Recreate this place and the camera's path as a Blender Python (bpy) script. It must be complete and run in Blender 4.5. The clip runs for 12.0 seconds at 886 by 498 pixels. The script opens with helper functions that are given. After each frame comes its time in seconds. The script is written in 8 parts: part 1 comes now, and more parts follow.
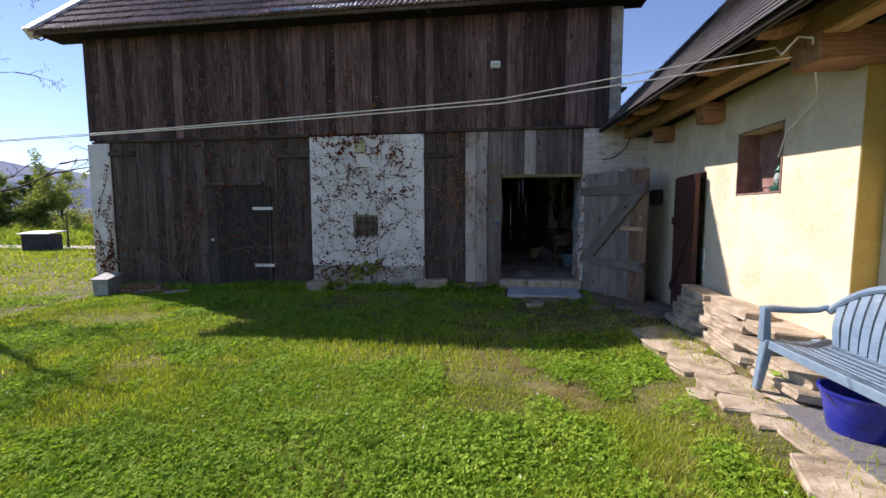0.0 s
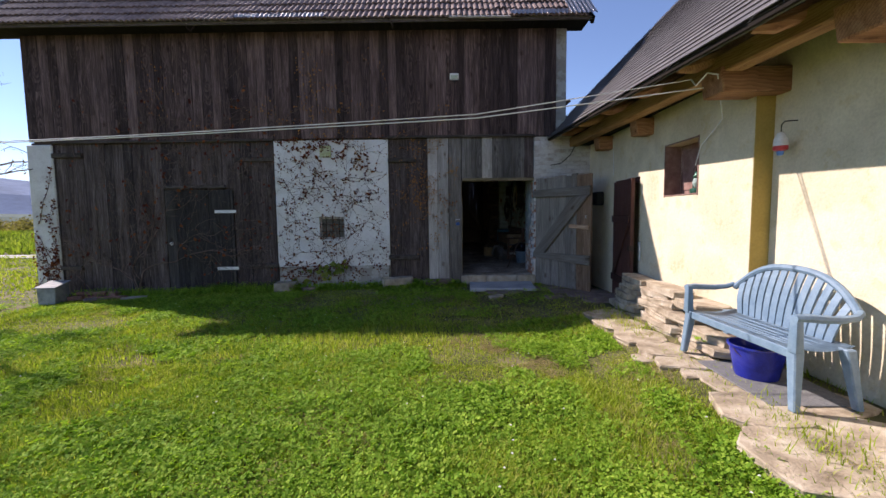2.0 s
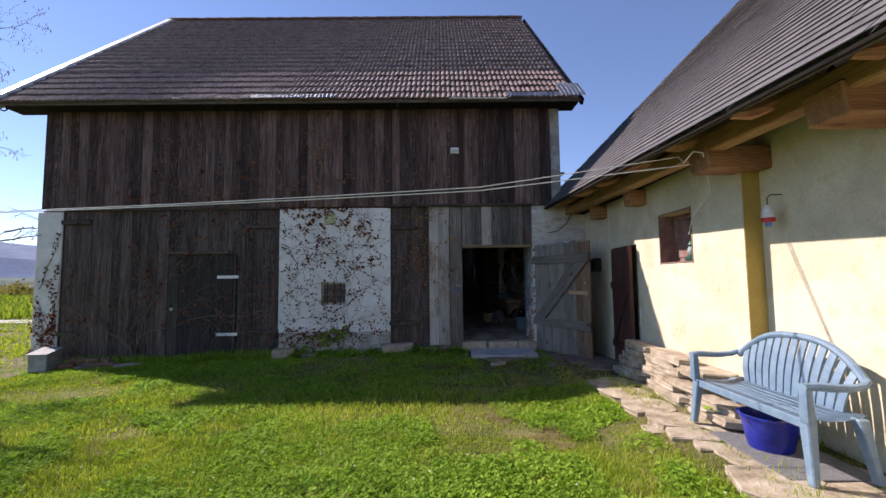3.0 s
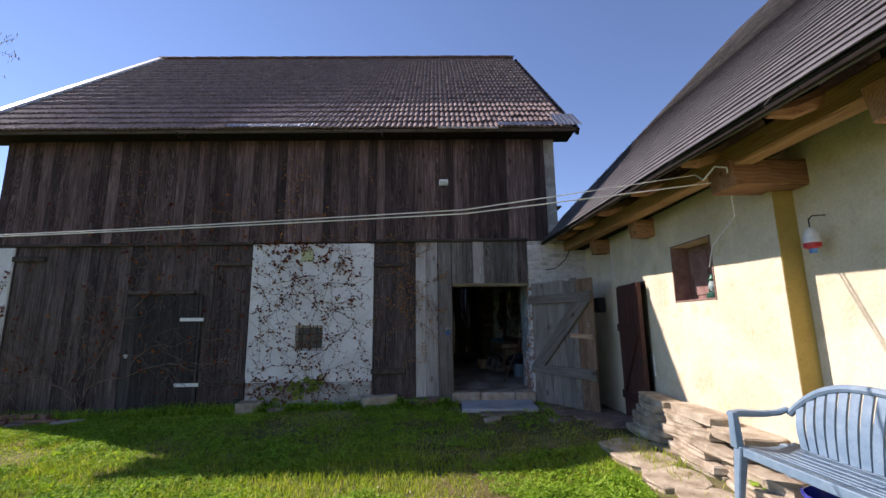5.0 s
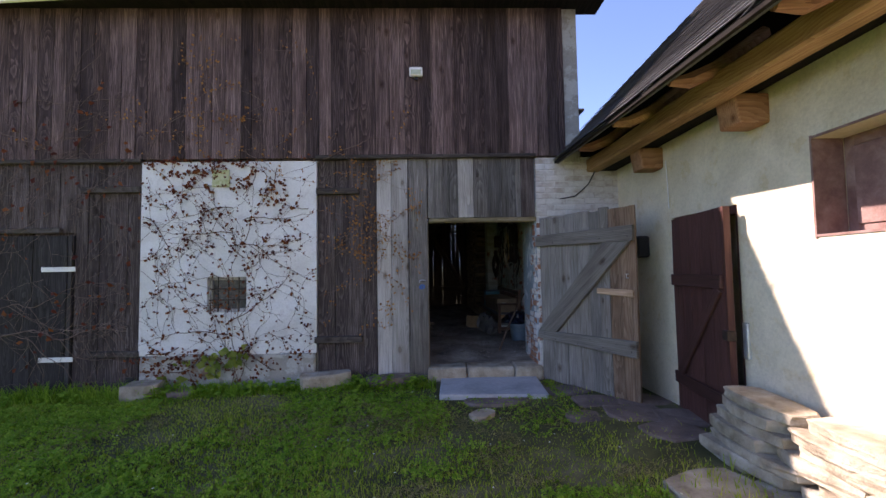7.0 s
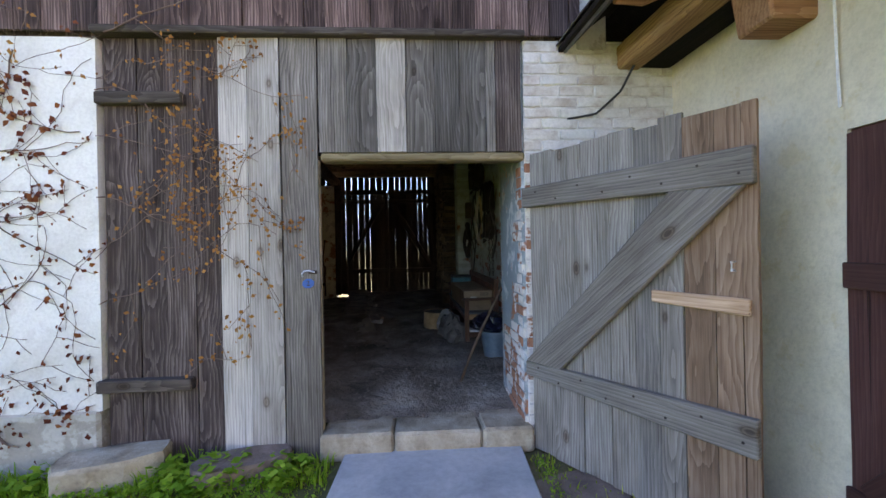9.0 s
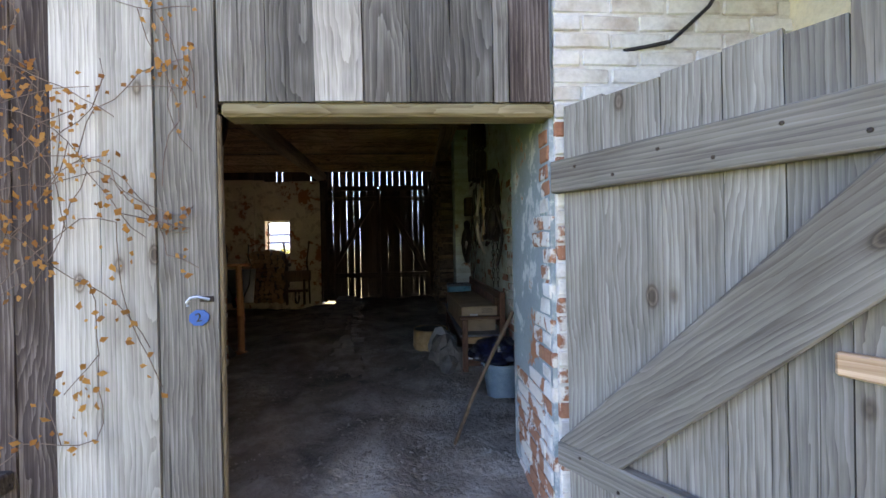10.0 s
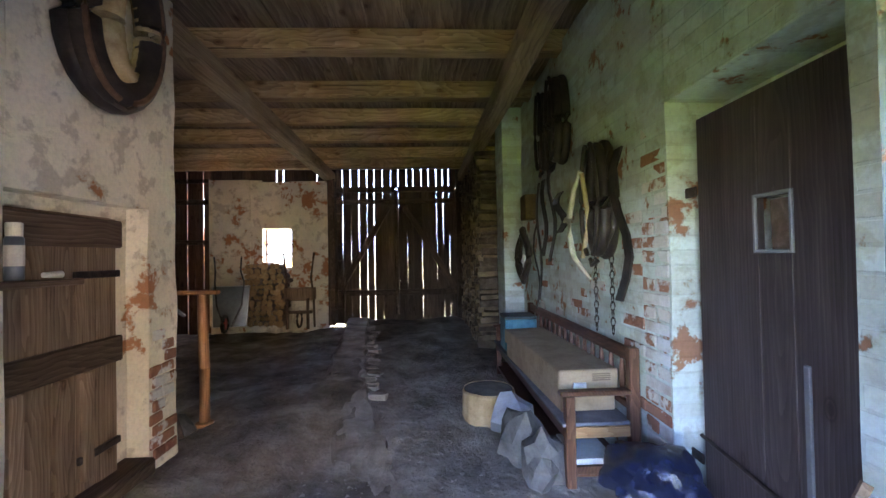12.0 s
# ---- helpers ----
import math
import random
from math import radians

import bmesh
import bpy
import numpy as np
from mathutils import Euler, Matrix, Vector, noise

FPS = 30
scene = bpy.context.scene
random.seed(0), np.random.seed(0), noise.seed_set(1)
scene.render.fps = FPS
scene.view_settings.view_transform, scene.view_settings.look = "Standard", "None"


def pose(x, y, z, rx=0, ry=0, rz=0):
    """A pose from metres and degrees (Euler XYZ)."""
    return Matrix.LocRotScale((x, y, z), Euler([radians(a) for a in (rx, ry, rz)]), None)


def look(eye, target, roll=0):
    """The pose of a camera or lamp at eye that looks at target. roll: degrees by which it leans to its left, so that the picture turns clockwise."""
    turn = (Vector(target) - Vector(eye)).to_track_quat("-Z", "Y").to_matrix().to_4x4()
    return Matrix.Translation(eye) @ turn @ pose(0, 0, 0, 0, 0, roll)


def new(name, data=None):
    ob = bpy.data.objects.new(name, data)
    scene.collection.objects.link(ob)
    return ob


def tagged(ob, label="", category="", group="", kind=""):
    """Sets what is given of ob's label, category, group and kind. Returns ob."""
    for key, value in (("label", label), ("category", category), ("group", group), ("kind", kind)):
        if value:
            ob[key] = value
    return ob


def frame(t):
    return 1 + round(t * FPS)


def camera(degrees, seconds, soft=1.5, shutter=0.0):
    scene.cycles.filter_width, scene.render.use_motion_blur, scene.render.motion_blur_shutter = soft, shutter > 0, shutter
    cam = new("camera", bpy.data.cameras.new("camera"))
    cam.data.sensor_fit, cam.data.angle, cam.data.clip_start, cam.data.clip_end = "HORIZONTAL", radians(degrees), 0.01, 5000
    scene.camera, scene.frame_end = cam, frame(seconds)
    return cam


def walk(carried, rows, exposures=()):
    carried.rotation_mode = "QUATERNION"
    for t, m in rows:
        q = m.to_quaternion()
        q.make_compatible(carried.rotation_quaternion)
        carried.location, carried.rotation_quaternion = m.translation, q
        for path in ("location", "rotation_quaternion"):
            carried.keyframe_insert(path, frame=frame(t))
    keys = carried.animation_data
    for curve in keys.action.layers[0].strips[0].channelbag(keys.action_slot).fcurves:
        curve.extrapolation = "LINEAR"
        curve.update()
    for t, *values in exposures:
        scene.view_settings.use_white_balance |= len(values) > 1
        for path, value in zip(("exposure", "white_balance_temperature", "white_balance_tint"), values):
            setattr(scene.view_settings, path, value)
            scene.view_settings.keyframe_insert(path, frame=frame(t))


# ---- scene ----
cam = camera(93.0, 12.0)
METRES, EYE, TILT, LEAN, TURN = 9.3, 1.5, 0.0, 0.0, 7.7
ROWS = [
    (0.0, 0.0, 0.0, 0.0, -0.01, -4.89, 0.16),
    (0.5, -0.0148, -0.0152, -0.0007, -3.04, -4.59, 0.42),
    (1.0, -0.0211, -0.0351, -0.0024, -4.9, -4.33, 0.58),
    (1.5, -0.0299, -0.0447, -0.0014, -6.54, -4.34, 0.72),
    (2.0, -0.041, -0.0518, -0.0023, -7.48, -4.61, 0.71),
    (2.5, -0.0487, -0.0585, -0.0018, -7.9, -1.26, 0.66),
    (3.0, -0.0521, -0.0606, 0.0007, -8.01, 4.14, 0.62),
    (5.0, -0.0245, 0.0126, -0.0026, -8.44, 10.03, 0.75),
    (5.5, -0.0151, 0.0612, -0.0041, -8.58, 7.17, 0.75),
    (6.0, -0.0001, 0.1218, -0.0047, -8.7, 6.45, 0.85),
    (6.5, 0.0173, 0.1832, -0.0035, -8.85, 5.09, 0.87),
    (7.0, 0.0424, 0.2479, 0.0001, -9.07, 3.02, 0.93),
    (7.5, 0.0677, 0.3128, 0.0013, -10.07, 1.59, 1.06),
    (9.5, 0.1612, 0.5661, 0.0051, -11.35, -0.24, 1.09),
    (10.0, 0.1747, 0.6227, 0.0076, -11.2, -0.15, 1.09),
    (10.5, 0.1729, 0.6798, 0.0081, -11.1, 0.21, 1.07),
    (11.0, 0.1686, 0.7253, 0.0108, -10.99, 0.82, 1.0),
    (11.5, 0.1696, 0.7741, 0.014, -10.66, 0.85, 1.07),
    (12.0, 0.1634, 0.8139, 0.0178, -9.97, 1.0, 1.05),
]
EXPOSURES = [(0.0, 0.66, 6850, 26), (5.0, 0.68, 6800, 26), (6.5, 1.25, 6900, 31), (7.7, 1.88, 7000, 33), (9.4, 2.85, 7450, 26), (10.0, 3.2, 7550, 26), (10.5, 3.52, 7300, 25), (11.2, 3.75, 7350, 28), (11.5, 4.15, 7350, 29), (12.0, 5.75, 6600, 32)]
walk(cam, [(t, pose(0, 0, EYE, TILT, LEAN, TURN) @ pose(METRES * x, METRES * y, METRES * z, 90 + pitch, roll, yaw)) for t, x, y, z, yaw, pitch, roll in ROWS], EXPOSURES)

# ---- sky and sun ----
SUN = Vector((-1.07, 0.515, 1.0)).normalized()
world = bpy.data.worlds.new("sky")
scene.world = world
world.use_nodes = True
wn, wl = world.node_tree.nodes, world.node_tree.links
sky = wn.new("ShaderNodeTexSky")
sky.sky_type = "NISHITA"
sky.sun_disc = False
sky.sun_elevation = math.asin(SUN.z)
sky.sun_rotation = math.atan2(SUN.x, SUN.y)
sky.altitude, sky.air_density, sky.dust_density, sky.ozone_density = 1200, 1.0, 0.0, 4.6
wn["Background"].inputs["Strength"].default_value = 0.12
wl.new(sky.outputs[0], wn["Background"].inputs["Color"])
sun_data = bpy.data.lights.new("sun", "SUN")
sun_data.energy, sun_data.angle, sun_data.color = 5.0, radians(0.6), (1.0, 0.95, 0.87)
sun = new("sun", sun_data)
sun.matrix_world = look(SUN * 60, (0, 0, 0))


# ---- materials ----
def ramp_of(nt, fac, stops):
    r = nt.nodes.new("ShaderNodeValToRGB")
    els = r.color_ramp.elements
    while len(els) < len(stops):
        els.new(0.5)
    for e, (p, c) in zip(els, stops):
        e.position, e.color = p, (*c, 1)
    nt.links.new(fac, r.inputs["Fac"])
    return r.outputs["Color"]


def noise_of(nt, vec, scale, detail=5, rough=0.6, dist=0.0):
    n = nt.nodes.new("ShaderNodeTexNoise")
    n.inputs["Scale"].default_value, n.inputs["Detail"].default_value = scale, detail
    n.inputs["Roughness"].default_value, n.inputs["Distortion"].default_value = rough, dist
    nt.links.new(vec, n.inputs["Vector"])
    return n.outputs["Fac"]


def mixed(nt, fac, a, b, mode="MIX"):
    m = nt.nodes.new("ShaderNodeMix")
    m.data_type, m.blend_type = "RGBA", mode
    for sock, v in ((m.inputs["Factor"], fac), (m.inputs["A"], a), (m.inputs["B"], b)):
        if isinstance(v, (int, float)):
            sock.default_value = v
        elif isinstance(v, tuple):
            sock.default_value = (*v, 1)
        else:
            nt.links.new(v, sock)
    return m.outputs["Result"]


def maths(nt, op, a, b=0.0):
    m = nt.nodes.new("ShaderNodeMath")
    m.operation = op
    for sock, v in zip(m.inputs, (a, b)):
        if isinstance(v, (int, float)):
            sock.default_value = v
        else:
            nt.links.new(v, sock)
    return m.outputs[0]


def start(name, rough=0.8, metal=0.0, spec=0.4):
    m = bpy.data.materials.new(name)
    m.use_nodes = True
    nt = m.node_tree
    b = nt.nodes["Principled BSDF"]
    b.inputs["Roughness"].default_value, b.inputs["Metallic"].default_value = rough, metal
    b.inputs["Specular IOR Level"].default_value = spec
    return m, nt, b


def coords(nt, stretch=(1, 1, 1), local=False, per_object=True):
    """Place in metres, stretched along the grain, shifted from piece to piece."""
    if local:
        src = nt.nodes.new("ShaderNodeTexCoord").outputs["Object"]
    else:
        src = nt.nodes.new("ShaderNodeNewGeometry").outputs["Position"]
    mp = nt.nodes.new("ShaderNodeMapping")
    mp.inputs["Scale"].default_value = stretch
    nt.links.new(src, mp.inputs["Vector"])
    out = mp.outputs["Vector"]
    if per_object:
        oi = nt.nodes.new("ShaderNodeObjectInfo")
        sc = nt.nodes.new("ShaderNodeVectorMath")
        sc.operation = "SCALE"
        sc.inputs[0].default_value = (37.0, 61.0, 23.0)
        nt.links.new(oi.outputs["Random"], sc.inputs["Scale"])
        ad = nt.nodes.new("ShaderNodeVectorMath")
        ad.operation = "ADD"
        nt.links.new(out, ad.inputs[0])
        nt.links.new(sc.outputs[0], ad.inputs[1])
        out = ad.outputs[0]
    return out


def bump(nt, b, height, strength=0.4, dist=0.01):
    n = nt.nodes.new("ShaderNodeBump")
    n.inputs["Strength"].default_value, n.inputs["Distance"].default_value = strength, dist
    nt.links.new(height, n.inputs["Height"])
    nt.links.new(n.outputs[0], b.inputs["Normal"])


def wood(name, dark, mid, light, axis=2, local=False, rough=0.85, vary=0.5, grain=26.0, knots=True):
    """Weathered timber: year rings cut lengthwise, fine fibres, checks, knots, stains, a tone of its own for each piece."""
    m, nt, b = start(name, rough, spec=0.25)

    def along(k, shift=True):
        st = [1.0, 1.0, 1.0]
        st[axis] = k
        return coords(nt, tuple(st), True, shift)
    oi = nt.nodes.new("ShaderNodeObjectInfo")
    # year rings round a pith that lies near each board, at a place of its own
    pith = nt.nodes.new("ShaderNodeCombineXYZ")
    r1 = maths(nt, "SUBTRACT", maths(nt, "MULTIPLY", oi.outputs["Random"], 0.42), 0.2)
    r2 = maths(nt, "ADD", maths(nt, "MULTIPLY", maths(nt, "FRACT", maths(nt, "MULTIPLY", oi.outputs["Random"], 7.3)), 0.07), 0.025)
    r3 = maths(nt, "MULTIPLY", oi.outputs["Random"], 9.0)
    sway = maths(nt, "MULTIPLY", maths(nt, "SUBTRACT", noise_of(nt, along(1.0), 0.9, 3, 0.5), 0.5), 0.34)
    r2 = maths(nt, "ADD", r2, sway)
    order = {2: (r1, r2, r3), 0: (r3, r2, r1), 1: (r2, r3, r1)}[axis]
    for sock, v in zip(pith.inputs, order):
        nt.links.new(v, sock)
    ad = nt.nodes.new("ShaderNodeVectorMath")
    ad.operation = "ADD"
    nt.links.new(along(0.055, False), ad.inputs[0])
    nt.links.new(pith.outputs[0], ad.inputs[1])
    wv = nt.nodes.new("ShaderNodeTexWave")
    wv.wave_type, wv.wave_profile, wv.rings_direction = "RINGS", "SAW", "XYZ"[axis]
    for key, val in (("Scale", 17.0), ("Distortion", 5.0), ("Detail", 3.0), ("Detail Scale", 1.6), ("Detail Roughness", 0.5)):
        wv.inputs[key].default_value = val
    nt.links.new(ad.outputs[0], wv.inputs["Vector"])
    rings = wv.outputs["Fac"]
    fibre = noise_of(nt, along(0.02), grain * 7, 4, 0.65)
    g = noise_of(nt, along(0.07), grain, 5, 0.6, 0.4)
    big = noise_of(nt, along(0.3), 3.1, 5, 0.6, 0.4)
    tone = maths(nt, "ADD", maths(nt, "MULTIPLY", rings, 0.17), maths(nt, "ADD", maths(nt, "MULTIPLY", fibre, 0.36), maths(nt, "MULTIPLY", g, 0.47)))
    col = ramp_of(nt, tone, [(0.3, dark), (0.5, mid), (0.7, light)])
    stain = ramp_of(nt, big, [(0.3, (0.58, 0.54, 0.5)), (0.5, (0.95, 0.94, 0.93)), (0.68, (1.2, 1.2, 1.22))])
    col = mixed(nt, 0.8, col, stain, "MULTIPLY")
    piece_tone = ramp_of(nt, oi.outputs["Random"], [(0.0, (1 - vary,) * 3), (0.45, (1, 0.97, 0.94)), (1.0, (1 + vary, 1 + vary, 1 + 0.95 * vary))])
    col = mixed(nt, 0.9, col, piece_tone, "MULTIPLY")
    check = noise_of(nt, along(0.012), grain * 2.6, 2, 0.5)
    crack = ramp_of(nt, check, [(0.27, (0.2, 0.18, 0.17)), (0.31, (1, 1, 1))])
    col = mixed(nt, 0.8, col, crack, "MULTIPLY")
    if knots:
        vo = nt.nodes.new("ShaderNodeTexVoronoi")
        vo.inputs["Scale"].default_value = 4.4
        nt.links.new(along(0.55), vo.inputs["Vector"])
        kn = ramp_of(nt, vo.outputs["Distance"], [(0.05, (0.3, 0.22, 0.17)), (0.075, (0.75, 0.64, 0.55)), (0.09, (0.35, 0.28, 0.23)), (0.12, (0.8, 0.77, 0.74)), (0.2, (1, 1, 1))])
        col = mixed(nt, 0.85, col, kn, "MULTIPLY")
    nt.links.new(col, b.inputs["Base Color"])
    bump(nt, b, maths(nt, "ADD", maths(nt, "MULTIPLY", tone, 1.0), maths(nt, "MULTIPLY", ramp_of(nt, check, [(0.26, (0, 0, 0)), (0.32, (1, 1, 1))]), 0.6)), 0.5, 0.005)
    return m


def mottled(name, c1, c2, c3, scale=4.0, rough=0.85, bumps=0.4, dist=0.01, local=False, metal=0.0, spec=0.35, per_object=True, fine=9.0, stretch=(1, 1, 1)):
    """A surface with two scales of colour change and fine relief."""
    m, nt, b = start(name, rough, metal, spec)
    v = coords(nt, stretch, local, per_object)
    n1 = noise_of(nt, v, scale, 6, 0.6, 0.3)
    n2 = noise_of(nt, v, scale * fine, 5, 0.65)
    col = ramp_of(nt, n1, [(0.3, c1), (0.5, c2), (0.72, c3)])
    grain = ramp_of(nt, n2, [(0.25, (0.72,) * 3), (0.6, (1.05,) * 3)])
    col = mixed(nt, 0.6, col, grain, "MULTIPLY")
    nt.links.new(col, b.inputs["Base Color"])
    bump(nt, b, maths(nt, "ADD", n1, maths(nt, "MULTIPLY", n2, 0.7)), bumps, dist)
    return m


def plaster(name, top, under, brick_tone, wear=0.5, bare=0.36, rough=0.9, lumps=0.012, courses=False):
    """Old limewash on rough render, flaked to the grey coat and in places to the brick."""
    m, nt, b = start(name, rough, spec=0.2)
    v = coords(nt, (1, 1, 1), False, False)
    n1 = noise_of(nt, v, 1.7, 7, 0.62, 0.5)
    n2 = noise_of(nt, v, 5.5, 6, 0.65, 0.2)
    n3 = noise_of(nt, v, 45.0, 4, 0.6)
    col = mixed(nt, ramp_of(nt, n2, [(wear - 0.03, (0, 0, 0)), (wear + 0.03, (1, 1, 1))]), under, top)
    dirt = ramp_of(nt, n1, [(0.25, (0.68, 0.66, 0.6)), (0.6, (1.05, 1.05, 1.05))])
    col = mixed(nt, 0.7, col, dirt, "MULTIPLY")
    gone = ramp_of(nt, maths(nt, "ADD", maths(nt, "MULTIPLY", n1, 0.5), maths(nt, "MULTIPLY", n2, 0.5)), [(bare, (1, 1, 1)), (bare + 0.025, (0, 0, 0))])
    col = mixed(nt, gone, col, brick_tone)
    col = mixed(nt, 0.5, col, ramp_of(nt, n3, [(0.3, (0.78,) * 3), (0.6, (1.04,) * 3)]), "MULTIPLY")
    h = maths(nt, "ADD", maths(nt, "MULTIPLY", n2, 1.0), maths(nt, "MULTIPLY", n3, 0.25))
    if courses:
        sep, cmb = nt.nodes.new("ShaderNodeSeparateXYZ"), nt.nodes.new("ShaderNodeCombineXYZ")
        nt.links.new(v, sep.inputs[0])
        nt.links.new(maths(nt, "ADD", sep.outputs["Y"], maths(nt, "MULTIPLY", n2, 0.03)), cmb.inputs["X"])
        nt.links.new(maths(nt, "ADD", sep.outputs["Z"], maths(nt, "MULTIPLY", n2, 0.02)), cmb.inputs["Y"])
        bt = nt.nodes.new("ShaderNodeTexBrick")
        bt.inputs["Scale"].default_value, bt.inputs["Mortar Size"].default_value, bt.inputs["Mortar Smooth"].default_value = 1.0, 0.007, 0.4
        bt.inputs["Brick Width"].default_value, bt.inputs["Row Height"].default_value = 0.25, 0.0765
        bt.inputs["Color1"].default_value, bt.inputs["Color2"].default_value, bt.inputs["Mortar"].default_value = (1, 1, 1, 1), (0.72, 0.66, 0.6, 1), (0.8, 0.78, 0.75, 1)
        nt.links.new(cmb.outputs[0], bt.inputs["Vector"])
        col = mixed(nt, 0.75, col, bt.outputs["Color"], "MULTIPLY")
        h = maths(nt, "SUBTRACT", h, maths(nt, "MULTIPLY", bt.outputs["Fac"], 0.55))
    nt.links.new(col, b.inputs["Base Color"])
    bump(nt, b, maths(nt, "SUBTRACT", h, maths(nt, "MULTIPLY", gone, 0.35)), 0.6, lumps)
    return m


def plain(name, c, rough=0.5, metal=0.0, spec=0.5, vary=0.12, scale=14.0):
    k = 1 - vary
    return mottled(name, tuple(x * k for x in c), c, tuple(min(1, x * (1 + vary)) for x in c), scale, rough, 0.12, 0.003, True, metal, spec)


M = {}
M["board_dark"] = wood("board_dark", (0.0222, 0.0139, 0.0132), (0.0861, 0.0556, 0.0513), (0.278, 0.195, 0.174), vary=0.6)
M["board_low"] = wood("board_low", (0.0203, 0.0146, 0.0146), (0.0698, 0.0518, 0.0484), (0.214, 0.185, 0.169), vary=0.45)
M["board_grey"] = wood("board_grey", (0.054, 0.0486, 0.0432), (0.146, 0.136, 0.124), (0.292, 0.281, 0.259), vary=0.4)
M["board_pale"] = wood("board_pale", (0.189, 0.18, 0.161), (0.397, 0.378, 0.35), (0.567, 0.548, 0.51), vary=0.15)
M["gate_grey"] = wood("gate_grey", (0.0918, 0.081, 0.0713), (0.205, 0.189, 0.167), (0.335, 0.313, 0.281), local=True, vary=0.25)
M["gate_brown"] = wood("gate_brown", (0.0972, 0.0594, 0.0378), (0.216, 0.14, 0.0918), (0.324, 0.238, 0.173), local=True, vary=0.25)
M["red_door"] = wood("red_door", (0.0608, 0.0267, 0.0219), (0.104, 0.0437, 0.0365), (0.146, 0.0729, 0.0608), local=True, rough=0.6, vary=0.12, knots=False)
M["beam"] = wood("beam", (0.2, 0.125, 0.065), (0.48, 0.32, 0.18), (0.68, 0.5, 0.31), axis=0, vary=0.25, grain=16)
M["beam_y"] = wood("beam_y", (0.18, 0.12, 0.07), (0.36, 0.26, 0.16), (0.52, 0.4, 0.27), axis=1, vary=0.2, grain=16)
M["ceiling_wood"] = wood("ceiling_wood", (0.12, 0.078, 0.052), (0.27, 0.185, 0.128), (0.42, 0.31, 0.22), axis=1, vary=0.35)
M["rafter"] = wood("rafter", (0.2, 0.11, 0.05), (0.4, 0.24, 0.11), (0.55, 0.36, 0.18), axis=1, vary=0.2, knots=False)
M["beam_end"] = wood("beam_end", (0.16, 0.075, 0.04), (0.32, 0.17, 0.09), (0.44, 0.26, 0.15), axis=0, vary=0.2, grain=14)
# Near-black wood: the shade under the eave is put into this colour
M["soffit_shaded"] = wood("soffit_shaded", (0.0048, 0.004, 0.0032), (0.0112, 0.0088, 0.0072), (0.0256, 0.0192, 0.016), axis=1, vary=0.2, rough=1.0)
M["yellow_wall"] = plaster("yellow_wall", (0.7, 0.63, 0.47), (0.662, 0.572, 0.383), (0.588, 0.504, 0.326), wear=0.4, bare=0.2, lumps=0.02)
# Darker copy of yellow_wall: shade of the return face put into colour
M["yellow_shaded"] = plaster("yellow_shaded", (0.47, 0.34, 0.1), (0.44, 0.32, 0.095), (0.38, 0.28, 0.09), wear=0.4, bare=0.2)
M["white_panel"] = plaster("white_panel", (0.744, 0.744, 0.721), (0.674, 0.662, 0.64), (0.558, 0.523, 0.465), wear=0.38, bare=0.24)
M["old_plaster"] = plaster("old_plaster", (0.8, 0.72, 0.57), (0.6, 0.52, 0.4), (0.42, 0.19, 0.09), wear=0.45, bare=0.405)
M["green_plaster"] = plaster("green_plaster", (0.66, 0.75, 0.73), (0.56, 0.61, 0.55), (0.36, 0.18, 0.11), wear=0.46, bare=0.405, courses=True)
M["blue_plaster"] = plaster("blue_plaster", (0.25, 0.3, 0.32), (0.5, 0.52, 0.52), (0.36, 0.15, 0.08), wear=0.45, bare=0.42)
M["base_plaster"] = plaster("base_plaster", (0.45, 0.44, 0.4), (0.33, 0.31, 0.27), (0.26, 0.17, 0.12), wear=0.5, bare=0.4)
M["white_brick"] = mottled("white_brick", (0.42, 0.36, 0.31), (0.62, 0.6, 0.57), (0.7, 0.69, 0.67), 5, 0.85, 0.6, 0.012)
M["red_brick"] = plaster("red_brick", (0.36, 0.165, 0.1), (0.27, 0.115, 0.07), (0.62, 0.58, 0.53), wear=0.5, bare=0.485, lumps=0.01)
M["stone"] = mottled("stone", (0.22, 0.175, 0.12), (0.41, 0.345, 0.255), (0.56, 0.5, 0.4), 5, 0.9, 0.8, 0.02)
M["stone_dark"] = mottled("stone_dark", (0.13, 0.1, 0.085), (0.22, 0.16, 0.13), (0.3, 0.24, 0.2), 5, 0.9, 0.8, 0.02)
M["concrete"] = mottled("concrete", (0.26, 0.26, 0.25), (0.36, 0.36, 0.35), (0.45, 0.44, 0.42), 3, 0.9, 0.4, 0.006)
M["dirt_floor"] = mottled("dirt_floor", (0.12, 0.092, 0.07), (0.3, 0.25, 0.2), (0.56, 0.49, 0.41), 2.2, 0.95, 1.0, 0.07, per_object=False)
M["soil"] = mottled("soil", (0.05, 0.055, 0.018), (0.1, 0.1, 0.035), (0.24, 0.19, 0.11), 1.6, 0.95, 0.8, 0.03, per_object=False)
M["tile"] = mottled("tile", (0.105, 0.07, 0.06), (0.185, 0.13, 0.112), (0.3, 0.225, 0.2), 6, 0.6, 0.5, 0.006)
M["slate"] = mottled("slate", (0.07, 0.067, 0.068), (0.115, 0.11, 0.112), (0.17, 0.165, 0.165), 6, 0.6, 0.4, 0.004)
M["metal"] = mottled("metal", (0.35, 0.36, 0.38), (0.55, 0.56, 0.58), (0.68, 0.69, 0.7), 6, 0.38, 0.2, 0.003, metal=1.0)
M["iron"] = mottled("iron", (0.03, 0.022, 0.018), (0.06, 0.045, 0.038), (0.1, 0.07, 0.055), 20, 0.6, 0.4, 0.003, True, 0.6)
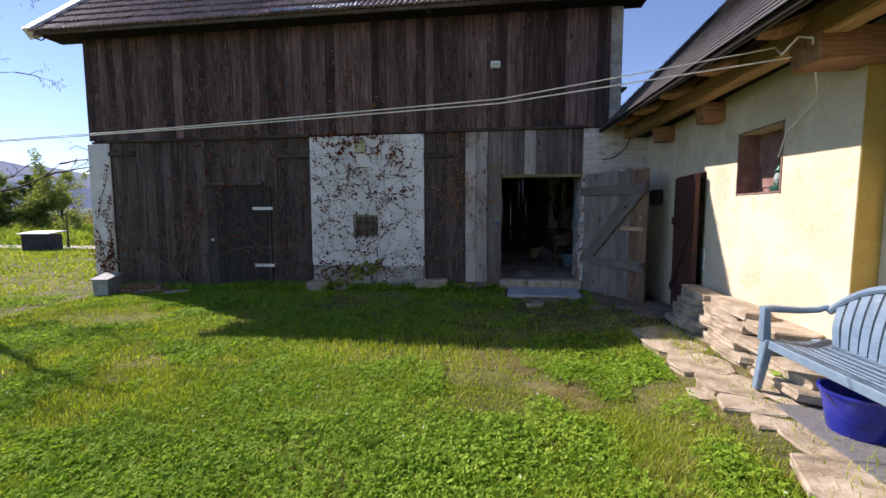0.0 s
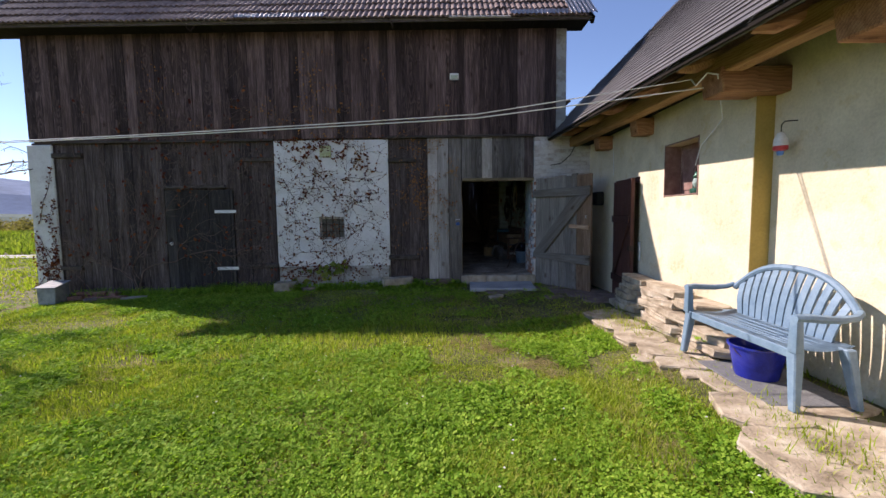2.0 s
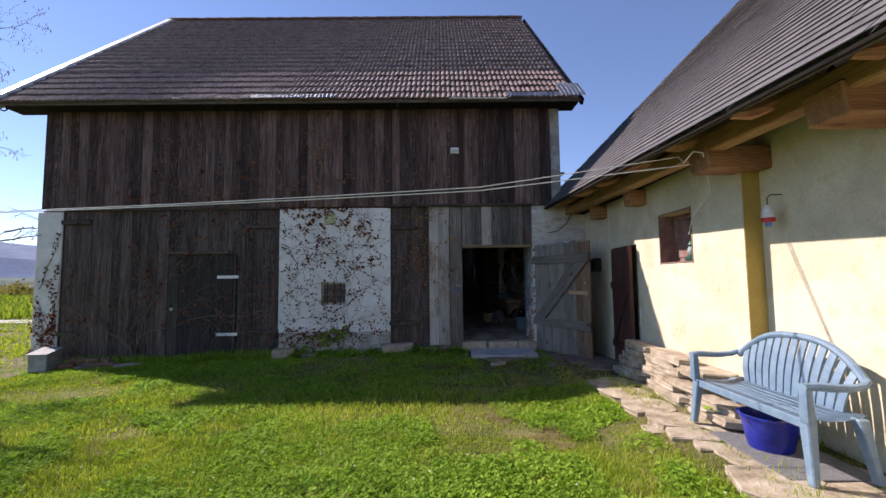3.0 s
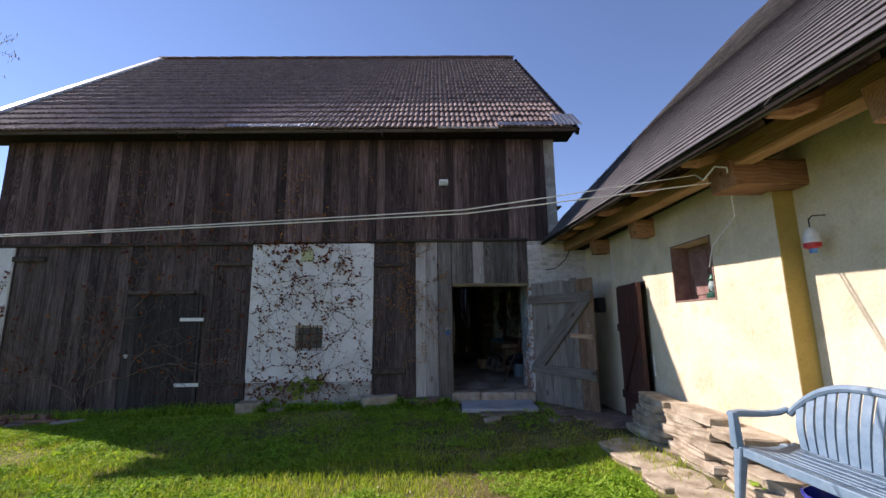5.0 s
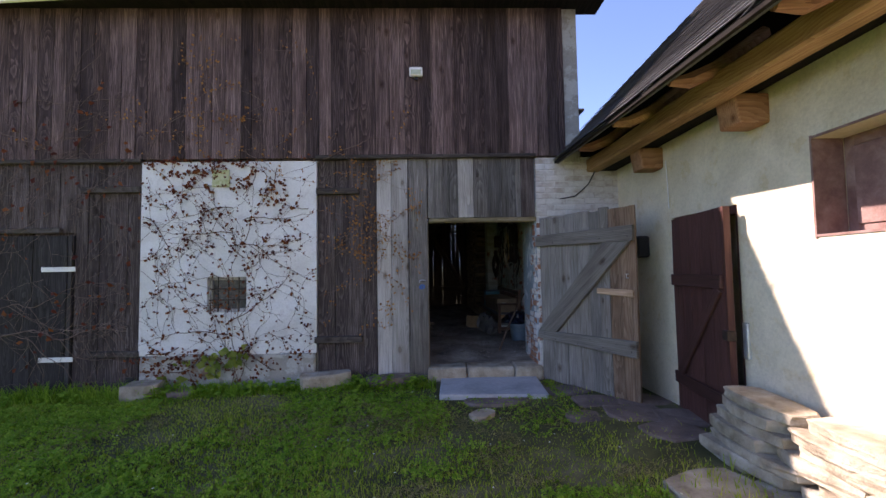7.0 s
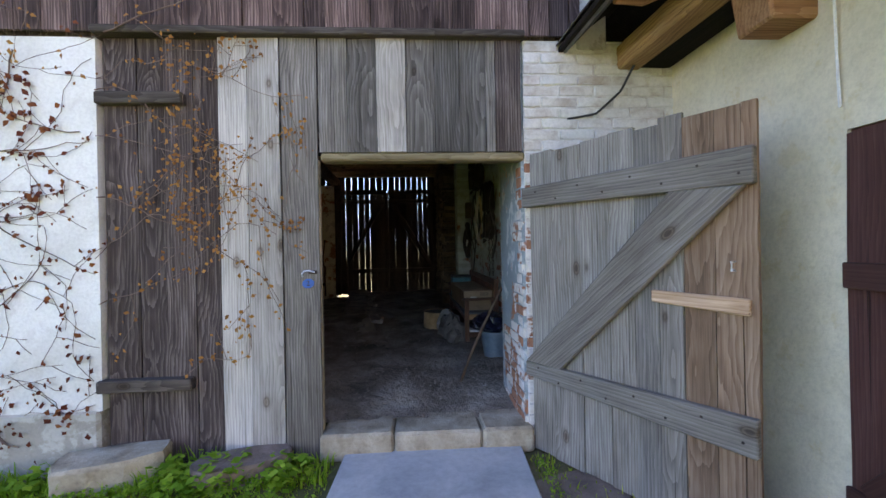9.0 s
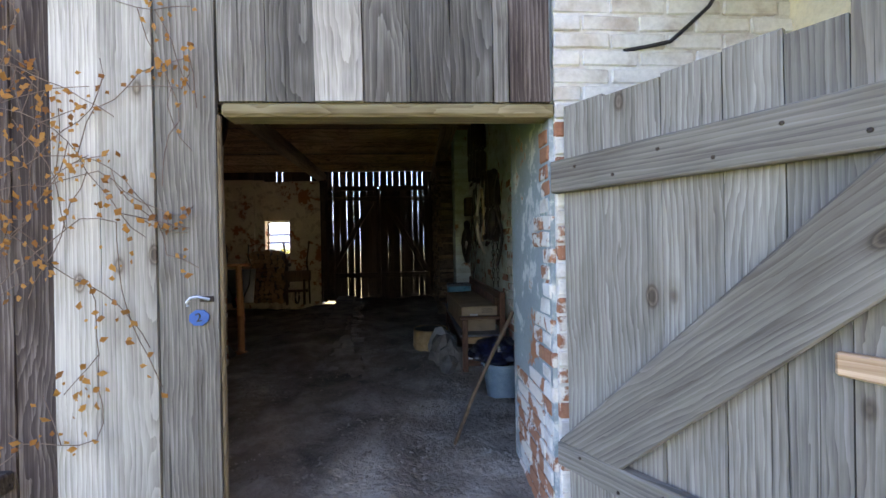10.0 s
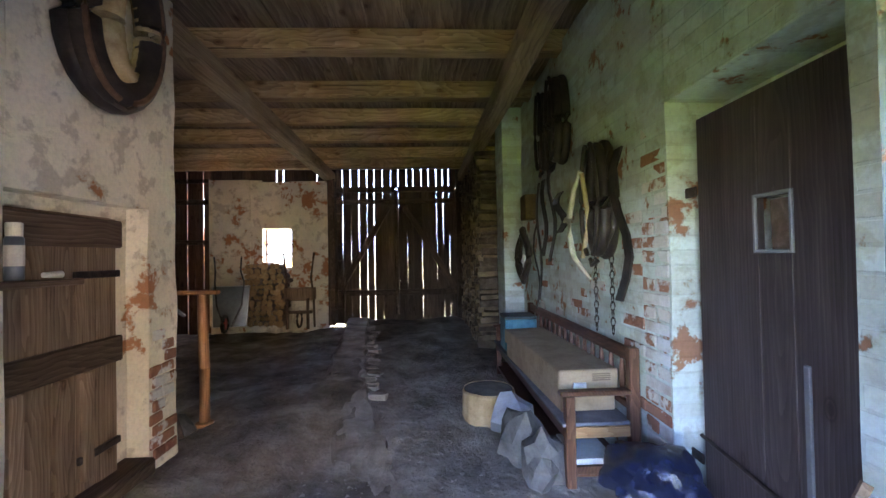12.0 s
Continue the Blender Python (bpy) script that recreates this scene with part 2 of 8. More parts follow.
M["zinc"] = plain("zinc", (0.62, 0.63, 0.64), 0.4, 0.7)
M["white_paint"] = plain("white_paint", (0.78, 0.78, 0.75), 0.5)
M["plastic_blue_grey"] = mottled("plastic_blue_grey", (0.12, 0.2, 0.28), (0.16, 0.25, 0.34), (0.21, 0.3, 0.38), 9, 0.42, 0.12, 0.002, True, 0.0, 0.5)
M["bucket_blue"] = mottled("bucket_blue", (0.008, 0.014, 0.2), (0.012, 0.022, 0.3), (0.03, 0.05, 0.36), 9, 0.25, 0.1, 0.002, True, 0.0, 0.6)
M["black"] = plain("black", (0.012, 0.012, 0.013), 0.55)


# ---- building helpers ----
def box(bm, x0, x1, y0, y1, z0, z1):
    r = bmesh.ops.create_cube(bm, size=1.0, matrix=Matrix.Translation(((x0 + x1) / 2, (y0 + y1) / 2, (z0 + z1) / 2)) @ Matrix.Diagonal((abs(x1 - x0), abs(y1 - y0), abs(z1 - z0), 1)))
    return r["verts"]


def boxes(*rows):
    bm = bmesh.new()
    for r in rows:
        box(bm, *r)
    return bm


def bevel(bm, w, seg=1):
    bmesh.ops.bevel(bm, geom=bm.edges[:], offset=w, segments=seg, affect="EDGES", profile=0.6)
    return bm


def rough_up(bm, amount, scale=3.0, seed=0.0):
    for v in bm.verts:
        v.co += noise.noise_vector(v.co * scale + Vector((seed, seed * 1.7, seed * 0.3))) * amount
    return bm


def tube(bm, pts, radii, seg=8, closed=False):
    """A round bar along points, with a radius at each."""
    pts = [Vector(p) for p in pts]
    rings = []
    n = len(pts)
    for i, p in enumerate(pts):
        a = pts[(i - 1) % n] if closed or i > 0 else p
        c = pts[(i + 1) % n] if closed or i < n - 1 else p
        d = (c - a).normalized()
        q = d.to_track_quat("Z", "Y")
        r = radii[i] if isinstance(radii, (list, tuple)) else radii
        rings.append([bm.verts.new(p + q @ Vector((r * math.cos(2 * math.pi * k / seg), r * math.sin(2 * math.pi * k / seg), 0))) for k in range(seg)])
    for i in range(n if closed else n - 1):
        r0, r1 = rings[i], rings[(i + 1) % n]
        for k in range(seg):
            bm.faces.new((r0[k], r0[(k + 1) % seg], r1[(k + 1) % seg], r1[k]))
    if not closed:
        bm.faces.new(rings[0][::-1])
        bm.faces.new(rings[-1])
    return bm


def lathe(bm, profile, seg=24, m=None):
    """Turn a profile of (radius, height) about z; a radius of 0 closes it."""
    m = m or Matrix()
    rings = []
    for r, z in profile:
        if r <= 1e-6:
            rings.append([bm.verts.new(m @ Vector((0, 0, z)))])
        else:
            rings.append([bm.verts.new(m @ Vector((r * math.cos(2 * math.pi * k / seg), r * math.sin(2 * math.pi * k / seg), z))) for k in range(seg)])
    for a, b in zip(rings, rings[1:]):
        for k in range(seg):
            k2 = (k + 1) % seg
            if len(a) == 1 and len(b) > 1:
                bm.faces.new((a[0], b[k2], b[k]))
            elif len(b) == 1 and len(a) > 1:
                bm.faces.new((a[k], a[k2], b[0]))
            elif len(a) > 1:
                bm.faces.new((a[k], a[k2], b[k2], b[k]))
    return bm


def mesh_of(name, bm, material, smooth=False):
    bmesh.ops.recalc_face_normals(bm, faces=bm.faces[:])
    me = bpy.data.meshes.new(name)
    bm.to_mesh(me)
    bm.free()
    if smooth:
        for p in me.polygons:
            p.use_smooth = True
        me.set_sharp_from_angle(angle=radians(40))
    me.materials.append(material)
    return me


def part(name, bm, material, parent=None, label="", m=None, smooth=False):
    ob = new(name, mesh_of(name, bm, material, smooth))
    if m is not None:
        ob.matrix_basis = m
    if parent is not None:
        ob.parent = parent
    if label:
        tagged(ob, label)
    return ob


def piece(name, me, parent, m):
    ob = new(name, me)
    ob.matrix_basis = m
    ob.parent = parent
    return ob


def thing(name, label, category, m=None, group=""):
    ob = new(name)
    ob.empty_display_size = 0.1
    if m is not None:
        ob.matrix_basis = m
    return tagged(ob, label, category, group)


def setting(name, bm, material, label, category="wall"):
    return tagged(part(name, bm, material), label, category, kind="structure")


def board(w, h, t, seed, rag=0.0):
    """One vertical board, its foot at z 0, front face towards -y, with a slightly ragged foot and a bowed edge."""
    rnd = random.Random(seed)
    bm = bmesh.new()
    n = 4
    rows = []
    for i in range(n + 1):
        z = h * i / n
        j0, j1 = rnd.uniform(-0.004, 0.002), rnd.uniform(-0.002, 0.004)
        low = rnd.uniform(-rag, rag) if i == 0 else 0
        tilt = rnd.uniform(-0.003, 0.003)
        rows.append([bm.verts.new(p) for p in ((j0, tilt, z + low), (w + j1, -tilt, z + low * 0.6), (w + j1, t, z + low * 0.6), (j0, t, z + low))])
    for a, b in zip(rows, rows[1:]):
        for k in range(4):
            bm.faces.new((a[k], a[(k + 1) % 4], b[(k + 1) % 4], b[k]))
    bm.faces.new(rows[0][::-1])
    bm.faces.new(rows[-1])
    return bm


def boarding(parent, x0, x1, z0, z1, y, material, width=0.15, seed=1, t=0.025, gap=0.006, rag=0.0, name="board", skip=None):
    """A run of upright boards of uneven width, front face at y."""
    rnd = random.Random(seed)
    x = x0
    while x < x1 - 0.02:
        w = min(width * rnd.uniform(0.8, 1.2), x1 - x)
        if x1 - x - w < 0.05:
            w = x1 - x
        if not (skip and skip(x, x + w)):
            mat = material(rnd) if callable(material) else material
            ob = part(name, board(w - gap, z1 - z0, t, rnd.random(), rag), mat, parent)
            ob.location = (x + gap / 2, y + rnd.uniform(-0.006, 0.006), z0)
        x += w


# ---- ground ----
def ground_height(x, y):
    """The yard rises a hand's breadth towards the barn and dips and swells a little."""
    rise = 0.10 * min(1.0, max(0.0, (y - 4.5) / 3.0)) * min(1.0, max(0.0, (x + 5.0) / 4.0))
    fall = -0.12 * min(1.0, max(0.0, (-5.0 - x) / 3.0)) if x > -30 else -0.12
    bank = 0.13 * min(1.0, max(0.0, (x - 1.1) / 0.7)) * min(1.0, max(0.0, (7.6 - y) / 1.5)) if x < 20 else 0.13
    dip = -0.035 * min(1.0, max(0.0, (1.5 - x) / 0.5)) * min(1.0, max(0.0, 6.6 - y))
    return dip + rise * (1 - bank / 0.13 * 0.6) + fall + bank + 0.025 * noise.noise(Vector((x * 0.5, y * 0.5, 0.0)))


def ground_sheet():
    bm = bmesh.new()
    xs = [-900, -300, -120, -60, -40] + [-30 + 1.0 * i for i in range(20)] + [-10 + 0.25 * i for i in range(57)] + [5 + i * 2 for i in range(6)] + [30, 80, 300, 900]
    ys = [-300, -60, -20, -10] + [-6 + 0.25 * i for i in range(57)] + [9 + i for i in range(25)] + [40, 60, 100, 200, 500, 1500]
    grid = []
    for y in ys:
        row = []
        for x in xs:
            inside = -8.2 < x < 2.4 and 7.9 < y < 17
            row.append(bm.verts.new((x, y, ground_height(x, y) - (0.1 if inside else 0))))
        grid.append(row)
    for a, b in zip(grid, grid[1:]):
        for i in range(len(xs) - 1):
            bm.faces.new((a[i], a[i + 1], b[i + 1], b[i]))
    return bm


ground = setting("ground", ground_sheet(), M["soil"], "short green lawn with bare worn patches", "lawn")
for p in ground.data.polygons:
    p.use_smooth = True

# ---- barn walls ----
F = 7.75           # front face of the barn
EAVE_Y, EAVE_Z, RIDGE_Y, RIDGE_Z = 7.25, 4.97, 12.4, 9.88
BX0, BX1 = -8.33, 2.04

wall_front = setting("wall_front", boxes(
    (-8.33, -7.9, F, F + 0.5, -0.2, 2.97),
    (-7.9, -3.61, F + 0.06, F + 0.5, -0.2, 2.97),
    (-1.4, -0.12, F + 0.06, F + 0.16, -0.2, 2.97),
    (-0.02, 1.4, F + 0.06, F + 0.16, 2.2, 2.97),
    (-8.3, 1.84, F + 0.03, F + 0.3, 2.97, 5.3)), M["board_low"], "dark weathered board wall of an old barn")


def slab_with_hole(x0, x1, z0, z1, hx0, hx1, hz0, hz1, y0, y1, cuts=0, amount=0.0):
    """An upright wall with one opening through it."""
    bm = boxes((x0, hx0, y0, y1, z0, z1), (hx1, x1, y0, y1, z0, z1), (hx0, hx1, y0, y1, z0, hz0), (hx0, hx1, y0, y1, hz1, z1))
    return bm


wall_panel = setting("wall_panel", slab_with_hole(-3.61, -1.4, 0.5, 2.95, -2.77, -2.28, 1.03, 1.47, F - 0.015, F + 0.5), M["white_panel"], "white limewashed wall panel overgrown with bare creeper")
wall_panel_base = setting("wall_panel_base", rough_up(bevel(boxes((-3.6, -1.42, F - 0.03, F + 0.5, -0.3, 0.5)), 0.02), 0.02), M["base_plaster"], "crumbling grey rendered wall foot", "wall")
column = setting("wall_pier", bevel(boxes((-8.42, -7.92, F - 0.03, F + 0.5, -0.3, 2.93)), 0.02), M["white_panel"], "white plastered corner pier with dark creeper", "pier")
wall_jamb = setting("wall_jamb", boxes((1.42, 2.62, F + 0.02, F + 0.77, -0.2, 2.97)), M["blue_plaster"], "peeling blue and white plaster over brick at the doorway")
wall_gable_strip = setting("wall_gable_edge", bevel(boxes((1.82, 2.04, F - 0.02, F + 0.4, 2.9, 5.0)), 0.015), M["base_plaster"], "grey plastered edge of the gable wall", "wall")
wall_gable_right = setting("wall_gable_right", boxes((1.84, 2.04, F + 0.4, 16.7, 3.0, 5.3)), M["board_dark"], "dark board gable wall")
wall_gable_left = setting("wall_gable_left", boxes((-8.33, -8.1, F + 0.5, 16.9, -0.3, 5.3)), M["board_dark"], "dark board gable wall")
for nm, xx in (("gable_left", -8.3), ("gable_right", 1.86)):
    bm = bmesh.new()
    a = [bm.verts.new((xx, y, z)) for y, z in ((7.9, 5.25), (16.9, 5.25), (RIDGE_Y, RIDGE_Z - 0.25))]
    b = [bm.verts.new((xx + 0.12, y, z)) for y, z in ((7.9, 5.25), (16.9, 5.25), (RIDGE_Y, RIDGE_Z - 0.25))]
    bm.faces.new(a)
    bm.faces.new(b[::-1])
    for i in range(3):
        bm.faces.new((a[i], b[i], b[(i + 1) % 3], a[(i + 1) % 3]))
    setting("wall_" + nm + "_top", bm, M["board_dark"], "dark boarded gable triangle")

# ---- barn inside ----
FZ = 0.35
floor_bm = bmesh.new()
nx, ny = 200, 230
fg = []
for j in range(ny + 1):
    row = []
    for i in range(nx + 1):
        x, y = -5.6 + 7.8 * i / nx, 7.92 + 8.9 * j / ny
        h = 0.035 * noise.noise(Vector((x * 1.3, y * 1.3, 3))) + 0.026 * noise.noise(Vector((x * 4, y * 2.5, 7))) + 0.013 * noise.noise(Vector((x * 11, y * 9, 2)))
        edge = -0.62 - 0.13 * (y - 12.4) + 0.04 * noise.noise(Vector((0, y * 1.1, 5)))
        front = 12.0 + 0.25 * noise.noise(Vector((x * 0.9, 0, 4))) - 0.12 * x
        ridge = 0.05 * math.exp(-((x + 0.9 - 0.28 * (y - 10)) / 0.3) ** 2) * max(0, min(1, (y - 9.5) / 1.5))
        far_right = edge + 0.42 + 0.1 * noise.noise(Vector((1, y * 2.4, 8)))
        ridge += 0.06 * max(0, min(1, (far_right - x) * 14)) * max(0, min(1, (y - 10.6) * 0.8)) * max(0, min(1, (x - edge + 0.9) * 3))
        sunk = -0.2 * max(0, min(1, (edge - x) * 16)) * max(0, min(1, (y - front) * 7))
        near = -0.06 * max(0, min(1, (8.8 - y) / 0.9))
        row.append(floor_bm.verts.new((x, y, FZ + h + ridge + sunk + near - 0.02)))
    fg.append(row)
for a, b in zip(fg, fg[1:]):
    for i in range(nx):
        floor_bm.faces.new((a[i], a[i + 1], b[i + 1], b[i]))
floor = setting("floor", floor_bm, M["dirt_floor"], "trodden dark earth floor of the barn", "floor")
for p in floor.data.polygons:
    p.use_smooth = True


def lumpy_wall(x0, x1, y0, y1, z0, z1, step, amount, seed):
    """A wall with a hand-worked, uneven face."""
    bm = bmesh.new()
    box(bm, x0, x1, y0, y1, z0, z1)
    for ax, size in ((0, x1 - x0), (1, y1 - y0), (2, z1 - z0)):
        n = int(size / step)
        for k in range(1, n):
            no = Vector([1.0 if i == ax else 0.0 for i in range(3)])
            co = Vector((x0, y0, z0)) + no * size * k / n
            bmesh.ops.bisect_plane(bm, geom=bm.verts[:] + bm.edges[:] + bm.faces[:], plane_co=co, plane_no=no)
    return rough_up(rough_up(bm, amount, 2.2, seed), amount * 0.4, 7.0, seed)


LX, RX = -1.28, 1.72
wall_left_bm = lumpy_wall(LX - 0.5, LX, 9.54 - 1.7, 9.54, 0.2, 3.5, 0.22, 0.012, 1.0)
wall_left = setting("wall_left_front", wall_left_bm, M["old_plaster"], "uneven limewashed wall with flaked spots of brick")
wall_left_b = setting("wall_left_over", lumpy_wall(LX - 0.5, LX, 9.54, 10.46, 2.0, 3.5, 0.22, 0.012, 1.0), M["old_plaster"], "uneven limewashed wall above a low plank door")
wall_left_c = setting("wall_left_pier", lumpy_wall(LX - 0.5, LX, 10.46, 10.75, 0.2, 3.5, 0.15, 0.014, 1.0), M["old_plaster"], "limewashed pier with bare brick at its foot", "pier")
wall_left_d = setting("wall_left_cross", lumpy_wall(-5.6, LX - 0.5, 10.45, 10.72, 0.2, 3.5, 0.4, 0.012, 2.0), M["old_plaster"], "limewashed cross wall of the barn")
door_reveal = setting("wall_left_reveal", boxes((LX - 0.5, LX - 0.14, 9.5, 10.5, 0.2, 2.1)), M["old_plaster"], "plastered back of the door recess")
# right wall, with the recess of the dark door
wall_right_a = setting("wall_right_front", lumpy_wall(RX, RX + 0.5, 8.5, 8.86, 0.2, 3.55, 0.3, 0.01, 4.0), M["green_plaster"], "greenish limewashed wall with bare brick patches")
wall_right_b = setting("wall_right_over", lumpy_wall(RX, RX + 0.5, 8.86, 9.78, 2.42, 3.55, 0.25, 0.01, 4.0), M["green_plaster"], "greenish limewashed wall above a dark door")
wall_right_c = setting("wall_right", lumpy_wall(RX, RX + 0.5, 9.78, 13.0, 0.2, 3.55, 0.2, 0.014, 4.0), M["green_plaster"], "greenish limewashed wall with bare brick patches")
wall_right_d = setting("wall_right_reveal", boxes((RX + 0.3, RX + 0.5, 8.8, 9.85, 0.2, 2.5)), M["green_plaster"], "plastered back of the door recess")
wall_right_e = setting("wall_right_pier", lumpy_wall(RX - 0.24, RX + 0.5, 13.0, 13.5, 0.2, 3.55, 0.25, 0.01, 4.0), M["green_plaster"], "pale green limewashed wall pier", "pier")
wall_right_f = setting("wall_right_back", boxes((RX + 0.1, RX + 0.5, 13.5, 17.0, 0.2, 3.7)), M["ceiling_wood"], "dark board wall behind the firewood")
# back wall: masonry pier with a small window
BY = 16.7
wall_back = setting("wall_back", boxes((-4.02, -2.95, BY, BY + 0.35, -0.1, 3.34), (-2.33, -1.57, BY, BY + 0.35, -0.1, 3.3), (-2.95, -2.33, BY, BY + 0.35, -0.1, 1.5), (-2.95, -2.33, BY, BY + 0.35, 2.32, 3.3)), M["old_plaster"], "flaking plastered masonry wall with a small window")
wall_side_left = setting("wall_left_back", boxes((-5.7, -5.6, 10.5, 16.9, 0.1, 3.7)), M["ceiling_wood"], "dark board wall")

ceiling_bm = bmesh.new()
x = -5.6
rnd = random.Random(5)
while x < 2.2:
    w = rnd.uniform(0.2, 0.34)
    box(ceiling_bm, x, x + w - rnd.uniform(0.004, 0.02), 7.95, 16.9, 3.66 + rnd.uniform(0, 0.02), 3.70)
    x += w
ceiling = setting("ceiling", ceiling_bm, M["ceiling_wood"], "rough dark ceiling boards on joists", "ceiling")
loft = setting("loft_floor", boxes((-8.1, 1.84, 8.05, 16.8, 3.72, 3.76)), M["ceiling_wood"], "loft floor boards", "ceiling")


def beam(name, p0, p1, w, h, mat, label, seed):
    """A hewn timber between two points, section w by h, edges worn."""
    p0, p1 = Vector(p0), Vector(p1)
    d = p1 - p0
    n = max(3, int(d.length / 0.35))
    q = d.to_track_quat("Y", "Z")
    bm = bmesh.new()
    rings = []
    c = 0.16
    sec = [(-1 + c, -1), (1 - c, -1), (1, -1 + c), (1, 1 - c), (1 - c, 1), (-1 + c, 1), (-1, 1 - c), (-1, -1 + c)]
    for i in range(n + 1):
        o = p0 + d * i / n
        k = 1 + 0.07 * noise.noise(Vector((i * 0.6, seed, 0)))
        off = noise.noise_vector(Vector((i * 0.35, seed * 3.1, 1))) * 0.012
        rings.append([bm.verts.new(o + off + q @ Vector((a * w / 2 * k, 0, b * h / 2 * k))) for a, b in sec])
    for a, b in zip(rings, rings[1:]):
        for k in range(8):
            bm.faces.new((a[k], a[(k + 1) % 8], b[(k + 1) % 8], b[k]))
    bm.faces.new(rings[0][::-1])
    bm.faces.new(rings[-1])
    ob = part(name, bm, mat)
    return tagged(ob, label, "beam", "ceiling timbers" if "joist" in name or "girder" in name else "", "structure")


for i, yy in enumerate((9.0, 10.25, 11.37, 12.45, 13.32, 14.2, 15.3, 16.2)):
    beam("joist", (-5.6, yy, 3.555), (1.95, yy + 0.04, 3.555), 0.17, 0.19, M["beam"], "rough hewn ceiling joist", i)
beam("girder", (-1.36, 8.5, 3.37), (-1.5, 16.65, 3.37), 0.2, 0.2, M["beam_y"], "hewn ceiling girder across the barn", 21)
beam("girder", (1.36, 8.5, 3.37), (1.3, 16.65, 3.37), 0.19, 0.2, M["beam_y"], "hewn ceiling girder across the barn", 22)

# ---- yellow house ----
HX = 2.52
def eave_z(y):
    return 2.632 + 0.037 * y


for k, r in enumerate(((3.385, 4.23, -0.2, 2.95), (4.93, 5.62, -0.2, 2.95), (6.53, 8.0, -0.2, 2.95), (4.23, 4.93, -0.2, 1.69), (4.23, 4.93, 2.31, 2.95), (5.62, 6.53, 2.0, 2.95))):
    setting("wall_house_%d" % (k + 1), boxes((HX, HX + 0.45, *r)), M["yellow_wall"], "lumpy yellow limewashed wall of a farmhouse")
setting("wall_house_inside", boxes((HX + 0.3, HX + 0.45, 5.62, 6.53, -0.2, 2.0)), M["yellow_wall"], "dim wall behind the red door")
wall_house_set_back = setting("wall_house_7", boxes((HX + 0.175, HX + 0.6, -8, 3.385, -0.2, 2.95)), M["yellow_wall"], "lumpy yellow limewashed wall set back from a corner")
# Return face turned from the sun, its shade painted in
wall_house_return = setting("wall_house_return", bevel(boxes((HX + 0.004, HX + 0.19, 3.379, 3.42, -0.1, 2.55)), 0.003), M["yellow_shaded"], "yellow plaster return of the stepped wall, coloured as shaded", "wall")
bm = bmesh.new()
EX = 1.7
def roof_pt(u, y, lift=0.0):
    """A point on the house roof, u metres up the slope from the eave."""
    a = radians(45.5)
    return Vector((EX + u * math.cos(a) - lift * math.sin(a), y, eave_z(y) + u * math.sin(a) + lift * math.cos(a)))
q = [[bm.verts.new(roof_pt(u, y, l)) for u, y in ((0, -8), (6.6, -8), (6.6, 8.25), (0, 8.25))] for l in (-0.06, 0.0)]
for i in range(4):
    bm.faces.new((q[0][i], q[0][(i + 1) % 4], q[1][(i + 1) % 4], q[1][i]))
bm.faces.new(q[0][::-1]); bm.faces.new(q[1])
roof_house = setting("roof_house", bm, M["slate"], "steep grey shingle roof of the farmhouse", "roof")
wall_house_back = setting("wall_house_back", boxes((HX + 0.45, 9.0, 7.6, 8.0, -0.2, 2.9), (8.6, 9.0, -8, 8.0, -0.2, 2.9), (HX, 9, -8.4, -8, -0.2, 2.9)), M["yellow_wall"], "yellow limewashed walls of the farmhouse")
bm = bmesh.new()
for yy in (7.9, 8.05):
    bm.faces.new([bm.verts.new((xx, yy, zz)) for xx, zz in ((1.78, eave_z(8) - 0.05), (2.52, eave_z(8) - 0.05), (11.0, eave_z(8) - 0.05), (EX + 4.62, eave_z(8) + 4.6))])
bm.verts.ensure_lookup_table()
for i in range(4):
    bm.faces.new((bm.verts[i], bm.verts[(i + 1) % 4], bm.verts[4 + (i + 1) % 4], bm.verts[4 + i]))
wall_house_gable = setting("wall_house_gable", bm, M["soffit_shaded"], "dark boarded attic gable of the farmhouse", "wall")
bm = bmesh.new()
q = [[bm.verts.new((EX + 6.6 * math.cos(radians(45.5)) + d, y, eave_z(y) + 6.6 * math.sin(radians(45.5)) - d)) for d, y in ((0, -8), (5, -8), (5, 8.25), (0, 8.25))]]
bm.faces.new(q[0])
roof_house_back = setting("roof_house_back", bm, M["slate"], "far slope of the farmhouse roof", "roof")

# ---- barn roof ----
bm = bmesh.new()
a = [bm.verts.new(p) for p in ((-9.0, EAVE_Y, EAVE_Z - 0.05), (2.4, EAVE_Y, EAVE_Z - 0.05), (2.4, RIDGE_Y, RIDGE_Z - 0.05), (-9.0, RIDGE_Y, RIDGE_Z - 0.05))]
b = [bm.verts.new((2.4 if i in (1, 2) else -9.0, 17.5 if i > 1 else RIDGE_Y, EAVE_Z - 0.05 if i > 1 else RIDGE_Z - 0.05)) for i in range(4)]
bm.faces.new(a); bm.faces.new(b)
roof_deck = setting("roof_barn", bm, M["tile"], "steep brown tiled barn roof", "roof")

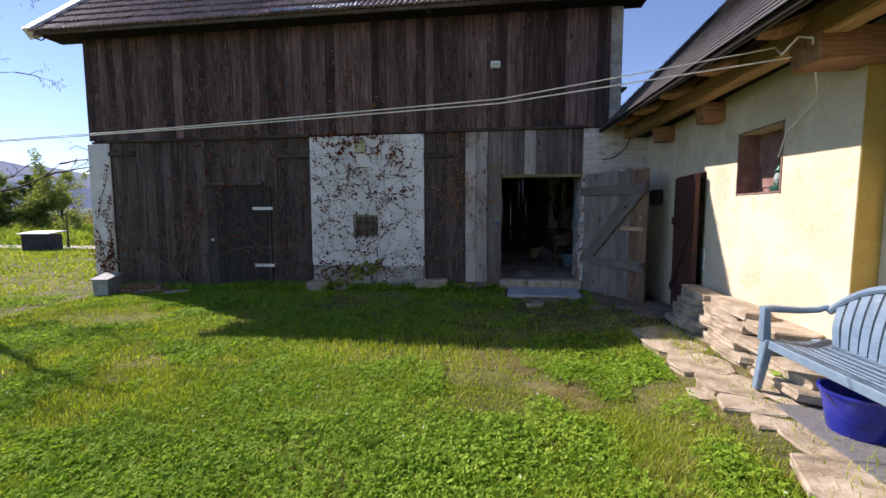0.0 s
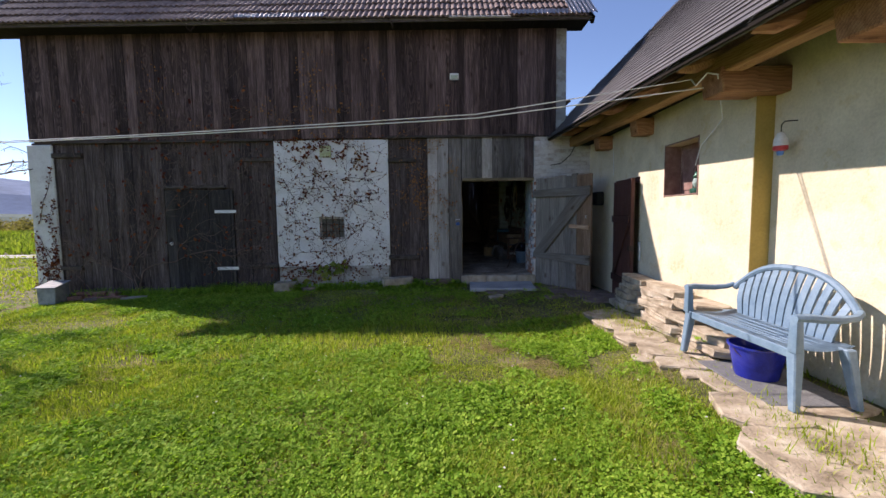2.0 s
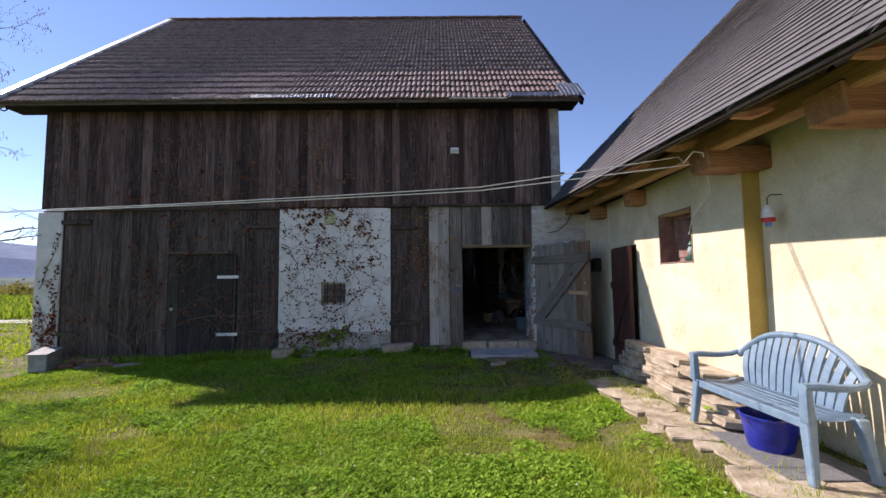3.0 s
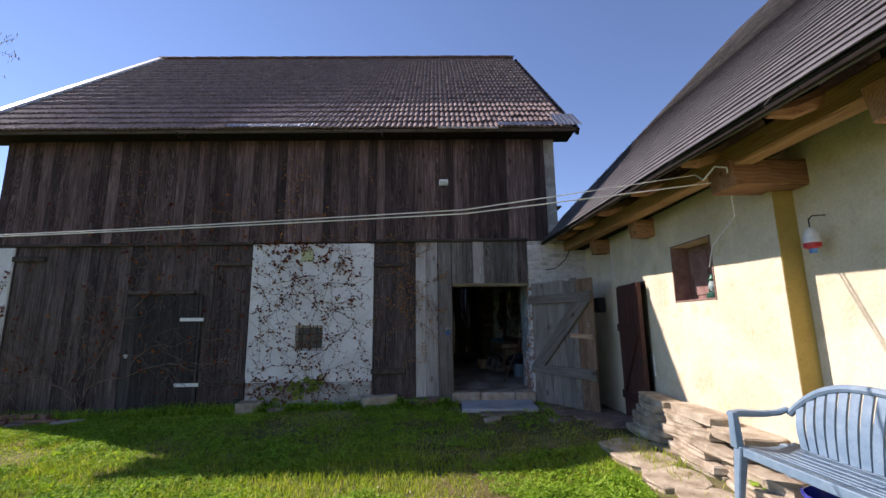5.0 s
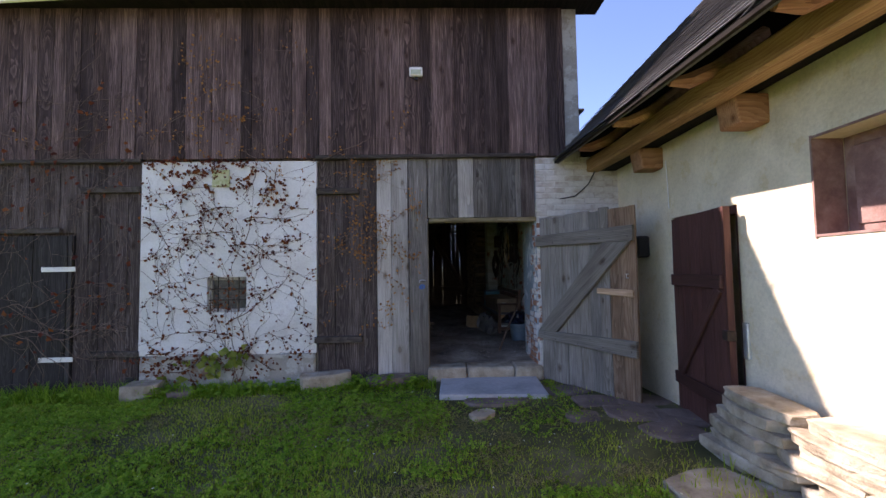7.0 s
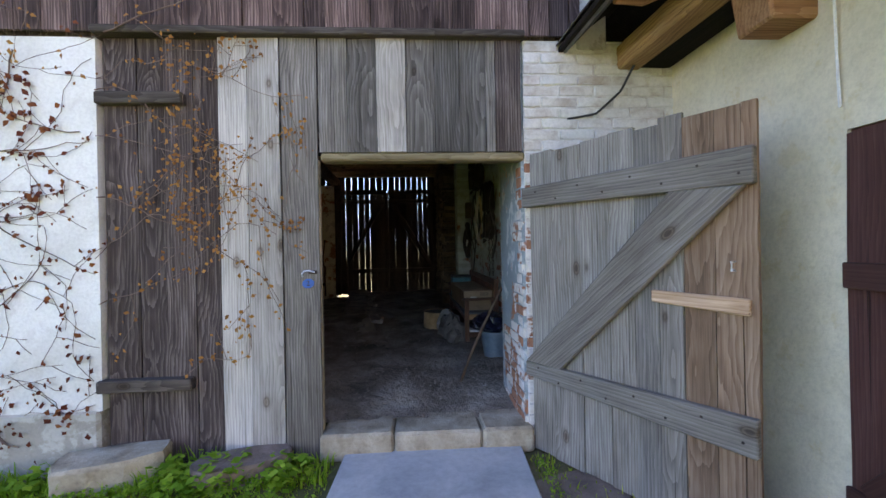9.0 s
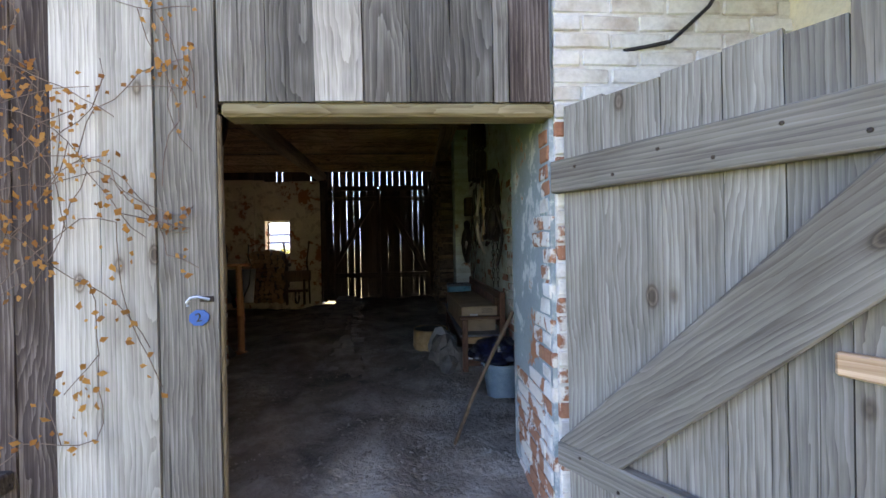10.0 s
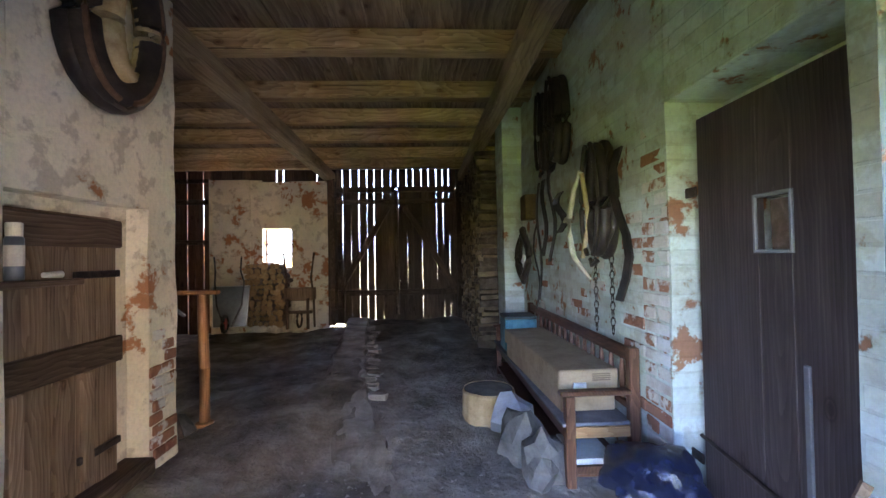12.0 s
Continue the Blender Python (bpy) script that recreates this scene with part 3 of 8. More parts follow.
# ---- barn front: boards, ledges, battens ----
boarding(wall_front, -7.9, -5.82, -0.02, 2.98, F + 0.02, M["board_low"], 0.2, 3, rag=0.02)
boarding(wall_front, -4.44, -3.63, -0.02, 2.98, F + 0.02, M["board_low"], 0.17, 4, rag=0.02)
boarding(wall_front, -5.82, -4.44, 2.06, 2.98, F + 0.02, M["board_low"], 0.19, 5)
boarding(wall_front, -1.38, -0.64, 0.1, 2.98, F + 0.02, M["board_low"], 0.19, 6, rag=0.02)
boarding(wall_front, -0.63, -0.23, 0.12, 2.98, F - 0.01, M["board_pale"], 0.2, 7)
boarding(wall_front, -0.22, 0.02, 0.12, 2.98, F - 0.012, M["board_grey"], 0.24, 8)
boarding(wall_front, 0.03, 0.42, 2.19, 2.98, F - 0.012, M["board_grey"], 0.195, 9)
boarding(wall_front, 0.42, 0.62, 2.19, 2.98, F - 0.02, M["board_pale"], 0.2, 9)
boarding(wall_front, 0.62, 1.24, 2.19, 2.98, F - 0.014, M["board_grey"], 0.2, 12)
boarding(wall_front, 1.24, 1.42, 2.19, 2.98, F - 0.012, M["board_low"], 0.2, 9)
boarding(wall_front, -8.33, 1.84, 2.98, 5.15, F - 0.045, M["board_dark"], 0.17, 10)
M["batten"] = wood("batten", (0.03, 0.024, 0.02), (0.07, 0.058, 0.05), (0.13, 0.115, 0.1), axis=0, vary=0.3)
for x0, x1, z, h, d in ((-7.92, -3.6, 2.965, 0.05, 0.06), (-1.4, 1.44, 2.985, 0.05, 0.075), (-7.93, -7.35, 2.72, 0.09, 0.05), (-7.93, -7.5, 0.52, 0.08, 0.05),
                        (-4.2, -3.6, 0.53, 0.07, 0.05), (-1.42, -0.82, 0.66, 0.08, 0.05), (-4.35, -3.62, 2.6, 0.08, 0.045), (-5.8, -4.6, 2.09, 0.07, 0.04), (-1.4, -0.85, 2.55, 0.08, 0.045)):
    part("batten", bevel(boxes((x0, x1, F - d, F + 0.03, z - h / 2, z + h / 2)), 0.008), M["batten"], wall_front)
lintel = setting("lintel", bevel(boxes((0.036, 1.44, F - 0.012, F + 0.11, 2.13, 2.188)), 0.012), wood("lintel_wood", (0.16, 0.12, 0.06), (0.3, 0.25, 0.15), (0.42, 0.37, 0.24), axis=0), "weathered pale lintel board over the doorway", "lintel")
jamb_edge = setting("door_edge_board", bevel(boxes((0.014, 0.03, F - 0.006, F + 0.022, 0.3, 2.14)), 0.006), wood("edge_wood", (0.13, 0.095, 0.06), (0.24, 0.19, 0.125), (0.34, 0.28, 0.2), axis=2), "pale board lining the doorway", "trim")
sill = setting("sill", rough_up(bevel(boxes((0.0, 0.5, F - 0.06, F + 0.3, 0.1, 0.285), (0.505, 1.1, F - 0.055, F + 0.3, 0.1, 0.28), (1.105, 1.46, F - 0.06, F + 0.3, 0.1, 0.287)), 0.02), 0.01), M["stone"], "worn grey stone door sill", "sill")

# left plank door
M["door_black"] = wood("door_black", (0.018, 0.0165, 0.0165), (0.045, 0.0405, 0.039), (0.112, 0.102, 0.093), vary=0.3)
door_1 = tagged(part("door_1", boxes((-5.8, -4.46, F + 0.02, F + 0.04, 0.06, 2.03)), M["door_black"]), "closed black weathered plank door", "door", kind="structure")
boarding(door_1, -5.79, -4.46, 0.05, 2.02, F - 0.012, M["door_black"], 0.22, 21, t=0.03)
for zz in (1.6, 0.48):
    part("hinge", bevel(boxes((-4.82, -4.4, F - 0.03, F - 0.016, zz - 0.03, zz + 0.03)), 0.004), M["white_paint"], door_1, "white painted strap hinge")
part("lock", lathe(bmesh.new(), [(0, 0.03), (0.03, 0.028), (0.034, 0.0), (0, 0)], 12, pose(-5.7, F - 0.016, 0.98, 90, 0, 0)), M["zinc"], door_1)
# Black plates on the boards; the dark of a hole is only coloured
for x, w in ((-6.55, 0.13), (-3.78, 0.1)):
    part("cat_hole", boxes((x, x + w, F - 0.004, F + 0.012, 0.1, 0.24)), M["black"], wall_front, "black square plate standing for a dark hole in the boards")

# window of the white panel
window_1 = tagged(part("window_1", boxes((-2.79, -2.74, F + 0.05, F + 0.09, 1.02, 1.48), (-2.31, -2.26, F + 0.05, F + 0.09, 1.02, 1.48), (-2.79, -2.26, F + 0.05, F + 0.09, 1.43, 1.48), (-2.79, -2.26, F + 0.05, F + 0.09, 1.02, 1.07)), M["board_pale"]), "small barred window with a pale worn frame", "window", kind="structure")
for i in range(3):
    x = -2.66 + 0.13 * i
    part("bar", tube(bmesh.new(), [(x, F + 0.04, 1.03), (x, F + 0.04, 1.47)], 0.008, 6), M["iron"], window_1)
for i in range(2):
    part("bar", tube(bmesh.new(), [(-2.77, F + 0.035, 1.18 + 0.14 * i), (-2.28, F + 0.035, 1.18 + 0.14 * i)], 0.008, 6), M["iron"], window_1)
part("pane", boxes((-2.77, -2.28, F + 0.1, F + 0.105, 1.03, 1.47)), mottled("dirty_glass", (0.05, 0.05, 0.045), (0.1, 0.1, 0.09), (0.2, 0.19, 0.17), 12, 0.25, 0.1, 0.002), window_1, "grey dusty pane")
vent = tagged(part("vent_cover", bevel(boxes((-2.72, -2.5, F - 0.04, F - 0.014, 2.62, 2.84)), 0.008), mottled("pale_moss", (0.3, 0.33, 0.12), (0.5, 0.52, 0.3), (0.6, 0.6, 0.45), 14)), "pale mossy vent cover on a white wall", "vent")
lamp = thing("security_light", "small white sensor lamp on dark boards", "lamp", pose(-0.1, F - 0.05, 4.09))
part("housing", bevel(boxes((-0.085, 0.085, -0.05, 0.0, -0.06, 0.06)), 0.012), M["white_paint"], lamp)
part("lens", bevel(boxes((-0.065, 0.065, -0.056, -0.049, -0.045, 0.02)), 0.003), plain("lens_glass", (0.5, 0.55, 0.4), 0.15), lamp, "greenish lens")
part("arm", boxes((-0.02, 0.02, -0.03, 0.02, -0.1, -0.06)), M["black"], lamp)

# open plank gate leaning out of the doorway
gate = thing("plank_gate", "open weathered grey plank gate with a diagonal brace", "gate", pose(1.47, F - 0.03, 0.14, 0, 0, -59.3))
GW, GH = 1.335, 2.02
rnd = random.Random(12)
seams = [0.0, 0.19, 0.42, 0.61, 0.765, 0.9, 1.022, 1.165, 1.275, GW]
for i, (g0, g1) in enumerate(zip(seams, seams[1:])):
    top = GH + rnd.uniform(-0.008, 0.012)
    ob = part("plank", board(g1 - g0 - 0.006, top, 0.026, 40 + i, 0.015), M["gate_brown"] if i > 5 else M["gate_grey"], gate)
    ob.location = (g0, rnd.uniform(-0.002, 0.002), rnd.uniform(-0.015, 0.01))
M["gate_rail"] = wood("gate_rail", (0.09, 0.08, 0.07), (0.17, 0.155, 0.135), (0.25, 0.235, 0.21), axis=0, vary=0.12)


def tapered(u0, u1, zl0, zl1, zr0, zr1, y0, y1):
    """A board along the gate whose two ends differ in height."""
    bm = bmesh.new()
    a = [[bm.verts.new((u, y, z)) for u, z in ((u0, zl0), (u1, zr0), (u1, zr1), (u0, zl1))] for y in (y0, y1)]
    bm.faces.new(a[0]); bm.faces.new(a[1][::-1])
    for k in range(4):
        bm.faces.new((a[0][k], a[0][(k + 1) % 4], a[1][(k + 1) % 4], a[1][k]))
    return bevel(bm, 0.006)


part("rail", tapered(-0.04, GW, 1.655, 1.79, 1.64, 1.805, -0.05, -0.004), M["gate_rail"], gate)
part("rail", tapered(-0.026, GW, 0.5, 0.596, 0.45, 0.62, -0.05, -0.004), M["gate_rail"], gate)
da = math.degrees(math.atan2(1.03, 1.22))
bm = bmesh.new()
a = [[bm.verts.new((u * math.cos(radians(da)) + (z - 0.6) * math.sin(radians(da)), y, (z - 0.6) * math.cos(radians(da)) - u * math.sin(radians(da)))) for u, z in ((-0.02, 0.6), (0.27, 0.598), (1.3, 1.637), (0.975, 1.647))] for y in (-0.05, -0.004)]
bm.faces.new(a[0]); bm.faces.new(a[1][::-1])
for k in range(4):
    bm.faces.new((a[0][k], a[0][(k + 1) % 4], a[1][(k + 1) % 4], a[1][k]))
part("brace", bevel(bm, 0.006), M["gate_rail"], gate, "", pose(0, 0, 0.6, 0, -da, 0))
part("patch_board", tapered(0.865, 1.307, 1.088, 1.149, 1.062, 1.138, -0.03, -0.004), wood("patch_wood", (0.2, 0.12, 0.07), (0.32, 0.21, 0.135), (0.42, 0.3, 0.21), axis=0), gate, "fresh brown patch board")
for i in range(8):
    for z in (1.72, 0.54):
        bm = lathe(bmesh.new(), [(0, 0.005), (0.005, 0.004), (0.007, 0.0)], 8, pose(0.09 + i * 0.17, -0.05, z + 0.03 * (-1) ** i, 90, 0, 0))
        part("bolt", bm, M["iron"], gate)
part("staple", tube(bmesh.new(), [(1.24, -0.0, 1.3), (1.24, -0.03, 1.3), (1.24, -0.03, 1.26), (1.24, -0.0, 1.26)], 0.006, 6), M["zinc"], gate)

# latch and tag on the post board
latch = thing("hasp", "zinc hook and hasp on grey board", "latch", pose(-0.05, F - 0.016, 1.38))
part("plate", bevel(boxes((-0.005, 0.05, -0.006, 0, -0.012, 0.012)), 0.002), M["iron"], latch)
part("hook", tube(bmesh.new(), [(0.04, -0.02, 0), (0.0, -0.03, 0.012), (-0.03, -0.03, 0.008), (-0.045, -0.03, -0.01), (-0.04, -0.03, -0.025)], 0.006, 6), M["zinc"], latch)
padlock_tag = thing("number_tag", "blue metal tag with the number 2", "tag", pose(-0.058, F - 0.02, 1.305, 0, -8, 0))
bm = bmesh.new()
vs = [bm.verts.new((0.042 * math.cos(a), y, 0.034 * math.sin(a))) for y in (-0.006, 0) for a in [math.pi * k / 4 + 0.2 for k in range(8)]]
for k in range(8):
    bm.faces.new((vs[k], vs[(k + 1) % 8], vs[8 + (k + 1) % 8], vs[8 + k]))
bm.faces.new(vs[:8]); bm.faces.new(vs[8:])
part("plate", bm, plain("tag_blue", (0.006, 0.075, 0.3), 0.4), padlock_tag)


def text_mesh(body, size, depth=0.001):
    cu = bpy.data.curves.new("text", "FONT")
    cu.body, cu.size, cu.extrude, cu.align_x, cu.align_y = body, size, depth, "CENTER", "CENTER"
    ob = bpy.data.objects.new("text_tmp", cu)
    scene.collection.objects.link(ob)
    bpy.context.view_layer.update()
    me = bpy.data.meshes.new_from_object(ob.evaluated_get(bpy.context.evaluated_depsgraph_get()))
    bpy.data.objects.remove(ob)
    return me


me = text_mesh("2", 0.05)
me.materials.append(M["black"])
digit = new("digit", me)
digit.parent = padlock_tag
digit.matrix_basis = pose(0, -0.008, 0, 90, 0, 0)

# ---- door slab, kerb stones, bin, rubble ----
def stone_slab(w, d, h, seed, cuts=4, rag=0.06):
    """A flat broken stone with an uneven outline, w by d by h, its foot at z 0."""
    rnd = random.Random(seed)
    n = 11
    ring = []
    for k in range(n):
        a = 2 * math.pi * k / n + rnd.uniform(-0.15, 0.15)
        c, s = math.cos(a), math.sin(a)
        e = 1.0 / max(abs(c), abs(s)) ** 0.72
        r = e * rnd.uniform(1 - rag * 1.6, 1)
        ring.append((c * r * w / 2, s * r * d / 2))
    bm = bmesh.new()
    levels = [(0.97, 0.0), (1.0, 0.2), (0.99, 0.5), (1.01, 0.86), (0.975, 1.0)]
    rows = []
    for sc, z in levels:
        rows.append([bm.verts.new((x * sc + rnd.uniform(-0.006, 0.006), y * sc + rnd.uniform(-0.006, 0.006), h * z + rnd.uniform(-0.05, 0.05) * h)) for x, y in ring])
    for a, b in zip(rows, rows[1:]):
        for k in range(n):
            bm.faces.new((a[k], a[(k + 1) % n], b[(k + 1) % n], b[k]))
    bm.faces.new(rows[0][::-1])
    bm.faces.new(rows[-1])
    return bm


slab = tagged(part("door_slab", rough_up(bevel(boxes((-0.6, 0.6, -0.36, 0.36, -0.03, 0.035)), 0.008), 0.006), mottled("slab_grey", (0.3, 0.32, 0.33), (0.42, 0.44, 0.45), (0.52, 0.53, 0.53), 2.5, 0.85, 0.3, 0.004), m=pose(0.75, 7.36, 0.115, 1.5, 0, -3)), "pale grey concrete slab before the doorway", "slab")
step = tagged(part("step_stone", stone_slab(0.75, 0.35, 0.09, 3), M["stone_dark"], m=pose(0.75, 6.95, 0.02, 0, 0, 4)), "worn stone sunk in the grass", "stone", "stones at the barn foot")
for i, (x, y, w, d, h, mat) in enumerate(((-3.4, 7.55, 0.42, 0.35, 0.2, "stone"), (-2.95, 7.5, 0.3, 0.25, 0.1, "stone_dark"), (-1.25, 7.6, 0.66, 0.34, 0.2, "stone"), (-0.45, 7.58, 0.6, 0.3, 0.14, "stone_dark"),
                                   (-6.9, 7.35, 0.5, 0.3, 0.08, "stone_dark"), (-6.2, 7.3, 0.45, 0.25, 0.07, "stone"), (-5.6, 7.45, 0.4, 0.2, 0.06, "stone_dark"), (0.55, 6.55, 0.3, 0.2, 0.06, "stone"))):
    tagged(part("kerb_stone", stone_slab(w, d, h, 50 + i), M[mat], m=pose(x, y, ground_height(x, y) - 0.02, 0, 0, 7 * i)), "rough field stone at the foot of the barn", "stone", "stones at the barn foot")
bin_ = thing("feed_bin", "grey zinc feed bin with a sloping lid", "bin", pose(-7.7, 7.27, -0.15, 0, 0, 4))
bm = bmesh.new()
vs = box(bm, -0.15, 0.15, -0.16, 0.16, 0, 0.36)
for v in vs:
    if v.co.z > 0.3:
        v.co.x *= 1.12
        v.co.z += 0.07 if v.co.y > 0 else 0
part("body", bevel(bm, 0.01), mottled("bin_grey", (0.2, 0.22, 0.23), (0.3, 0.32, 0.33), (0.4, 0.42, 0.43), 7, 0.6, 0.2, 0.003, True, 0.3), bin_)
bm = bmesh.new()
vs = box(bm, -0.19, 0.19, -0.19, 0.19, 0.37, 0.39)
for v in vs:
    v.co.z += 0.08 if v.co.y > 0 else -0.005
part("lid", bevel(bm, 0.006), mottled("lid_grey", (0.16, 0.18, 0.19), (0.24, 0.26, 0.27), (0.32, 0.34, 0.35), 7, 0.7), bin_, "dented grey lid")
brick_bm = bevel(boxes((-0.125, 0.125, -0.06, 0.06, 0, 0.065)), 0.006)
loose_me = mesh_of("loose_brick", brick_bm, mottled("loose_red", (0.13, 0.07, 0.055), (0.24, 0.12, 0.09), (0.32, 0.19, 0.15), 7, 0.9, 0.6, 0.01))
rnd = random.Random(77)
k = 0
for layer in range(3):
    for i in range(5 - layer):
        ob = new("loose_brick", loose_me)
        x, y = -7.45 + 0.27 * i + 0.1 * layer + rnd.uniform(-0.03, 0.03), 7.42 + rnd.uniform(-0.06, 0.06)
        ob.matrix_basis = pose(x, y, -0.11 + 0.067 * layer, rnd.uniform(-4, 4), rnd.uniform(-4, 4), rnd.uniform(-25, 25))
        tagged(ob, "loose reddish brick in a heap by the barn", "brick", "heap of loose bricks")

# ---- house front: eave, beams, door, window ----
purlin = beam("wall_plate", (2.2, -8, 2.58), (2.2, 8.0, 2.85), 0.16, 0.17, M["rafter"], "honey coloured timber plate under the eave", 31)
# Eave underside, its shade carried by the near-black board colour
fascia = tagged(part("eave", boxes((2.27, 2.5, -8, 8.0, 2.78, 2.8)), M["soffit_shaded"]), "weathered boards under the eave, shade put into near-black colour", "eave", kind="structure")
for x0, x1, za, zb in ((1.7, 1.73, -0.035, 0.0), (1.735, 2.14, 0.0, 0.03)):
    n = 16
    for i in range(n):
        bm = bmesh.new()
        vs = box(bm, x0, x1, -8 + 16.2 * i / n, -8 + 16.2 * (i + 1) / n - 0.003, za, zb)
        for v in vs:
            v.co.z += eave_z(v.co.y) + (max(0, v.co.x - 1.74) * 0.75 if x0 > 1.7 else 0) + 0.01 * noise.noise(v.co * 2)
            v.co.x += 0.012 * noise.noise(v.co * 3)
        part("board", bm, M["soffit_shaded"], fascia)
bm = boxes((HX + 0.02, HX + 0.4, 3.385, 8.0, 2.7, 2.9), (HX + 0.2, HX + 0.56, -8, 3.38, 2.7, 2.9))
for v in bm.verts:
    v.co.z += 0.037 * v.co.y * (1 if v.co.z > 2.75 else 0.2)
wall_top = setting("wall_house_head", bm, M["soffit_shaded"], "boards between wall and rafters, shade in their dark colour", "wall")
stub_y = [6.76, 5.36, 3.36, 2.02, 0.6, -0.8, -2.2]
for i, y in enumerate(stub_y):
    zb = 2.53 + 0.01 * (y - 5)
    w = 0.22 if i < 2 else 0.3
    e = 2.27 if i < 2 else 2.08
    bm = bmesh.new()
    vs = box(bm, e, HX + 0.3, y - w / 2, y + w / 2, zb, zb + 0.22)
    bevel(bm, 0.012)
    for v in bm.verts:
        if v.co.x < e + 0.03 and v.co.z < zb + 0.05:
            v.co.x += 0.03
    ob = tagged(part("beam_end", rough_up(bm, 0.008, 5.0, y), M["beam_end"]), "reddish brown beam end under the eave", "beam", "beam ends under the eave", "structure")
for i in range(9):
    y = 7.3 - 0.93 * i - 0.2
    bm = bmesh.new()
    pts = [(2.5, y, eave_z(y) + 0.36), (2.15, y, eave_z(y) + 0.1), (1.95, y + 0.02, eave_z(y) + 0.02), (1.8, y + 0.02, eave_z(y) + 0.0)]
    tube(bm, pts, [0.055, 0.06, 0.055, 0.03], 7)
    tagged(part("rafter_tail", rough_up(bm, 0.012, 6.0, i), M["rafter"] if i % 3 == 1 else M["beam_end"]), "rough round rafter tail under the eave", "rafter", "rafter tails", "structure")

door_2 = thing("door_2", "dark red plank door standing ajar", "door", pose(HX - 0.015, 6.52, 0.1, 0, 0, -97.5))
tagged(door_2, kind="structure")
rnd = random.Random(3)
x = 0.0
for i in range(5):
    ob = part("plank", board(0.176, 1.88, 0.035, 300 + i, 0.006), M["red_door"], door_2)
    ob.location = (x, 0, 0)
    x += 0.18
M["red_rail"] = wood("red_rail", (0.045, 0.02, 0.017), (0.075, 0.033, 0.027), (0.1, 0.05, 0.042), axis=0, local=True, rough=0.6, vary=0.1, knots=False)
for z in (1.28, 0.33):
    part("rail", bevel(boxes((0.0, 0.9, -0.03, -0.003, z - 0.055, z + 0.055)), 0.006), M["red_rail"], door_2)
bl = math.hypot(0.75, 0.85)
part("brace", bevel(boxes((0, bl, -0.028, -0.003, -0.05, 0.05)), 0.006), M["red_rail"], door_2, "", pose(0.1, 0, 0.38, 0, -math.degrees(math.atan2(0.85, 0.75)), 0))
part("latch", bevel(boxes((0.87, 0.95, -0.02, 0.05, 0.82, 0.9)), 0.005), M["iron"], door_2, "rusty iron latch")
part("edge", boxes((0.9, 0.935, 0.0, 0.05, 0.02, 1.88)), M["red_door"], door_2)
latch_plate = tagged(part("lock_plate", bevel(boxes((HX - 0.02, HX + 0.01, 5.55, 5.61, 0.78, 1.06)), 0.006), M["zinc"]), "zinc lock plate on the yellow wall", "lock")
frame_2 = tagged(part("door_2_frame", boxes((HX + 0.02, HX + 0.1, 6.47, 6.53, 0.05, 2.0), (HX + 0.02, HX + 0.1, 5.62, 5.67, 0.05, 2.0), (HX + 0.02, HX + 0.1, 5.67, 6.47, 1.93, 2.0)), M["red_door"]), "dark red door frame", "frame", kind="structure")

window_2 = tagged(part("window_2", bevel(boxes((HX + 0.2, HX + 0.26, 4.23, 4.3, 1.69, 2.31), (HX + 0.2, HX + 0.26, 4.86, 4.93, 1.69, 2.31), (HX + 0.2, HX + 0.26, 4.3, 4.86, 2.24, 2.31), (HX + 0.2, HX + 0.26, 4.3, 4.86, 1.69, 1.75)), 0.006), mottled("russet", (0.16, 0.085, 0.07), (0.24, 0.14, 0.118), (0.33, 0.22, 0.19), 8, 0.8)), "small deep window with russet frame", "window", kind="structure")
lin = boxes((HX - 0.008, HX + 0.2, 4.93, 4.945, 1.67, 2.33), (HX - 0.008, HX + 0.2, 4.215, 4.23, 1.67, 2.33), (HX - 0.008, HX + 0.2, 4.215, 4.945, 2.31, 2.325), (HX - 0.008, HX + 0.2, 4.215, 4.945, 1.68, 1.695))
part("reveal", rough_up(lin, 0.003), window_2.data.materials[0], window_2, "russet lined reveal")
part("shutter", bevel(boxes((HX + 0.19, HX + 0.215, 4.6, 4.86, 1.75, 2.24)), 0.004), window_2.data.materials[0], window_2, "russet board shutter")
part("pane", boxes((HX + 0.23, HX + 0.235, 4.3, 4.86, 1.75, 2.24)), mottled("dim_glass", (0.015, 0.012, 0.012), (0.025, 0.02, 0.02), (0.05, 0.04, 0.04), 6, 0.08, 0.05, 0.002), window_2, "dark pane")
part("glazing_bar", boxes((HX + 0.21, HX + 0.24, 4.565, 4.595, 1.75, 2.24)), window_2.data.materials[0], window_2)
lantern = thing("hurricane_lantern", "green hurricane lantern standing in a window", "lantern", pose(HX + 0.06, 4.34, 1.695))
M["lantern_green"] = plain("lantern_green", (0.03, 0.12, 0.08), 0.4, 0.3)
part("tank", lathe(bmesh.new(), [(0, 0), (0.07, 0), (0.075, 0.015), (0.07, 0.05), (0.035, 0.06), (0, 0.06)], 16), M["lantern_green"], lantern, smooth=True)
part("globe", lathe(bmesh.new(), [(0.03, 0.07), (0.045, 0.1), (0.047, 0.13), (0.032, 0.17)], 16), plain("lantern_glass", (0.35, 0.45, 0.42), 0.08), lantern, "smoky glass globe", smooth=True)
part("cap", lathe(bmesh.new(), [(0.034, 0.17), (0.045, 0.19), (0.025, 0.215), (0.025, 0.24), (0, 0.245)], 16), M["lantern_green"], lantern, smooth=True)
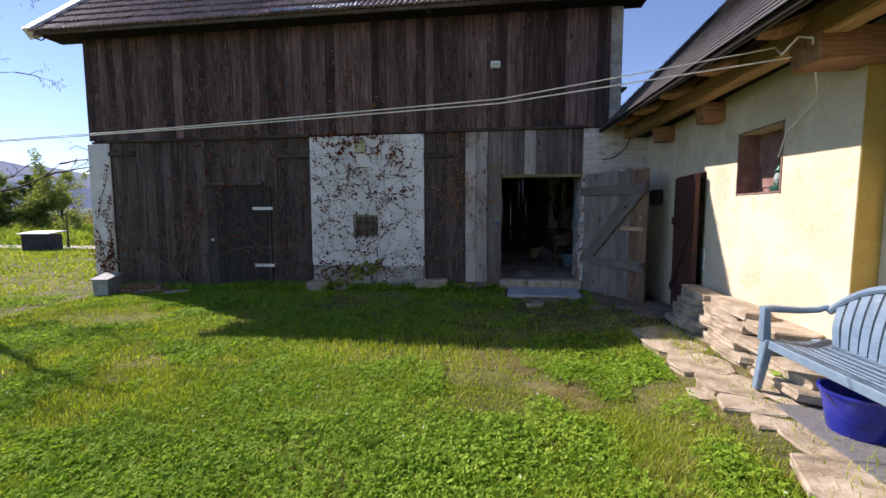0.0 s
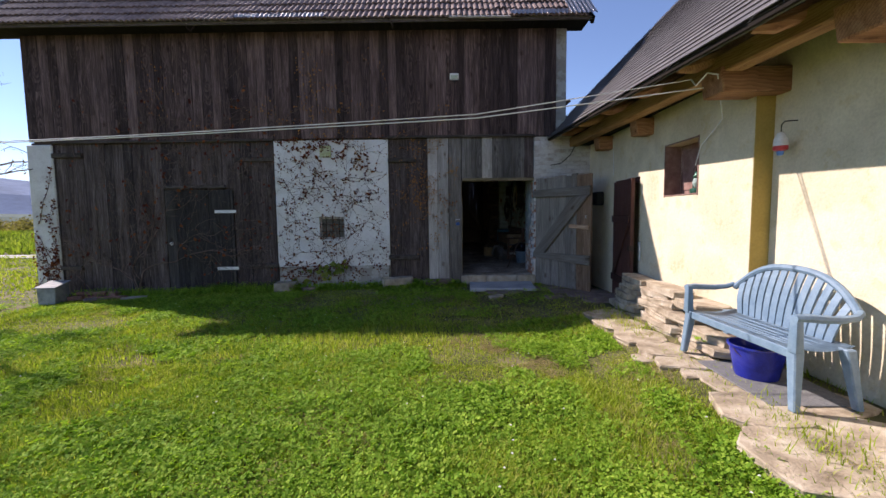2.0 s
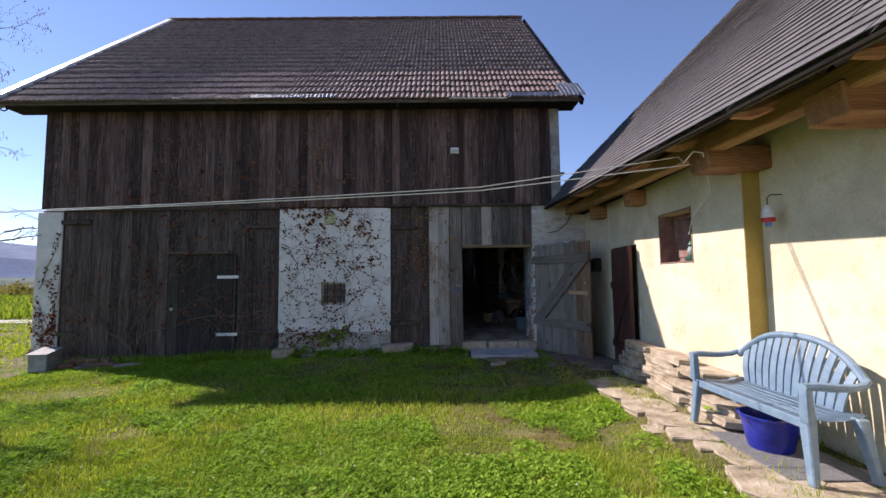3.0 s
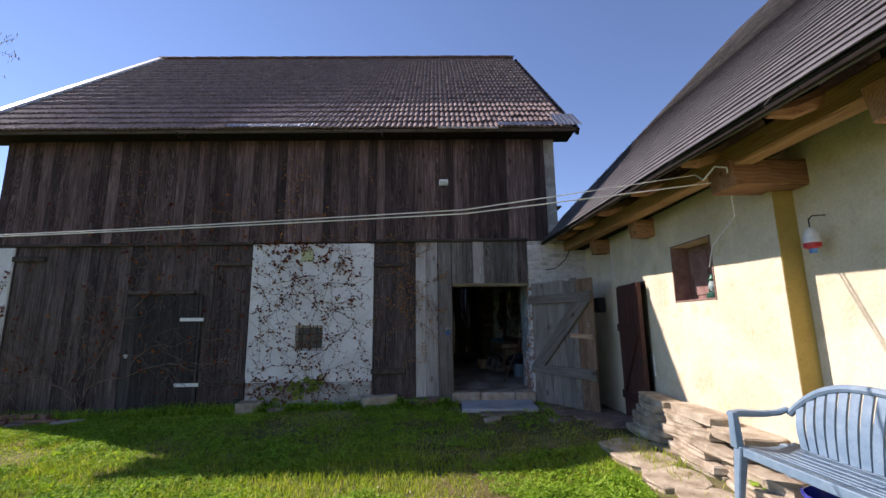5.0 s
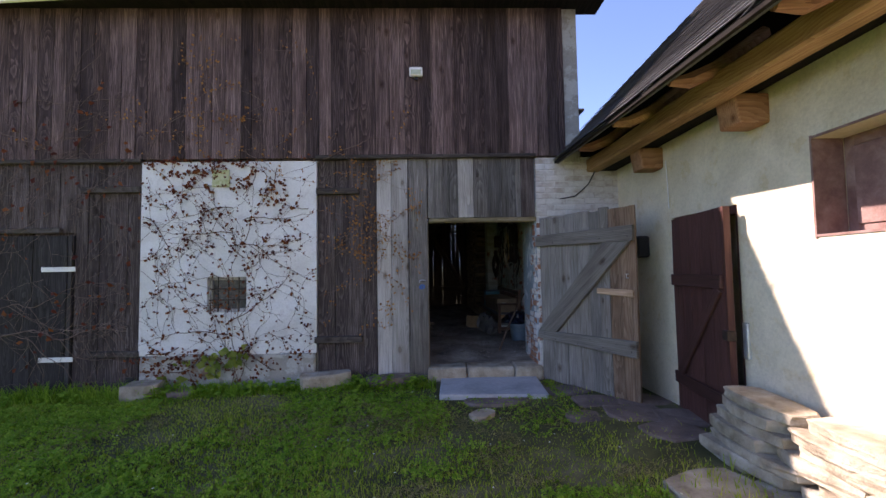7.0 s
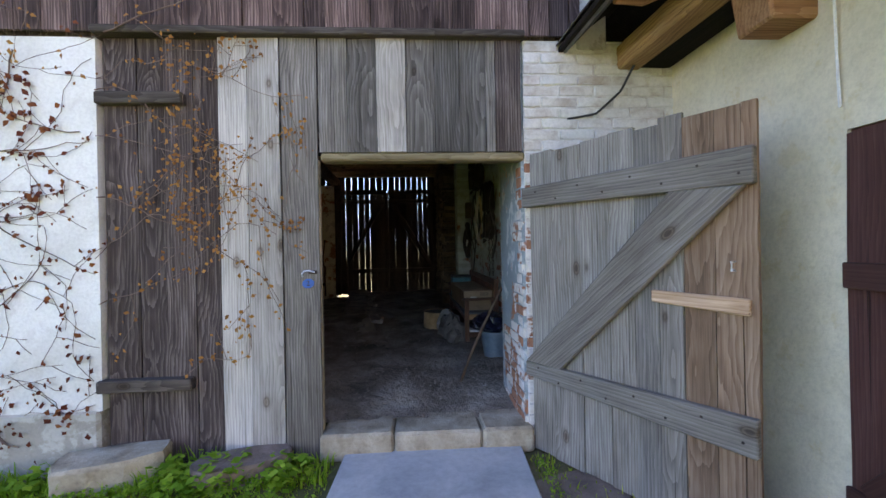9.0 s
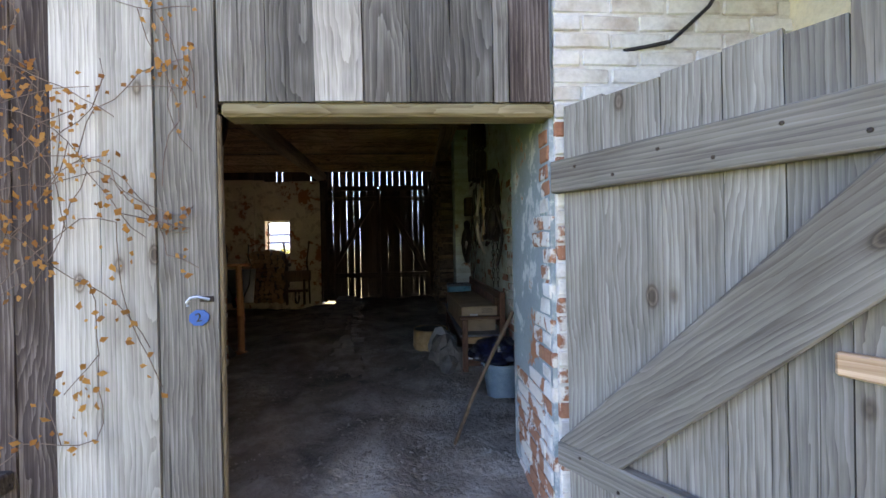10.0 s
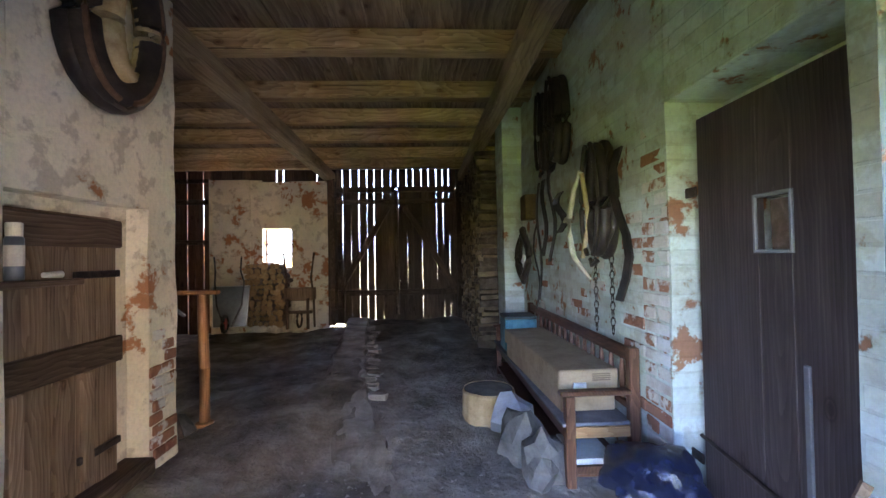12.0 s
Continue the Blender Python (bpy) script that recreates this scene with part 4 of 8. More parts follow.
for s in (-1, 1):
    part("side_tube", tube(bmesh.new(), [(0, s * 0.068, 0.03), (0, s * 0.075, 0.1), (0, s * 0.068, 0.18), (0, s * 0.03, 0.21)], 0.008, 6), M["lantern_green"], lantern)
part("bail", tube(bmesh.new(), [(0, 0.07, 0.18), (-0.01, 0.05, 0.28), (-0.01, 0, 0.31), (-0.01, -0.05, 0.28), (0, -0.07, 0.18)], 0.003, 5), M["iron"], lantern)
bell = thing("hanging_lamp", "white red and blue enamel lamp hanging on a hook", "lamp", pose(HX + 0.04, 3.13, 1.95) @ Matrix.Scale(0.72, 4))
part("cone", lathe(bmesh.new(), [(0.05, 0.1), (0.075, 0.11), (0.07, 0.19), (0.04, 0.26), (0, 0.28)], 18), M["white_paint"], bell, smooth=True)
part("band", lathe(bmesh.new(), [(0.04, 0.05), (0.075, 0.065), (0.078, 0.11), (0.05, 0.105)], 18), plain("enamel_red", (0.5, 0.03, 0.03), 0.3), bell, "red band", smooth=True)
part("foot", lathe(bmesh.new(), [(0, 0.0), (0.03, 0.005), (0.04, 0.05), (0, 0.055)], 14), plain("enamel_blue", (0.1, 0.25, 0.6), 0.3), bell, "blue foot", smooth=True)
part("hook", tube(bmesh.new(), [(0, 0, 0.28), (0, 0, 0.36), (0.04, 0, 0.4), (0.2, 0, 0.41)], 0.007, 6), M["black"], bell)
mailbox = tagged(part("mail_box", bevel(boxes((HX - 0.14, HX, 6.98, 7.22, 1.62, 1.86)), 0.02), M["black"]), "small black box on the yellow wall", "box")

# ---- cables across the yard ----
def cable(pts, r, mat, label, sag=0.0, n=24, name="cable"):
    bm = bmesh.new()
    out = []
    for a, b in zip(pts, pts[1:]):
        a, b = Vector(a), Vector(b)
        for i in range(n):
            f = i / n
            p = a.lerp(b, f)
            p.z -= sag * 4 * f * (1 - f) * (b - a).length * 0.1
            out.append(p)
    out.append(Vector(pts[-1]))
    tube(bm, out, r, 5)
    return tagged(part(name, bm, mat), label, "cable")


M["cable_white"] = plain("cable_white", (0.7, 0.7, 0.68), 0.5)

# ---- plastic bench ----
def garden_bench(m):
    t = thing("garden_bench", "pale blue-grey plastic garden bench with a slatted back", "bench", m)
    mat = M["plastic_blue_grey"]
    L, D, SH = 1.2, 0.43, 0.42
    bm = bmesh.new()
    n = 14
    rows = []
    for j in range(9):
        v = j / 8
        y = -D / 2 + D * v
        row = []
        for i in range(n + 1):
            u = i / n
            x = -L / 2 + L * u
            dip = -0.03 * math.sin(math.pi * v) - 0.012 * math.sin(math.pi * u)
            lip = -0.035 if j == 0 else 0
            row.append(bm.verts.new((x * (1 - 0.04 * v), y, SH + dip + lip)))
        rows.append(row)
    for a, b in zip(rows, rows[1:]):
        for i in range(n):
            bm.faces.new((a[i], a[i + 1], b[i + 1], b[i]))
    bmesh.ops.solidify(bm, geom=bm.faces[:], thickness=0.022)
    part("seat", bm, mat, t, smooth=True)
    for i in range(6):
        y = -D / 2 + 0.1 + i * 0.055
        part("seat_groove", bevel(boxes((-L / 2 + 0.1, L / 2 - 0.1, y, y + 0.012, SH - 0.012 - 0.03 * math.sin(math.pi * (y + D / 2) / D), SH - 0.003 - 0.03 * math.sin(math.pi * (y + D / 2) / D))), 0.003), mat, t)

    def arch(u):
        """The top of the back over the length u from -1 to 1."""
        return SH + 0.2 + 0.25 * (1 - abs(u) ** 2.6)
    pts = [(-L / 2 + 0.02, D / 2 - 0.06, SH + 0.02)]
    top = []
    for i in range(25):
        u = -1 + 2 * i / 24
        top.append((u * (L / 2 - 0.01), D / 2 + 0.055 - 0.05 * abs(u) ** 3, arch(u)))
    bm = bmesh.new()
    tube(bm, top, 0.028, 8)
    part("top_rail", bm, mat, t, smooth=True)
    for i in range(13):
        u = -0.86 + 1.72 * i / 12
        x = u * (L / 2 - 0.02)
        zt = arch(u) - 0.01
        yt = D / 2 + 0.055 - 0.05 * abs(u) ** 3
        bm = bmesh.new()
        m8 = 6
        prev = None
        for k in range(m8 + 1):
            f = k / m8
            y = (D / 2 - 0.05) * (1 - f) + yt * f - 0.02 * math.sin(math.pi * f)
            z = SH - 0.01 + (zt - SH + 0.01) * f
            xx = x * (0.86 + 0.14 * f)
            cur = [bm.verts.new((xx + a * 0.03, y + b * 0.008, z)) for a, b in ((-1, -1), (1, -1), (1, 1), (-1, 1))]
            if prev:
                for q in range(4):
                    bm.faces.new((prev[q], prev[(q + 1) % 4], cur[(q + 1) % 4], cur[q]))
            prev = cur
        part("back_slat", bm, mat, t)
    for s in (-1, 1):
        x = s * (L / 2 - 0.005)
        bm = bmesh.new()
        arm = [(x, D / 2 + 0.0, SH + 0.235), (x + s * 0.02, 0.16, SH + 0.205), (x + s * 0.03, 0.05, SH + 0.195), (x + s * 0.03, -0.06, SH + 0.2), (x + s * 0.02, -D / 2 + 0.06, SH + 0.208), (x + s * 0.006, -D / 2 - 0.018, SH + 0.205)]
        tube(bm, arm, [0.02, 0.024, 0.026, 0.028, 0.029, 0.026], 8)
        for v in bm.verts:
            v.co.x = x + (v.co.x - x) * 1.25
        post_bm = bmesh.new()
        lo = [post_bm.verts.new((x + i * 0.036, -D / 2 + 0.005 + j * 0.03, SH - 0.03)) for i, j in ((-1, -1), (1, -1), (1, 1), (-1, 1))]
        hi = [post_bm.verts.new((x + i * 0.03, -D / 2 + 0.0 + j * 0.022, SH + 0.222)) for i, j in ((-1, -1), (1, -1), (1, 1), (-1, 1))]
        for q in range(4):
            post_bm.faces.new((lo[q], lo[(q + 1) % 4], hi[(q + 1) % 4], hi[q]))
        post_bm.faces.new(lo[::-1])
        post_bm.faces.new(hi)
        part("arm_post", bevel(post_bm, 0.009, 2), mat, t, smooth=True)
        part("armrest", bm, mat, t, smooth=True)
        for yy, back in ((-D / 2 + 0.02, -0.03), (D / 2 - 0.06, 0.05)):
            bm = bmesh.new()
            a = [bm.verts.new((x + i * 0.04 - s * 0.02, yy + j * 0.035, SH - 0.015)) for i, j in ((-1, -1), (1, -1), (1, 1), (-1, 1))]
            b = [bm.verts.new((x + s * 0.03 + i * 0.028, yy + back + j * 0.024, 0)) for i, j in ((-1, -1), (1, -1), (1, 1), (-1, 1))]
            for q in range(4):
                bm.faces.new((a[q], a[(q + 1) % 4], b[(q + 1) % 4], b[q]))
            bm.faces.new(a); bm.faces.new(b[::-1])
            part("leg", bevel(bm, 0.008), mat, t)
    part("apron", bevel(boxes((-L / 2 + 0.03, L / 2 - 0.03, -D / 2, -D / 2 + 0.018, SH - 0.08, SH - 0.02)), 0.004), mat, t)
    return t


bench = garden_bench(pose(2.2, 2.8, 0.15, 0, 0, -89))


def bucket(name, label, r0, r1, h, mat, m, cat="bucket"):
    t = thing(name, label, cat, m)
    part("body", lathe(bmesh.new(), [(0, 0), (r0, 0), (r0 + 0.004, 0.01), (r1, h - 0.02), (r1 + 0.012, h - 0.015), (r1 + 0.012, h), (r1 - 0.004, h), (r0 - 0.006, 0.015), (0, 0.012)], 28), mat, t, smooth=True)
    part("handle", tube(bmesh.new(), [(r1 * math.cos(a), -0.55 * r1 * math.sin(a) - 0.01, h - 0.03 - 0.5 * r1 * math.sin(a)) for a in [math.pi * k / 12 for k in range(13)]], 0.004, 6), M["iron"], t, "thin wire handle")
    return t


blue_bucket = bucket("bucket", "glossy dark blue bucket under the bench", 0.15, 0.2, 0.26, M["bucket_blue"], pose(2.2, 2.8, 0.152))
mat_ = tagged(part("door_mat", bevel(boxes((-0.45, 0.45, -0.3, 0.3, 0, 0.012)), 0.004), mottled("rubber_mat", (0.11, 0.115, 0.12), (0.16, 0.165, 0.17), (0.2, 0.2, 0.2), 40, 0.9, 0.6, 0.006), m=pose(2.22, 2.7, 0.14, 0, 0, 88)), "grey ribbed mat lying on flagstones", "mat")

# ---- stack of stone slabs and flagstones ----
rnd = random.Random(31)
for layer in range(7):
    z = 0.1 + layer * 0.073
    inset = 0.018 * layer
    y = 5.62 - inset - rnd.uniform(0, 0.08)
    end = 3.82 + 0.05 * layer * (1 if layer > 3 else 0.4)
    while y > end:
        ln = rnd.uniform(0.5, 0.95)
        w = rnd.uniform(0.34, 0.42) if layer < 6 else rnd.uniform(0.26, 0.36)
        x = 2.06 + 0.018 * layer + w / 2 + rnd.uniform(-0.02, 0.03)
        if layer < 6 or rnd.random() < 0.75:
            tagged(part("stone_slab", stone_slab(w, ln, rnd.uniform(0.068, 0.085), rnd.random(), rag=0.04), M["stone"], m=pose(x, y - ln / 2, z, rnd.uniform(-2.5, 2.5), rnd.uniform(-2.5, 2.5), rnd.uniform(-6, 6))), "weathered sandstone slab in a dry stack", "stone", "stack of stone slabs")
        if layer < 6:
            tagged(part("stone_slab", stone_slab(0.2, ln * 0.9, 0.075, rnd.random(), rag=0.04), M["stone_dark"], m=pose(2.42, y - ln / 2, z, 0, 0, rnd.uniform(-6, 6))), "weathered sandstone slab in a dry stack", "stone", "stack of stone slabs")
        y -= ln + 0.004
flags = [(1.81, 4.93, 0.5, 0.42), (1.79, 4.5, 0.48, 0.5), (1.81, 4.0, 0.46, 0.5), (1.83, 3.54, 0.45, 0.46), (1.79, 3.17, 0.36, 0.3), (1.96, 2.7, 0.4, 0.46), (2.31, 2.33, 0.5, 0.4), (1.84, 2.24, 0.55, 0.5), (2.26, 1.91, 0.42, 0.4), (1.78, 1.65, 0.75, 0.62), (2.26, 1.4, 0.4, 0.5), (1.84, 1.03, 0.6, 0.55), (2.16, 3.35, 0.3, 0.4), (1.78, 2.89, 0.22, 0.18), (1.57, 3.4, 0.18, 0.2), (2.05, 5.85, 0.42, 0.36), (1.95, 6.3, 0.5, 0.4), (2.3, 6.15, 0.36, 0.4), (2.2, 6.75, 0.5, 0.4), (1.75, 6.75, 0.4, 0.36), (1.6, 7.2, 0.5, 0.36), (2.15, 7.25, 0.5, 0.4), (1.5, 6.35, 0.3, 0.26)]
for i, (x, y, w, d) in enumerate(flags):
    mat = M["stone_dark"] if y > 5.6 else M["stone"]
    tagged(part("flagstone", stone_slab(w * 1.2, d * 1.2, 0.07, 900 + i, rag=0.1), mat, m=pose(x, y, ground_height(x, y) - 0.056, rnd.uniform(-1.5, 1.5), rnd.uniform(-1.5, 1.5), rnd.uniform(-20, 20))), "uneven sandstone flag sunk in the turf", "stone", "flagstones along the house")

# ---- grass ----
def value_noise(x, y, f, seed):
    """Smooth noise over arrays, 0 to 1."""
    g = np.random.RandomState(seed).rand(64, 64)
    u, v = x * f + 100.0, y * f + 100.0
    i, j = np.floor(u).astype(int), np.floor(v).astype(int)
    a, b = u - i, v - j
    a, b = a * a * (3 - 2 * a), b * b * (3 - 2 * b)
    p = lambda di, dj: g[(i + di) % 64, (j + dj) % 64]
    return (p(0, 0) * (1 - a) + p(1, 0) * a) * (1 - b) + (p(0, 1) * (1 - a) + p(1, 1) * a) * b


gx0, gy0, gstep = -28.0, -8.0, 0.25
swell = np.array([[0.025 * noise.noise(Vector(((gx0 + gstep * i) * 0.5, (gy0 + gstep * j) * 0.5, 0.0))) for i in range(126)] for j in range(106)])


def swell_at(x, y):
    """The lawn's dips and swells over arrays, read from a grid."""
    u, v = np.clip((x - gx0) / gstep, 0, 124.99), np.clip((y - gy0) / gstep, 0, 104.99)
    i, j = u.astype(int), v.astype(int)
    a, b = u - i, v - j
    return (swell[j, i] * (1 - a) + swell[j, i + 1] * a) * (1 - b) + (swell[j + 1, i] * (1 - a) + swell[j + 1, i + 1] * a) * b


def height_array(x, y):
    rise = 0.10 * np.clip((y - 4.5) / 3.0, 0, 1) * np.clip((x + 5.0) / 4.0, 0, 1)
    fall = -0.12 * np.clip((-5.0 - x) / 3.0, 0, 1)
    bank = 0.13 * np.clip((x - 1.1) / 0.7, 0, 1) * np.clip((7.6 - y) / 1.5, 0, 1)
    dip = -0.035 * np.clip((1.5 - x) / 0.5, 0, 1) * np.clip(6.6 - y, 0, 1)
    return dip + rise * (1 - bank / 0.13 * 0.6) + fall + bank + swell_at(x, y)


def raw_mesh(name, verts, tris, material):
    me = bpy.data.meshes.new(name)
    me.vertices.add(len(verts))
    me.vertices.foreach_set("co", verts.astype(np.float32).ravel())
    n = len(tris)
    me.loops.add(n * 3)
    me.loops.foreach_set("vertex_index", tris.astype(np.int32).ravel())
    me.polygons.add(n)
    me.polygons.foreach_set("loop_start", np.arange(0, n * 3, 3, dtype=np.int32))
    me.polygons.foreach_set("loop_total", np.full(n, 3, dtype=np.int32))
    me.update(calc_edges=True)
    me.materials.append(material)
    return me


def leaf_material(name, c1, c2, c3, patch=0.9, rough=0.7, through_light=0.5):
    """Foliage: tone from leaf to leaf and in patches, some light passing through."""
    m, nt, b = start(name, rough, spec=0.12)
    geo = nt.nodes.new("ShaderNodeNewGeometry")
    v = coords(nt, (1, 1, 1), False, False)
    n1 = noise_of(nt, v, patch, 5, 0.7)
    f = maths(nt, "ADD", maths(nt, "MULTIPLY", geo.outputs["Random Per Island"], 0.45), maths(nt, "MULTIPLY", n1, 0.75))
    col = ramp_of(nt, f, [(0.25, c1), (0.55, c2), (0.85, c3)])
    nt.links.new(col, b.inputs["Base Color"])
    tr = nt.nodes.new("ShaderNodeBsdfTranslucent")
    nt.links.new(mixed(nt, 1.0, col, (1.2, 1.25, 0.6), "MULTIPLY"), tr.inputs["Color"])
    mx = nt.nodes.new("ShaderNodeMixShader")
    mx.inputs[0].default_value = through_light
    nt.links.new(b.outputs[0], mx.inputs[1])
    nt.links.new(tr.outputs[0], mx.inputs[2])
    nt.links.new(mx.outputs[0], nt.nodes["Material Output"].inputs["Surface"])
    return m


M["grass"] = leaf_material("grass", (0.13, 0.21, 0.016), (0.27, 0.38, 0.03), (0.5, 0.5, 0.13), through_light=0.42)
M["clover"] = leaf_material("clover", (0.07, 0.17, 0.014), (0.19, 0.35, 0.03), (0.36, 0.5, 0.07), patch=2.0, through_light=0.4)


def scatter(n, x0, x1, y0, y1, seed):
    rs = np.random.RandomState(seed)
    x, y = x0 + (x1 - x0) * rs.rand(n), y0 + (y1 - y0) * rs.rand(n)
    return rs, x, y


def keep_lawn(x, y, rs, thin=True):
    ok = ~((x > -8.4) & (y > 7.62))
    ok &= ~((x > 2.0) & (y > -2) & (rs.rand(len(x)) < 0.9))
    ok &= ~((x > 1.55) & (x < 2.6) & (rs.rand(len(x)) < 0.72))
    ok &= ~((x > 0.1) & (x < 1.4) & (y > 6.95))
    ok &= ~((x > 0.2) & (y > 5.9) & (rs.rand(len(x)) < 0.55))
    if thin:
        bare = value_noise(x, y, 1.4, 5) * 0.6 + value_noise(x, y, 4.3, 6) * 0.4
        ok &= ~((bare > 0.68) & (rs.rand(len(x)) < 0.5))
    return ok


def blades(n, box4, seed, h0, h1, w, material, name, label, cat="grass", lawn=True):
    rs, x, y = scatter(n, *box4, seed)
    if lawn:
        ok = keep_lawn(x, y, rs)
        x, y = x[ok], y[ok]
    k = len(x)
    z = height_array(x, y) - 0.012
    lush = value_noise(x, y, 1.1, 9)
    h = (h0 + (h1 - h0) * rs.rand(k)) * (0.45 + 1.1 * lush) * np.where((y > 5.2) & (y < 7.7) & lawn, 0.7, 1.0)
    a = rs.rand(k) * 2 * np.pi
    lean = 0.2 + 0.8 * rs.rand(k)
    dx, dy = np.cos(a), np.sin(a)
    ww = w * (0.7 + 0.6 * rs.rand(k))
    p = np.stack([x, y, z], 1)
    side = np.stack([-dy, dx, np.zeros(k)], 1) * ww[:, None]
    mid = p + np.stack([dx * lean * h * 0.3, dy * lean * h * 0.3, h * 0.6], 1)
    tip = p + np.stack([dx * lean * h * 0.9, dy * lean * h * 0.9, h * 0.95], 1)
    verts = np.stack([p - side, p + side, mid - side * 0.7, mid + side * 0.7, tip], 1).reshape(-1, 3)
    base = (np.arange(k) * 5)[:, None]
    tris = np.concatenate([base + np.array([[0, 1, 3]]), base + np.array([[0, 3, 2]]), base + np.array([[2, 3, 4]])], 1).reshape(-1, 3)
    return tagged(new(name, raw_mesh(name, verts, tris, material)), label, cat, kind="stuff")


blades(210000, (-4.5, 3.0, 0.0, 3.6), 1, 0.03, 0.07, 0.0036, M["grass"], "lawn_grass", "short green lawn grass with worn patches")
blades(120000, (-8.0, 3.0, 3.4, 7.7), 2, 0.03, 0.08, 0.0045, M["grass"], "lawn_grass", "short green lawn grass beside the barn")
blades(45000, (-12.0, -4.4, -1.0, 7.7), 3, 0.03, 0.08, 0.007, M["grass"], "lawn_grass", "short green lawn grass at the yard's edge")
blades(45000, (-12.0, 3.0, -8.0, 0.1), 5, 0.03, 0.08, 0.007, M["grass"], "lawn_grass", "short green lawn grass in the yard")
blades(70000, (-26.0, -8.4, 0.0, 18.0), 4, 0.04, 0.1, 0.014, M["grass"], "lawn_grass", "short green lawn grass beyond the barn")


def clover(n, box4, seed):
    rs, x, y = scatter(n, *box4, seed)
    dense = value_noise(x, y, 0.9, 21) * 0.6 + value_noise(x, y, 3.1, 22) * 0.4
    ok = keep_lawn(x, y, rs, False) & (dense > 0.37 + 0.2 * rs.rand(n)) & (x < 1.5)
    x, y = x[ok], y[ok]
    k = len(x)
    z = height_array(x, y) + 0.012 + (0.012 + 0.05 * value_noise(x, y, 3.7, 23)) * (0.3 + 0.7 * rs.rand(k))
    r = (0.009 + 0.01 * rs.rand(k)) * (0.7 + 0.6 * value_noise(x, y, 2.3, 24))
    a0 = rs.rand(k) * 6.28
    vs, ts = [], []
    tx, ty = (rs.rand(k) - 0.5) * 1.7, (rs.rand(k) - 0.5) * 1.7
    for q in range(3):
        a = a0 + q * 2.094
        pts = []
        for rr, da in ((0.1, 0), (1.0, -0.62), (1.35, 0), (1.0, 0.62)):
            dx, dy = np.cos(a + da) * r * rr, np.sin(a + da) * r * rr
            pts.append(np.stack([x + dx, y + dy, z + dx * tx + dy * ty], 1))
        vs.append(np.stack(pts, 1))
    v = np.concatenate(vs, 1)
    verts = v.reshape(-1, 3)
    base = (np.arange(k * 3) * 4)[:, None]
    tris = np.concatenate([base + np.array([[0, 1, 2]]), base + np.array([[0, 2, 3]])], 1).reshape(-1, 3)
    return tagged(new("clover", raw_mesh("clover", verts, tris, M["clover"])), "patches of low green clover in the lawn", "clover", kind="stuff")


clover(110000, (-4.5, 2.2, 0.3, 4.2), 31)
clover(70000, (-7.0, 2.2, 4.0, 7.7), 32)
clover(60000, (-10.0, -4.5, 0.0, 7.3), 33)
blades(1500, (1.3, 2.1, 0.8, 5.2), 41, 0.05, 0.13, 0.004, M["grass"], "edge_grass", "longer grass tufts between the flagstones", lawn=False)
blades(5000, (-8.0, 0.1, 7.4, 7.72), 42, 0.06, 0.2, 0.006, M["clover"], "weeds", "weeds along the foot of the barn", "weed", lawn=False)
M["straw_grass"] = leaf_material("straw_grass", (0.2, 0.16, 0.07), (0.34, 0.28, 0.14), (0.46, 0.4, 0.24), patch=3.0)


def straw(n, box4, seed):
    """Dry flattened blades in the worn patches of the lawn."""
    rs, x, y = scatter(n, *box4, seed)
    bare = value_noise(x, y, 1.4, 5) * 0.6 + value_noise(x, y, 4.3, 6) * 0.4
    ok = keep_lawn(x, y, rs, False) & (bare > 0.58 + 0.08 * rs.rand(n))
    x, y = x[ok], y[ok]
    k = len(x)
    z = height_array(x, y) + 0.004 + 0.022 * rs.rand(k)
    a, ln = rs.rand(k) * 6.28, 0.02 + 0.04 * rs.rand(k)
    d = np.stack([np.cos(a) * ln, np.sin(a) * ln, (rs.rand(k) - 0.3) * 0.025], 1)
    sd = np.stack([-np.sin(a), np.cos(a), np.zeros(k)], 1) * 0.0028
    c = np.stack([x, y, z], 1)
    verts = np.stack([c - d - sd, c - d + sd, c + d], 1).reshape(-1, 3)
    tris = np.arange(k * 3).reshape(-1, 3)
    tagged(new("dry_grass", raw_mesh("dry_grass", verts, tris, M["straw_grass"])), "dry straw coloured grass in worn lawn patches", "grass", kind="stuff")


straw(130000, (-4.5, 2.0, 0.2, 4.2), 61)
straw(80000, (-7.0, 2.0, 4.0, 7.0), 62)

# ---- barn inside: back gate, log stacks ----
M["gate_dark"] = wood("gate_dark", (0.035, 0.022, 0.014), (0.08, 0.052, 0.034), (0.14, 0.1, 0.07), vary=0.3)
M["gate_dark_x"] = wood("gate_dark_x", (0.035, 0.022, 0.014), (0.08, 0.052, 0.034), (0.14, 0.1, 0.07), axis=0, vary=0.3)
back_gate = tagged(part("door_3", boxes((-1.6, -1.41, BY - 0.02, BY + 0.14, 0.3, 3.7), (1.15, 1.9, BY - 0.02, BY + 0.14, 0.3, 3.7)), M["gate_dark"]), "tall dark barn gate of gappy boards, daylight between them", "gate", kind="structure")
rnd = random.Random(8)
x = -1.42
i = 0
